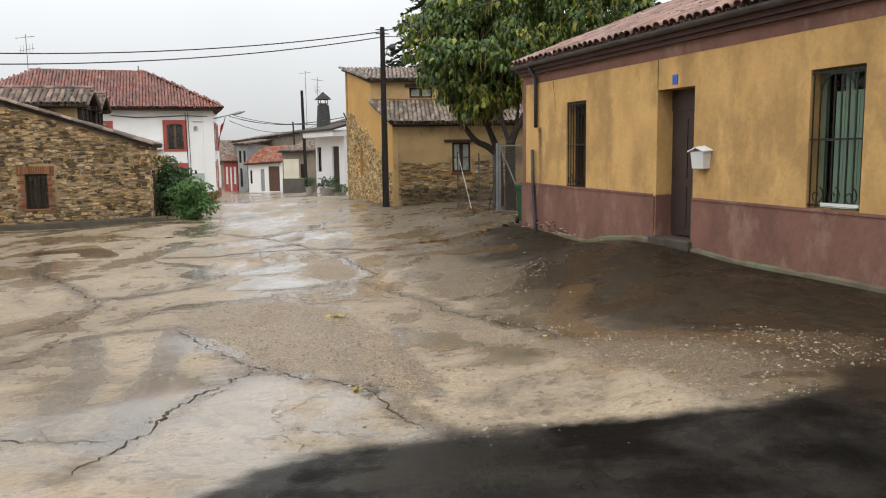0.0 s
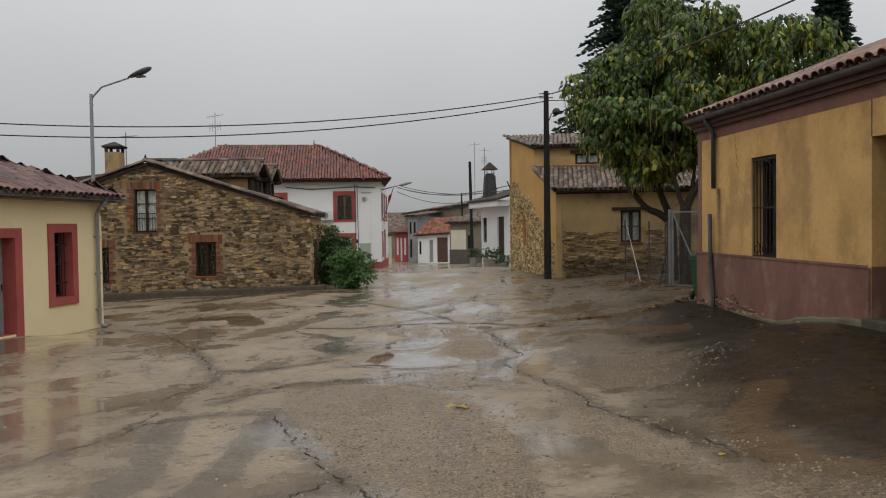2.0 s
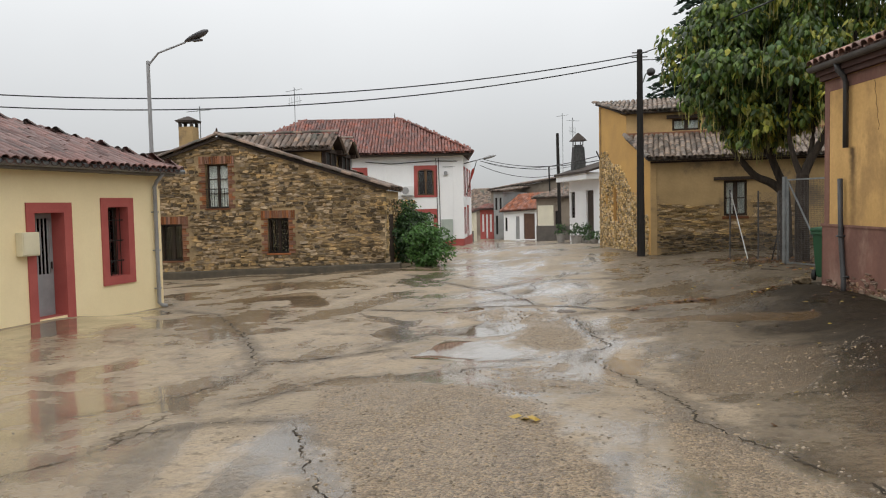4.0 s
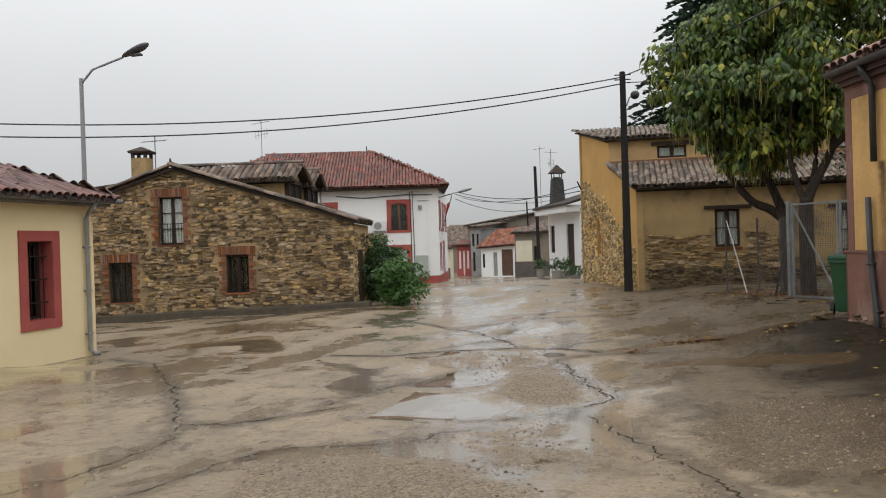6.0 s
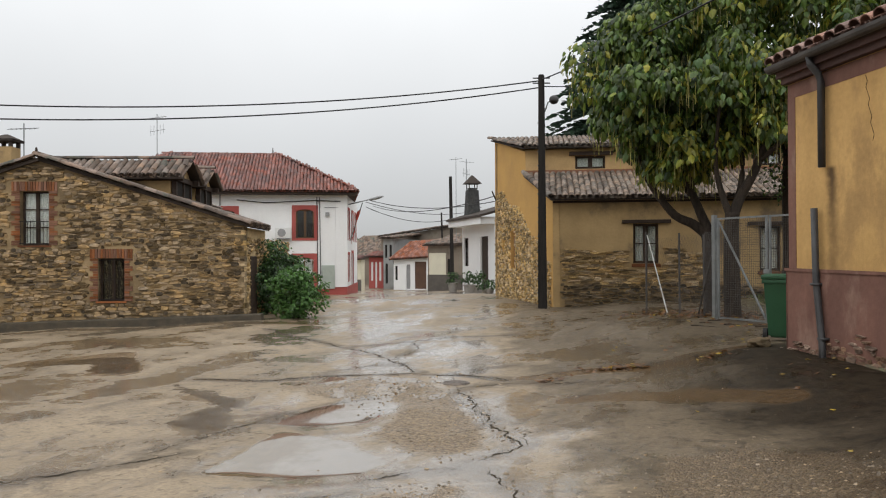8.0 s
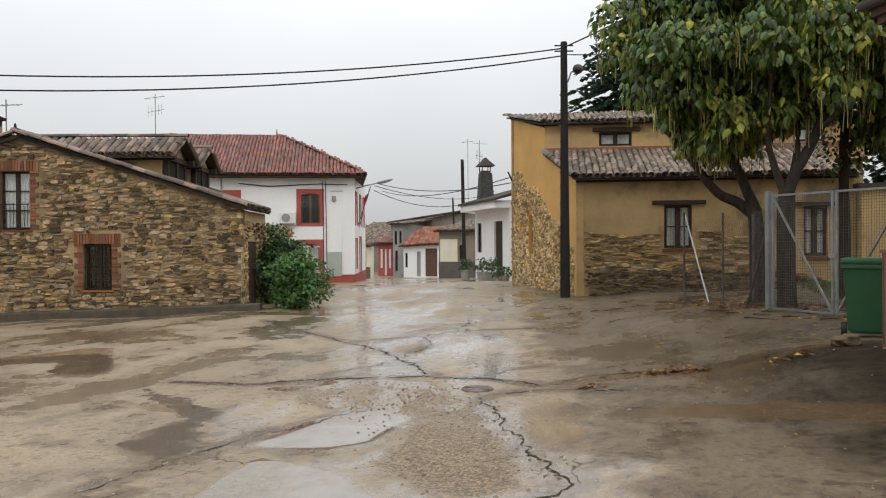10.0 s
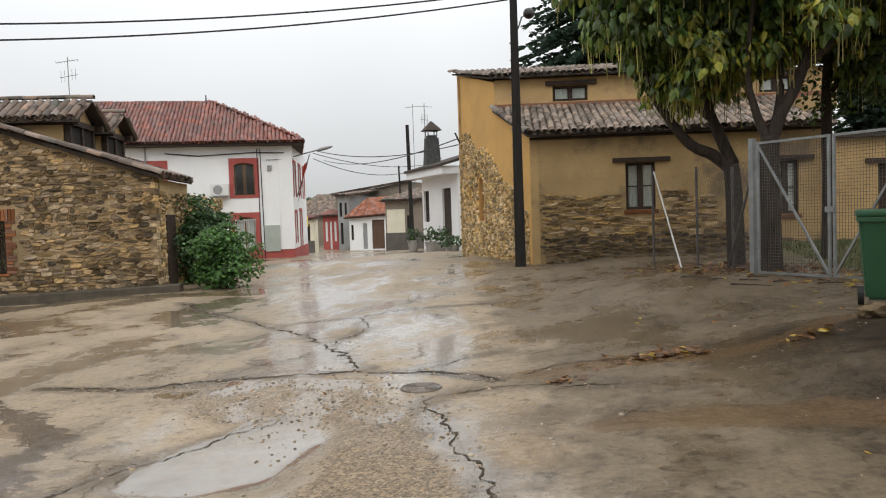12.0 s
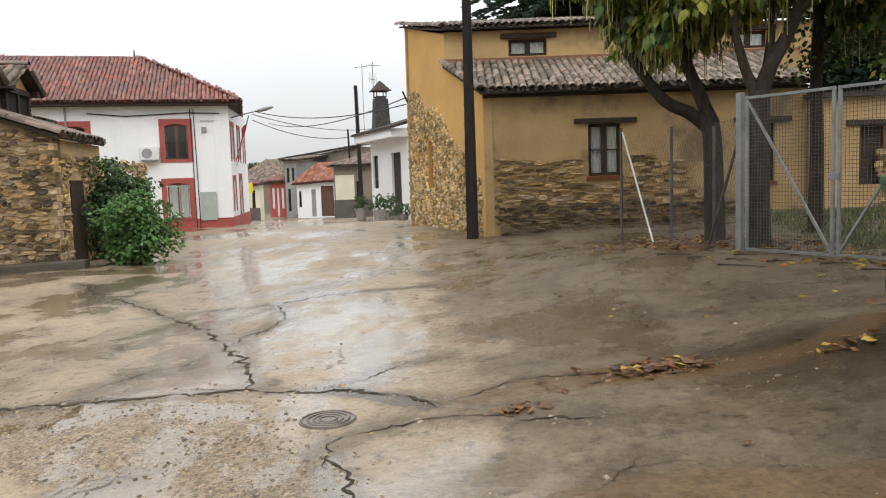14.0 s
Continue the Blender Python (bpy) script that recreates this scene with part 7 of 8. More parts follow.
def foliage(parent, name, clumps, per, size, mats, seed, drop=0.6, yellow=lambda p, r: False, flat=0.7, pods=0, pod_mat=None, label="", hole=None):
    """Leaves round the clump centres (x, y, z, radius): mostly on each clump's outer shell, tips hanging."""
    rnd = random.Random(seed)
    V, F, S = [], [], []
    for cx, cy, cz, cr in clumps:
        n = int(per * cr * cr)
        for _ in range(n):
            d = Vector((rnd.gauss(0, 1), rnd.gauss(0, 1), rnd.gauss(0.25, 1))).normalized()
            r = cr * rnd.uniform(0.55, 1.05)
            p = Vector((cx, cy, cz)) + Vector((d.x * r, d.y * r, d.z * r * flat))
            vs, fs = leaf_points(rnd, size * rnd.uniform(0.6, 1.2), drop)
            out = math.degrees(math.atan2(d.y, d.x)) - 90 + rnd.gauss(0, 40)
            m = pose(*p, -90 * drop + rnd.gauss(0, 25), rnd.gauss(0, 25), out)
            k = len(V)
            V += [tuple(m @ Vector(q)) for q in vs]
            F += [tuple(i + k for i in f) for f in fs]
            S += [1 if yellow(p, rnd) else 0] * 4
        for _ in range(int(pods * cr * cr)):
            d = Vector((rnd.gauss(0, 1), rnd.gauss(0, 1), 0))
            d = d / max(d.length, 0.1) * cr * rnd.uniform(0.3, 1.0)
            p = Vector((cx + d.x, cy + d.y, cz + rnd.uniform(-0.4, 0.3) * cr))
            ln = rnd.uniform(0.3, 0.75)
            k = len(V)
            a = rnd.uniform(0, math.pi)
            ux, uy = 0.011 * math.cos(a), 0.011 * math.sin(a)
            bx, by = rnd.gauss(0, 0.03), rnd.gauss(0, 0.03)
            V += [(p.x - ux, p.y - uy, p.z), (p.x + ux, p.y + uy, p.z), (p.x + bx + ux, p.y + by + uy, p.z - ln), (p.x + bx - ux, p.y + by - uy, p.z - ln)]
            F.append((k, k + 1, k + 2, k + 3))
            S.append(len(mats) - 1)
    ob = raw(name, V, F, mats, parent, label, S)
    return ob


def limb(bm, path, r0, r1):
    n = len(path)
    fine = []
    for i in range(n - 1):
        for k in range(4):
            f = k / 4
            p0, p1, p2, p3 = (Vector(path[max(min(j, n - 1), 0)]) for j in (i - 1, i, i + 1, i + 2))
            fine.append(0.5 * ((2 * p1) + (p2 - p0) * f + (2 * p0 - 5 * p1 + 4 * p2 - p3) * f * f + (3 * p1 - p0 - 3 * p2 + p3) * f ** 3))
    fine.append(Vector(path[-1]))
    tube(bm, fine, [r0 + (r1 - r0) * i / (len(fine) - 1) for i in range(len(fine))], 9)


def clump_cloud(seed, n, c, rad, size, zmin=-9e9, shell=0.6, lump=None):
    rnd = random.Random(seed)
    out = []
    while len(out) < n:
        d = Vector((rnd.gauss(0, 1), rnd.gauss(0, 1), rnd.gauss(0, 1))).normalized() * rnd.uniform(shell, 1.0)
        p = (c[0] + d.x * rad[0], c[1] + d.y * rad[1], c[2] + d.z * rad[2])
        if p[2] > zmin and (lump is None or lump(p)):
            out.append((*p, size * rnd.uniform(0.7, 1.25)))
    return out


def tufts(seed, n, c, rad, low, size, shell=0.35):
    """Leaf tufts at the ends of the twigs: a lumpy crown with gaps, hanging lower in places; low(x, y) bounds it below."""
    rnd = random.Random(seed)
    out = []
    while len(out) < n:
        d = Vector((rnd.gauss(0, 1), rnd.gauss(0, 1), rnd.gauss(0, 1))).normalized() * rnd.uniform(shell, 1.0)
        k = 1 + 0.28 * noise.noise(d * 2.1 + Vector((seed, 0, 0)))
        p = Vector((c[0] + d.x * rad[0] * k, c[1] + d.y * rad[1] * k, c[2] + d.z * rad[2] * k))
        if p.z > low(p.x, p.y) and noise.noise(p * 0.75 + Vector((0, seed, 0))) > -0.08:
            out.append((*p, size * rnd.uniform(0.65, 1.3)))
    return out


def tuft_leaves(parent, clumps, per, size, seed, yellow, pods, label):
    """Big heart-shaped leaves that hang like roof shingles round each tuft, with long pods below."""
    rnd = random.Random(seed)
    V, F, S = [], [], []
    for cx, cy, cz, cr in clumps:
        turned = yellow(cx, cy, cz)
        for _ in range(int(per * cr * cr)):
            a, up = rnd.uniform(0, math.tau), rnd.uniform(-0.5, 1.0)
            r = cr * math.sqrt(max(0.05, 1 - up * up * 0.8)) * rnd.uniform(0.5, 1.0)
            ln = size * rnd.uniform(0.55, 1.2)
            w = ln * rnd.uniform(0.24, 0.36)
            m = pose(cx + r * math.cos(a), cy + r * math.sin(a), cz + up * cr * 0.85, -70 + 35 * up * rnd.random() + rnd.gauss(0, 14), rnd.gauss(0, 18), math.degrees(a) - 90 + rnd.gauss(0, 25))
            k = len(V)
            V += [tuple(m @ Vector(q)) for q in ((0, 0, 0), (-w, 0.22 * ln, -0.10 * ln), (-w * 0.75, 0.62 * ln, -0.12 * ln), (0, 0.45 * ln, 0.04 * ln), (w * 0.75, 0.62 * ln, -0.12 * ln), (w, 0.22 * ln, -0.10 * ln), (0, ln, -0.14 * ln))]
            F += [tuple(i + k for i in f) for f in ((0, 3, 1), (1, 3, 2), (2, 3, 6), (6, 3, 4), (4, 3, 5), (5, 3, 0))]
            S += [1 if rnd.random() < turned else 0] * 6
        for _ in range(int(pods * cr * cr * rnd.random() * 2)):
            a, r, ln = rnd.uniform(0, math.tau), cr * rnd.uniform(0.2, 1.0), rnd.uniform(0.25, 0.6)
            x, y, z = cx + r * math.cos(a), cy + r * math.sin(a), cz - cr * rnd.uniform(0.0, 0.5)
            ux, uy, bx, by = 0.008 * math.cos(a), 0.008 * math.sin(a), rnd.gauss(0, 0.03), rnd.gauss(0, 0.03)
            k = len(V)
            V += [(x - ux, y - uy, z), (x + ux, y + uy, z), (x + bx + ux, y + by + uy, z - ln), (x + bx - ux, y + by - uy, z - ln)]
            F.append((k, k + 1, k + 2, k + 3))
            S.append(2)
    return raw("crown", V, F, [LEAF, LEAF_Y, POD], parent, label, S)


def catalpa(x, y, label, trunk, r0, limbs, crown):
    t = thing("catalpa_tree", pose(x, y, level(x, y)), label, "tree", "catalpa trees")
    bm = bmesh.new()
    limb(bm, trunk, r0, r0 * 0.82)
    part("trunk", bm, BARK, t, smooth=True)
    for path, ra in limbs:
        bm = bmesh.new()
        limb(bm, path, ra, ra * 0.3)
        part("limb", bm, BARK, t, smooth=True)
    tuft_leaves(t, *crown)
    return t


TX, TY = 1.87, 26.6
catalpa(TX, TY, "broad catalpa tree with yellowing drooping leaves and long pods", [(0.04, 0, -0.15), (0.02, 0, 0.7), (0.0, 0, 1.5), (-0.05, 0, 1.95)], 0.17,
        [([(0.0, 0, 1.75), (-0.35, 0, 2.05), (-0.75, -0.05, 2.25), (-1.15, -0.1, 2.75), (-1.45, -0.1, 3.3), (-1.75, 0, 4.4), (-2.2, 0.2, 5.6)], 0.125),
         ([(0.0, 0, 1.85), (-0.22, 0.05, 2.4), (-0.4, 0.1, 2.95), (-0.55, 0.1, 4.0), (-0.6, 0.2, 5.8), (-0.4, 0.3, 7.2)], 0.12),
         ([(-0.35, 0.1, 2.7), (-0.62, 0.3, 3.1), (-0.75, 0.5, 3.9), (-0.9, 0.9, 5.2)], 0.07), ([(-0.4, 0.1, 2.9), (-0.1, 0.3, 3.3), (0.3, 0.6, 4.2), (0.5, 0.9, 6.0)], 0.06),
         ([(-1.2, -0.1, 2.85), (-1.6, -0.5, 3.6), (-2.0, -0.9, 4.4)], 0.06), ([(-0.55, 0.1, 4.2), (-0.2, -0.7, 5.2), (0.2, -1.2, 6.2)], 0.06)],
        (tufts(71, 185, (-0.35, 0, 5.45), (2.65, 2.5, 2.85), lambda x, y: 3.05 + 0.35 * math.sin(1.9 * x + 0.6) + 0.12 * y, 0.48)
         + tufts(79, 34, (-0.75, -0.5, 3.75), (1.5, 1.3, 0.75), lambda x, y: 3.0 + 0.15 * math.sin(3.1 * x), 0.42), 400, 0.215, 72,
         lambda x, y, z: 0.5 if z < 4.1 and x > -1.1 else 0.05 + 0.26 * (noise.noise(Vector((x, y, z)) * 0.9) > 0.2), 36, "drooping heart-shaped leaves turning yellow"))
catalpa(2.15, 25.2, "catalpa tree with forked trunk and thinner yellow foliage", [(0.02, 0, -0.15), (0.0, 0, 0.9), (0.0, 0, 1.8), (0.02, 0, 2.2)], 0.18,
        [([(0.0, 0, 2.05), (0.2, 0.1, 2.55), (0.5, 0.15, 3.1), (0.75, 0.2, 3.8), (1.1, 0.3, 5.0), (1.3, 0.4, 6.0)], 0.125), ([(0.05, 0, 2.15), (0.22, 0.2, 2.8), (0.3, 0.4, 3.5), (0.3, 0.6, 5.4)], 0.085),
         ([(-0.02, 0, 2.1), (-0.2, 0.1, 2.7), (-0.3, 0.1, 3.4), (-0.2, -0.3, 5.0)], 0.085), ([(0.6, 0.15, 3.3), (1.2, -0.2, 3.9), (1.9, -0.3, 4.8)], 0.06)],
        (tufts(73, 150, (1.6, 0.2, 5.4), (3.0, 2.1, 2.4), lambda x, y: 3.45 + 0.3 * math.sin(2.3 * x), 0.46), 330, 0.21, 74,
         lambda x, y, z: 0.2 + 0.25 * (noise.noise(Vector((x, y, z)) * 0.9) > 0.1), 44, "yellow-green drooping leaves with brown pods"))
t3 = thing("robinia_tree", pose(3.67, 27.2, level(3.67, 27.2)), "dark slender tree with fine dull green leaves", "tree")
bm = bmesh.new()
limb(bm, [(0, 0, -0.15), (0.02, 0, 1.4), (0.0, 0, 3.0), (0.1, 0, 4.6), (0.2, 0.1, 5.9)], 0.13, 0.05)
part("trunk", bm, BARK, t3, smooth=True)
for path in ([(0.0, 0, 3.0), (0.6, -0.1, 3.8), (1.3, -0.2, 4.4)], [(0.05, 0, 3.6), (-0.5, 0.3, 4.4), (-0.8, 0.6, 5.6)], [(0.05, 0, 4.0), (0.8, 0.4, 4.9), (1.4, 0.6, 5.8)]):
    bm = bmesh.new()
    limb(bm, path, 0.06, 0.02)
    part("limb", bm, BARK, t3, smooth=True)
foliage(t3, "crown", tufts(77, 110, (0.9, 0, 4.5), (2.4, 2.0, 1.9), lambda x, y: 2.7 + 0.3 * math.sin(2.1 * x), 0.5, 0.2), 420, 0.11, [FARTREE, LEAF], 78, 0.5, lambda p, r: r.random() < 0.15, 0.9)
# young tree in the yard
yt = thing("young_tree", pose(6.3, 27.4, level(6.3, 27.4)), "young slim tree with a purple-brown stem in the yard", "tree")
part("trunk", rod([(0, 0, 0), (0.02, 0, 1.4), (0, 0, 2.6)], [0.05, 0.04, 0.02]), BARK, yt)
foliage(yt, "crown", clump_cloud(75, 14, (0, 0, 2.6), (1.1, 1.0, 0.8), 0.5, 1.7), 120, 0.16, [LEAF, LEAF_Y], 76, 0.6, lambda p, r: r.random() < 0.3)

# conifers behind
def conifer(name, x, y, h, r, seed, label, droop=0.35, lean=0.0, start=0.12, mat_=None):
    rnd = random.Random(seed)
    t = thing(name, pose(x, y, level(x, y)), label, "tree")
    part("trunk", rod([(0, 0, -0.1), (0, 0, h * 0.5), (0, 0, h * 0.97)], [0.22, 0.13, 0.03]), BARK, t)
    V, F = [], []
    n = int(h * 62)
    for i in range(n):
        k = start + (1 - start) * (i + rnd.random()) / n
        a = rnd.uniform(0, math.tau)
        ln = r * (1 - k) ** 0.75 * rnd.uniform(0.75, 1.2) + 0.15
        base = Vector((0, 0, h * k))
        dirx = Vector((math.cos(a), math.sin(a), 0))
        steps = max(3, int(ln / 0.16))
        for s in range(steps):
            f = (s + 0.5) / steps
            c = base + dirx * (ln * f) + Vector((0, 0, -droop * ln * f * f + 0.18 * ln * f))
            for q in range(4):
                side = rnd.uniform(-1, 1)
                d = (dirx * rnd.uniform(0.5, 1.0) + Vector((-dirx.y, dirx.x, 0)) * side + Vector((0, 0, rnd.uniform(-0.35, 0.25)))).normalized()
                w = Vector((rnd.gauss(0, 1), rnd.gauss(0, 1), rnd.gauss(0, 1))).cross(d).normalized() * rnd.uniform(0.05, 0.10)
                l = d * rnd.uniform(0.2, 0.42)
                kk = len(V)
                V += [tuple(c - w * 0.3), tuple(c + l * 0.5 - w), tuple(c + l), tuple(c + l * 0.5 + w)]
                F.append((kk, kk + 1, kk + 2, kk + 3))
    raw("crown", V, F, mat_ or NEEDLE, t, "dark feathery sprays of needles")
    return t


conifer("cedar_tree", 2.0, 44.6, 18.0, 6.6, 81, "dark green cedar with drooping feathery branches", 0.35, 0, 0.3)
cy = conifer("cypress_tree", 9.7, 40.5, 13.0, 1.7, 82, "tall dark narrow cypress", -0.9)
ft = thing("far_tree", pose(*farther(-14.9, 53.5, -1.0, 1.9)), "small dark tree beyond the far roofs", "tree")
part("trunk", rod([(0, 0, 0), (0, 0, 3.4)], [0.15, 0.1]), BARK, ft)
foliage(ft, "crown", clump_cloud(83, 16, (0, 0, 4.2), (1.1, 1.1, 1.0), 0.7), 90, 0.3, [FARTREE], 84)
# trees closing the yard behind the gate
for k, (x, y, h) in enumerate(((9.5, 33.5, 4.2), (12.5, 31.0, 4.0))):
    b = thing("yard_tree", pose(x, y, level(x, y)), "leafy tree behind the yard", "tree")
    part("trunk", rod([(0, 0, -0.1), (0, 0, h * 0.8)], [0.12, 0.06]), BARK, b)
    foliage(b, "crown", clump_cloud(85 + k, 34, (0, 0, h * 0.8), (2.2, 2.0, 1.5), 0.8, 1.2), 110, 0.24, [LEAF, LEAF_Y], 87 + k, 0.6, lambda p, r: r.random() < 0.25)

# shrub and ivy at the stone house
sx, sy = -9.55, 30.0
bush = thing("laurel_bush", pose(sx, sy, level(sx, sy)), "bushy green laurel shrub at the stone house corner", "shrub")
bm = bmesh.new()
for k in range(7):
    a = k * 0.9
    tube(bm, [(0.1 * math.cos(a), 0.1 * math.sin(a), -0.05), (0.4 * math.cos(a), 0.4 * math.sin(a), 0.9)], [0.025, 0.01], 5)
part("stems", bm, BARK, bush)
foliage(bush, "leaves", clump_cloud(91, 40, (0, 0, 0.75), (0.72, 0.72, 0.72), 0.34, 0.1, 0.3) + [(0.1, 0, 1.45, 0.3), (-0.3, 0, 1.3, 0.3), (0.45, 0.1, 1.25, 0.25)], 900, 0.11, [SHRUB], 92, 0.3)
ip = SM @ Vector((10.85, 2.7, 0))
ivy = thing("ivy_mass", pose(ip.x, ip.y, level(ip.x, ip.y)), "dense dark ivy against the stone house side", "shrub")
part("stems", rod([(0, 0, 0), (0.05, 0, 1.8)], [0.06, 0.03]), BARK, ivy)
foliage(ivy, "leaves", clump_cloud(93, 60, (0.05, 0.2, 1.15), (0.55, 1.3, 1.25), 0.42, 0.1, 0.4), 420, 0.13, [IVY, SHRUB], 94, 0.4, lambda p, r: r.random() < 0.15)

# pots and plants by the small white house
def pot(x, y, r, h, leafr, seed):
    o = thing("plant_pot", pose(x, y, level(x, y)), "pale pot with a bushy green plant at the house foot", "potted plant", "potted plants")
    bm = bmesh.new()
    tube(bm, [(0, 0, 0), (0, 0, h * 0.9), (0, 0, h * 0.9), (0, 0, h)], [r * 0.75, r, r * 1.1, r * 1.1], 14)
    part("pot", bm, TERRACOTTA, o)
    foliage(o, "leaves", clump_cloud(seed, 12, (0, 0, h + leafr * 0.6), (leafr, leafr, leafr * 0.7), leafr * 0.45), 400, 0.12, [IVY, SHRUB], seed + 1, 0.4, lambda p, r: r.random() < 0.12)


for k, (x, y, r, h, lr) in enumerate(((-8.1, 47.5, 0.26, 0.5, 0.42), (-6.75, 44.6, 0.28, 0.5, 0.42), (-6.5, 45.6, 0.26, 0.45, 0.5), (-5.55, 42.0, 0.2, 0.22, 0.36), (-5.15, 40.4, 0.16, 0.2, 0.3))):
    pot(x, y, r, h, lr, 101 + 2 * k)

# fallen leaves, litter and pebbles
rnd = random.Random(111)
V, F, S = [], [], []


def litter(cx, cy, sx_, sy_, n, size, ypart):
    for _ in range(n):
        x, y = rnd.gauss(cx, sx_), rnd.gauss(cy, sy_)
        vs, fs = leaf_points(rnd, size * rnd.uniform(0.6, 1.3), 0)
        m = pose(x, y, level(x, y) + 0.015 + rnd.uniform(0, 0.02), rnd.gauss(0, 14), rnd.gauss(0, 14), rnd.uniform(0, 360))
        k = len(V)
        V.extend(tuple(m @ Vector((p[0], p[1], p[2] * 0.5))) for p in vs)
        F.extend(tuple(i + k for i in f) for f in fs)
        S.extend([1 if rnd.random() < ypart else 0] * 4)


litter(-0.2, 19.4, 0.16, 0.10, 70, 0.11, 0.1)
litter(-0.55, 19.2, 0.25, 0.08, 40, 0.08, 0.15)
litter(-1.3, 18.68, 0.07, 0.05, 22, 0.09, 0)
litter(0.95, 18.98, 0.16, 0.09, 24, 0.09, 0.3)
litter(1.2, 26.4, 0.7, 0.7, 260, 0.11, 0.06)
litter(2.2, 25.5, 0.7, 0.7, 260, 0.11, 0.05)
litter(1.5, 22.0, 1.2, 1.6, 30, 0.09, 0.5)
litter(2.9, 23.2, 0.6, 0.4, 60, 0.12, 0.3)
litter(-1.5, 10.6, 0.05, 0.03, 4, 0.12, 0.9)
litter(-0.7, 6.46, 0.06, 0.03, 5, 0.1, 0.8)
litter(2.0, 15, 1.2, 4.0, 30, 0.07, 0.6)
litter(-2.0, 22, 3.0, 4.0, 40, 0.06, 0.3)
tagged(raw("fallen_leaves", V, F, [LITTER, LITTER_Y], None, "brown and yellow fallen leaves scattered on the wet ground", S), category="leaves", kind="stuff")
PEB = surface("wet_pebbles", (0.26, 0.20, 0.135), (0.14, 0.108, 0.074), 9, 40, 0.5, vary="island", spread=0.5, relief=0.2)
rnd = random.Random(113)
j = Joined()
PV = [(-1, -0.7, 0), (0.9, -0.8, 0), (1.0, 0.7, 0), (-0.8, 0.9, 0), (-0.6, -0.4, 0.8), (0.5, -0.5, 0.9), (0.6, 0.4, 0.7), (-0.5, 0.5, 0.85)]
PF = [(0, 1, 5, 4), (1, 2, 6, 5), (2, 3, 7, 6), (3, 0, 4, 7), (4, 5, 6, 7)]
for pts in CRACKS_A + CRACKS_B + CRACKS_C + CRACKS_D:
    for (ax, ay), (bx, by) in zip(pts, pts[1:]):
        for _ in range(int(math.hypot(bx - ax, by - ay) * 16)):
            f, s = rnd.random(), rnd.choice((0.006, 0.008, 0.011, 0.02)) * rnd.uniform(0.6, 1.3)
            x, y = ax + (bx - ax) * f + rnd.gauss(0, 0.05), ay + (by - ay) * f + rnd.gauss(0, 0.05)
            j.add(PV, PF, pose(x, y, ground_z(x, y) - 0.002, rnd.gauss(0, 8), 0, rnd.uniform(0, 360)) @ Matrix.Diagonal((s, s * rnd.uniform(0.5, 1), s * 0.5, 1)))
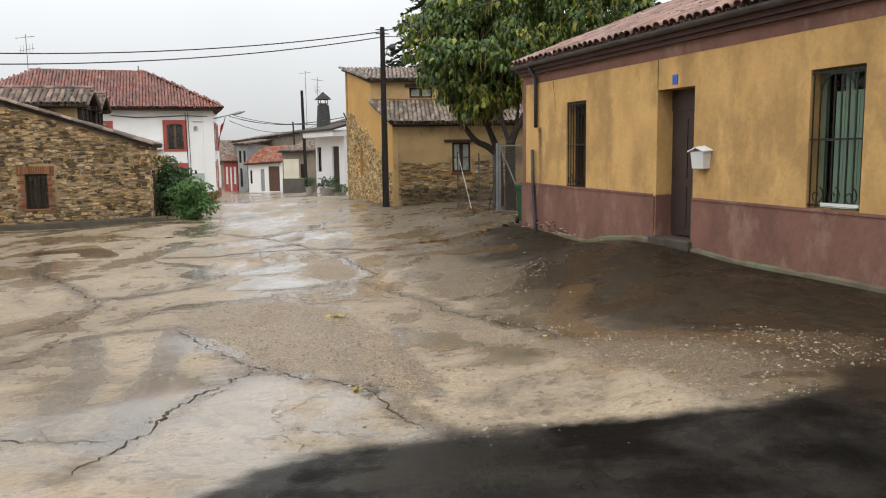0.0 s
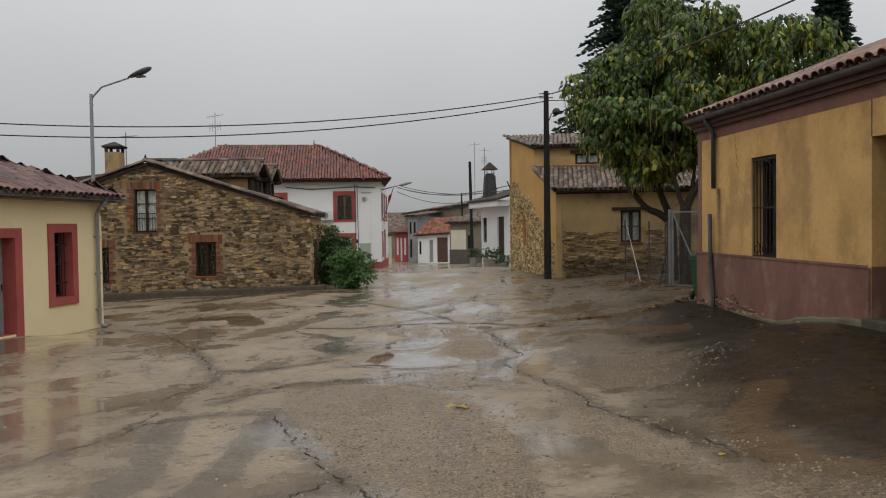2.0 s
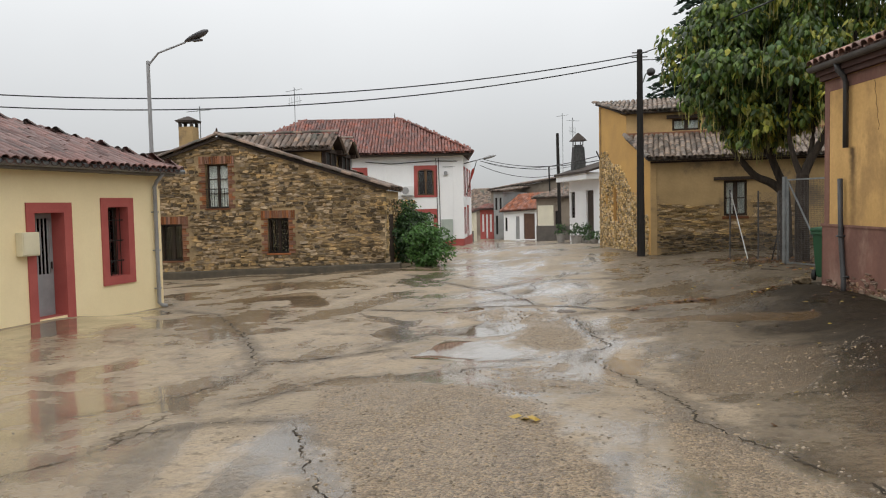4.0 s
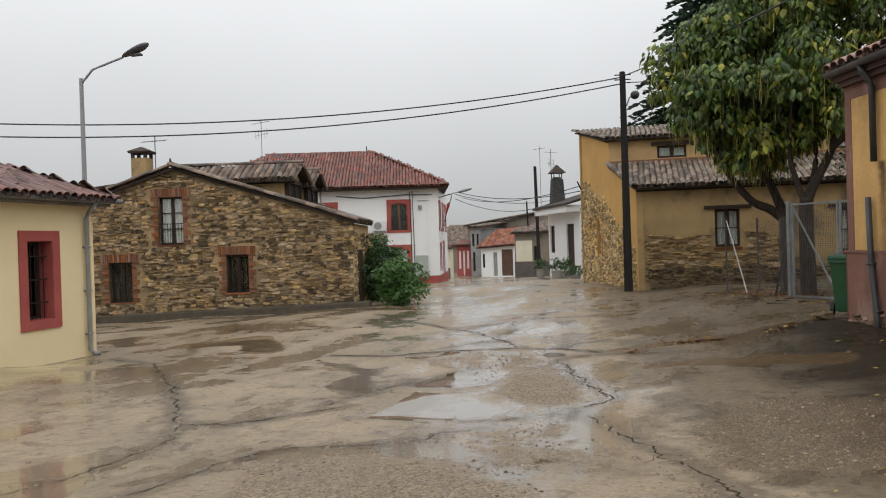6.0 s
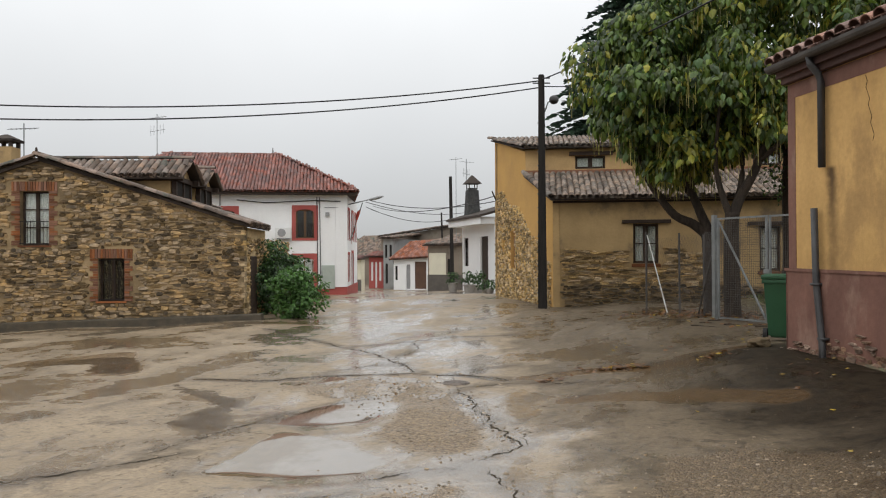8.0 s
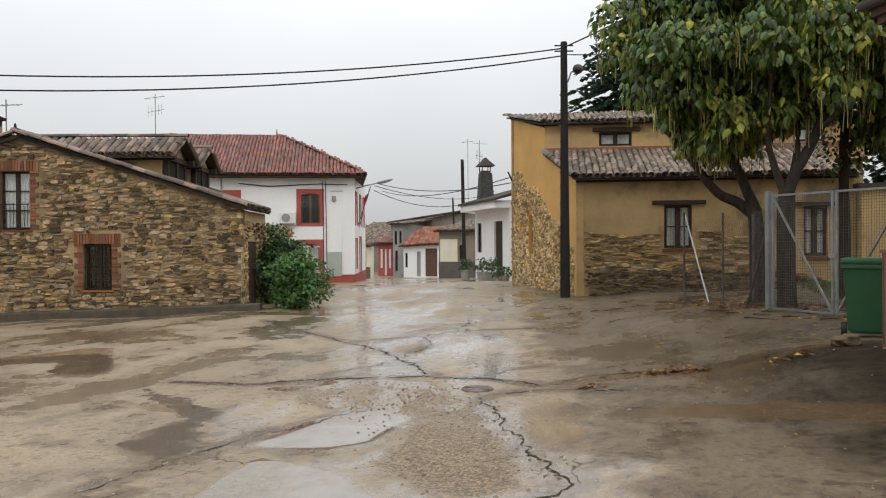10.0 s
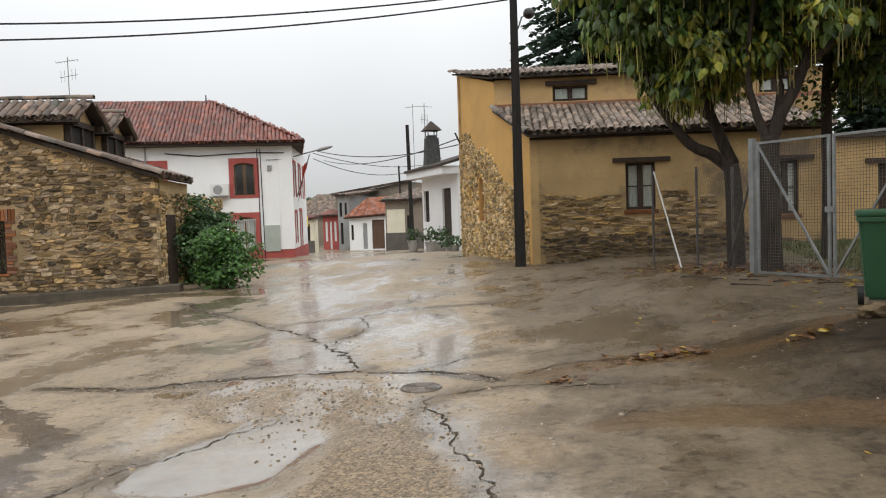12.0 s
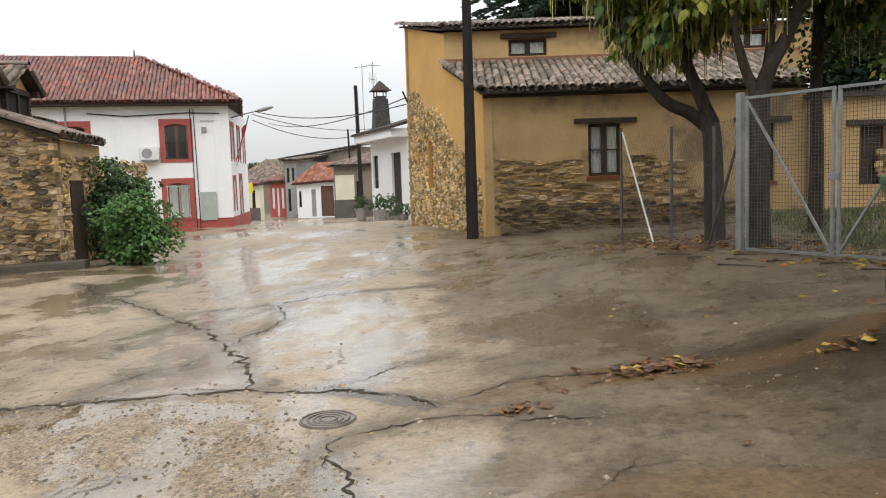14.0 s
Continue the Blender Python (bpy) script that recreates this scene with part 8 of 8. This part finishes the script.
for outline, per in [(o, 330) for o in GRAVEL] + [(o, 340) for o in GRAVEL_FAR] + [([(-9, 5), (2, 5), (3, 21), (-9, 21)], 5)]:
    x0, x1, y0, y1 = min(p[0] for p in outline), max(p[0] for p in outline), min(p[1] for p in outline), max(p[1] for p in outline)
    n = int((x1 - x0 + 0.6) * (y1 - y0 + 0.6) * per)
    xs, ys = np.array([rnd.uniform(x0 - 0.3, x1 + 0.3) for _ in range(n)]), np.array([rnd.uniform(y0 - 0.3, y1 + 0.3) for _ in range(n)])
    inside_ = area(xs, ys, outline)
    for x, y, d in zip(xs.tolist(), ys.tolist(), inside_.tolist()):
        if d + 0.9 * noise.noise(Vector((x * 1.5, y * 1.5, 3))) < rnd.uniform(-0.25, 0.3):
            continue
        s = rnd.choice((0.005, 0.006, 0.008, 0.014)) * rnd.uniform(0.7, 1.35)
        j.add(PV, PF, pose(x, y, ground_z(x, y) - 0.002, 0, 0, rnd.uniform(0, 360)) @ Matrix.Diagonal((s, s * rnd.uniform(0.6, 1), s * 0.75, 1)))
tagged(raw("pebbles", j.v, j.f, PEB, None, "loose wet pebbles scattered over worn concrete"), category="gravel", kind="stuff")
# broken twigs by the gate
rnd = random.Random(117)
for tx, ty in ((1.3, 23.6), (0.9, 23.9), (1.7, 23.3), (2.2, 23.0), (0.6, 24.4), (1.1, 23.2), (1.5, 24.0), (0.75, 19.5), (2.5, 22.6)):
    a, ln = rnd.uniform(-0.7, 0.5), rnd.uniform(0.25, 0.6)
    tw = thing("fallen_twig", pose(tx, ty, level(tx, ty) + 0.012), "dark broken twig lying on wet ground", "twig", "fallen twigs")
    pts = [(ln * k * math.cos(a) - 0.03 * math.sin(3 * k), ln * k * math.sin(a), 0.03 * k * (1 - k)) for k in (0, 0.35, 0.7, 1)]
    part("stick", rod(pts, [0.011, 0.009, 0.007, 0.004], 5), BARK, tw)
# grass in the yard
rnd = random.Random(115)
V, F = [], []
for _ in range(9000):
    x, y = rnd.uniform(3.4, 10), rnd.uniform(24.5, 31)
    if x < 2.2 + (31 - y) * 0.12:
        continue
    z, a, h = level(x, y), rnd.uniform(0, math.pi), rnd.uniform(0.04, 0.12)
    c, s = 0.012 * math.cos(a), 0.012 * math.sin(a)
    k = len(V)
    V += [(x - c, y - s, z), (x + c, y + s, z), (x + rnd.gauss(0, 0.03), y + rnd.gauss(0, 0.03), z + h)]
    F.append((k, k + 1, k + 2))
tagged(raw("yard_grass", V, F, GRASS, None, "short wet grass in the fenced yard"), category="grass", kind="stuff")


# ---- single tiles, stones and bricks ----
for name_, me_, parent_, poses_ in later:
    for m_ in poses_:
        ob_ = bpy.data.objects.new(name_, me_)
        scene.collection.objects.link(ob_)
        ob_.parent = parent_
        ob_.matrix_basis = m_
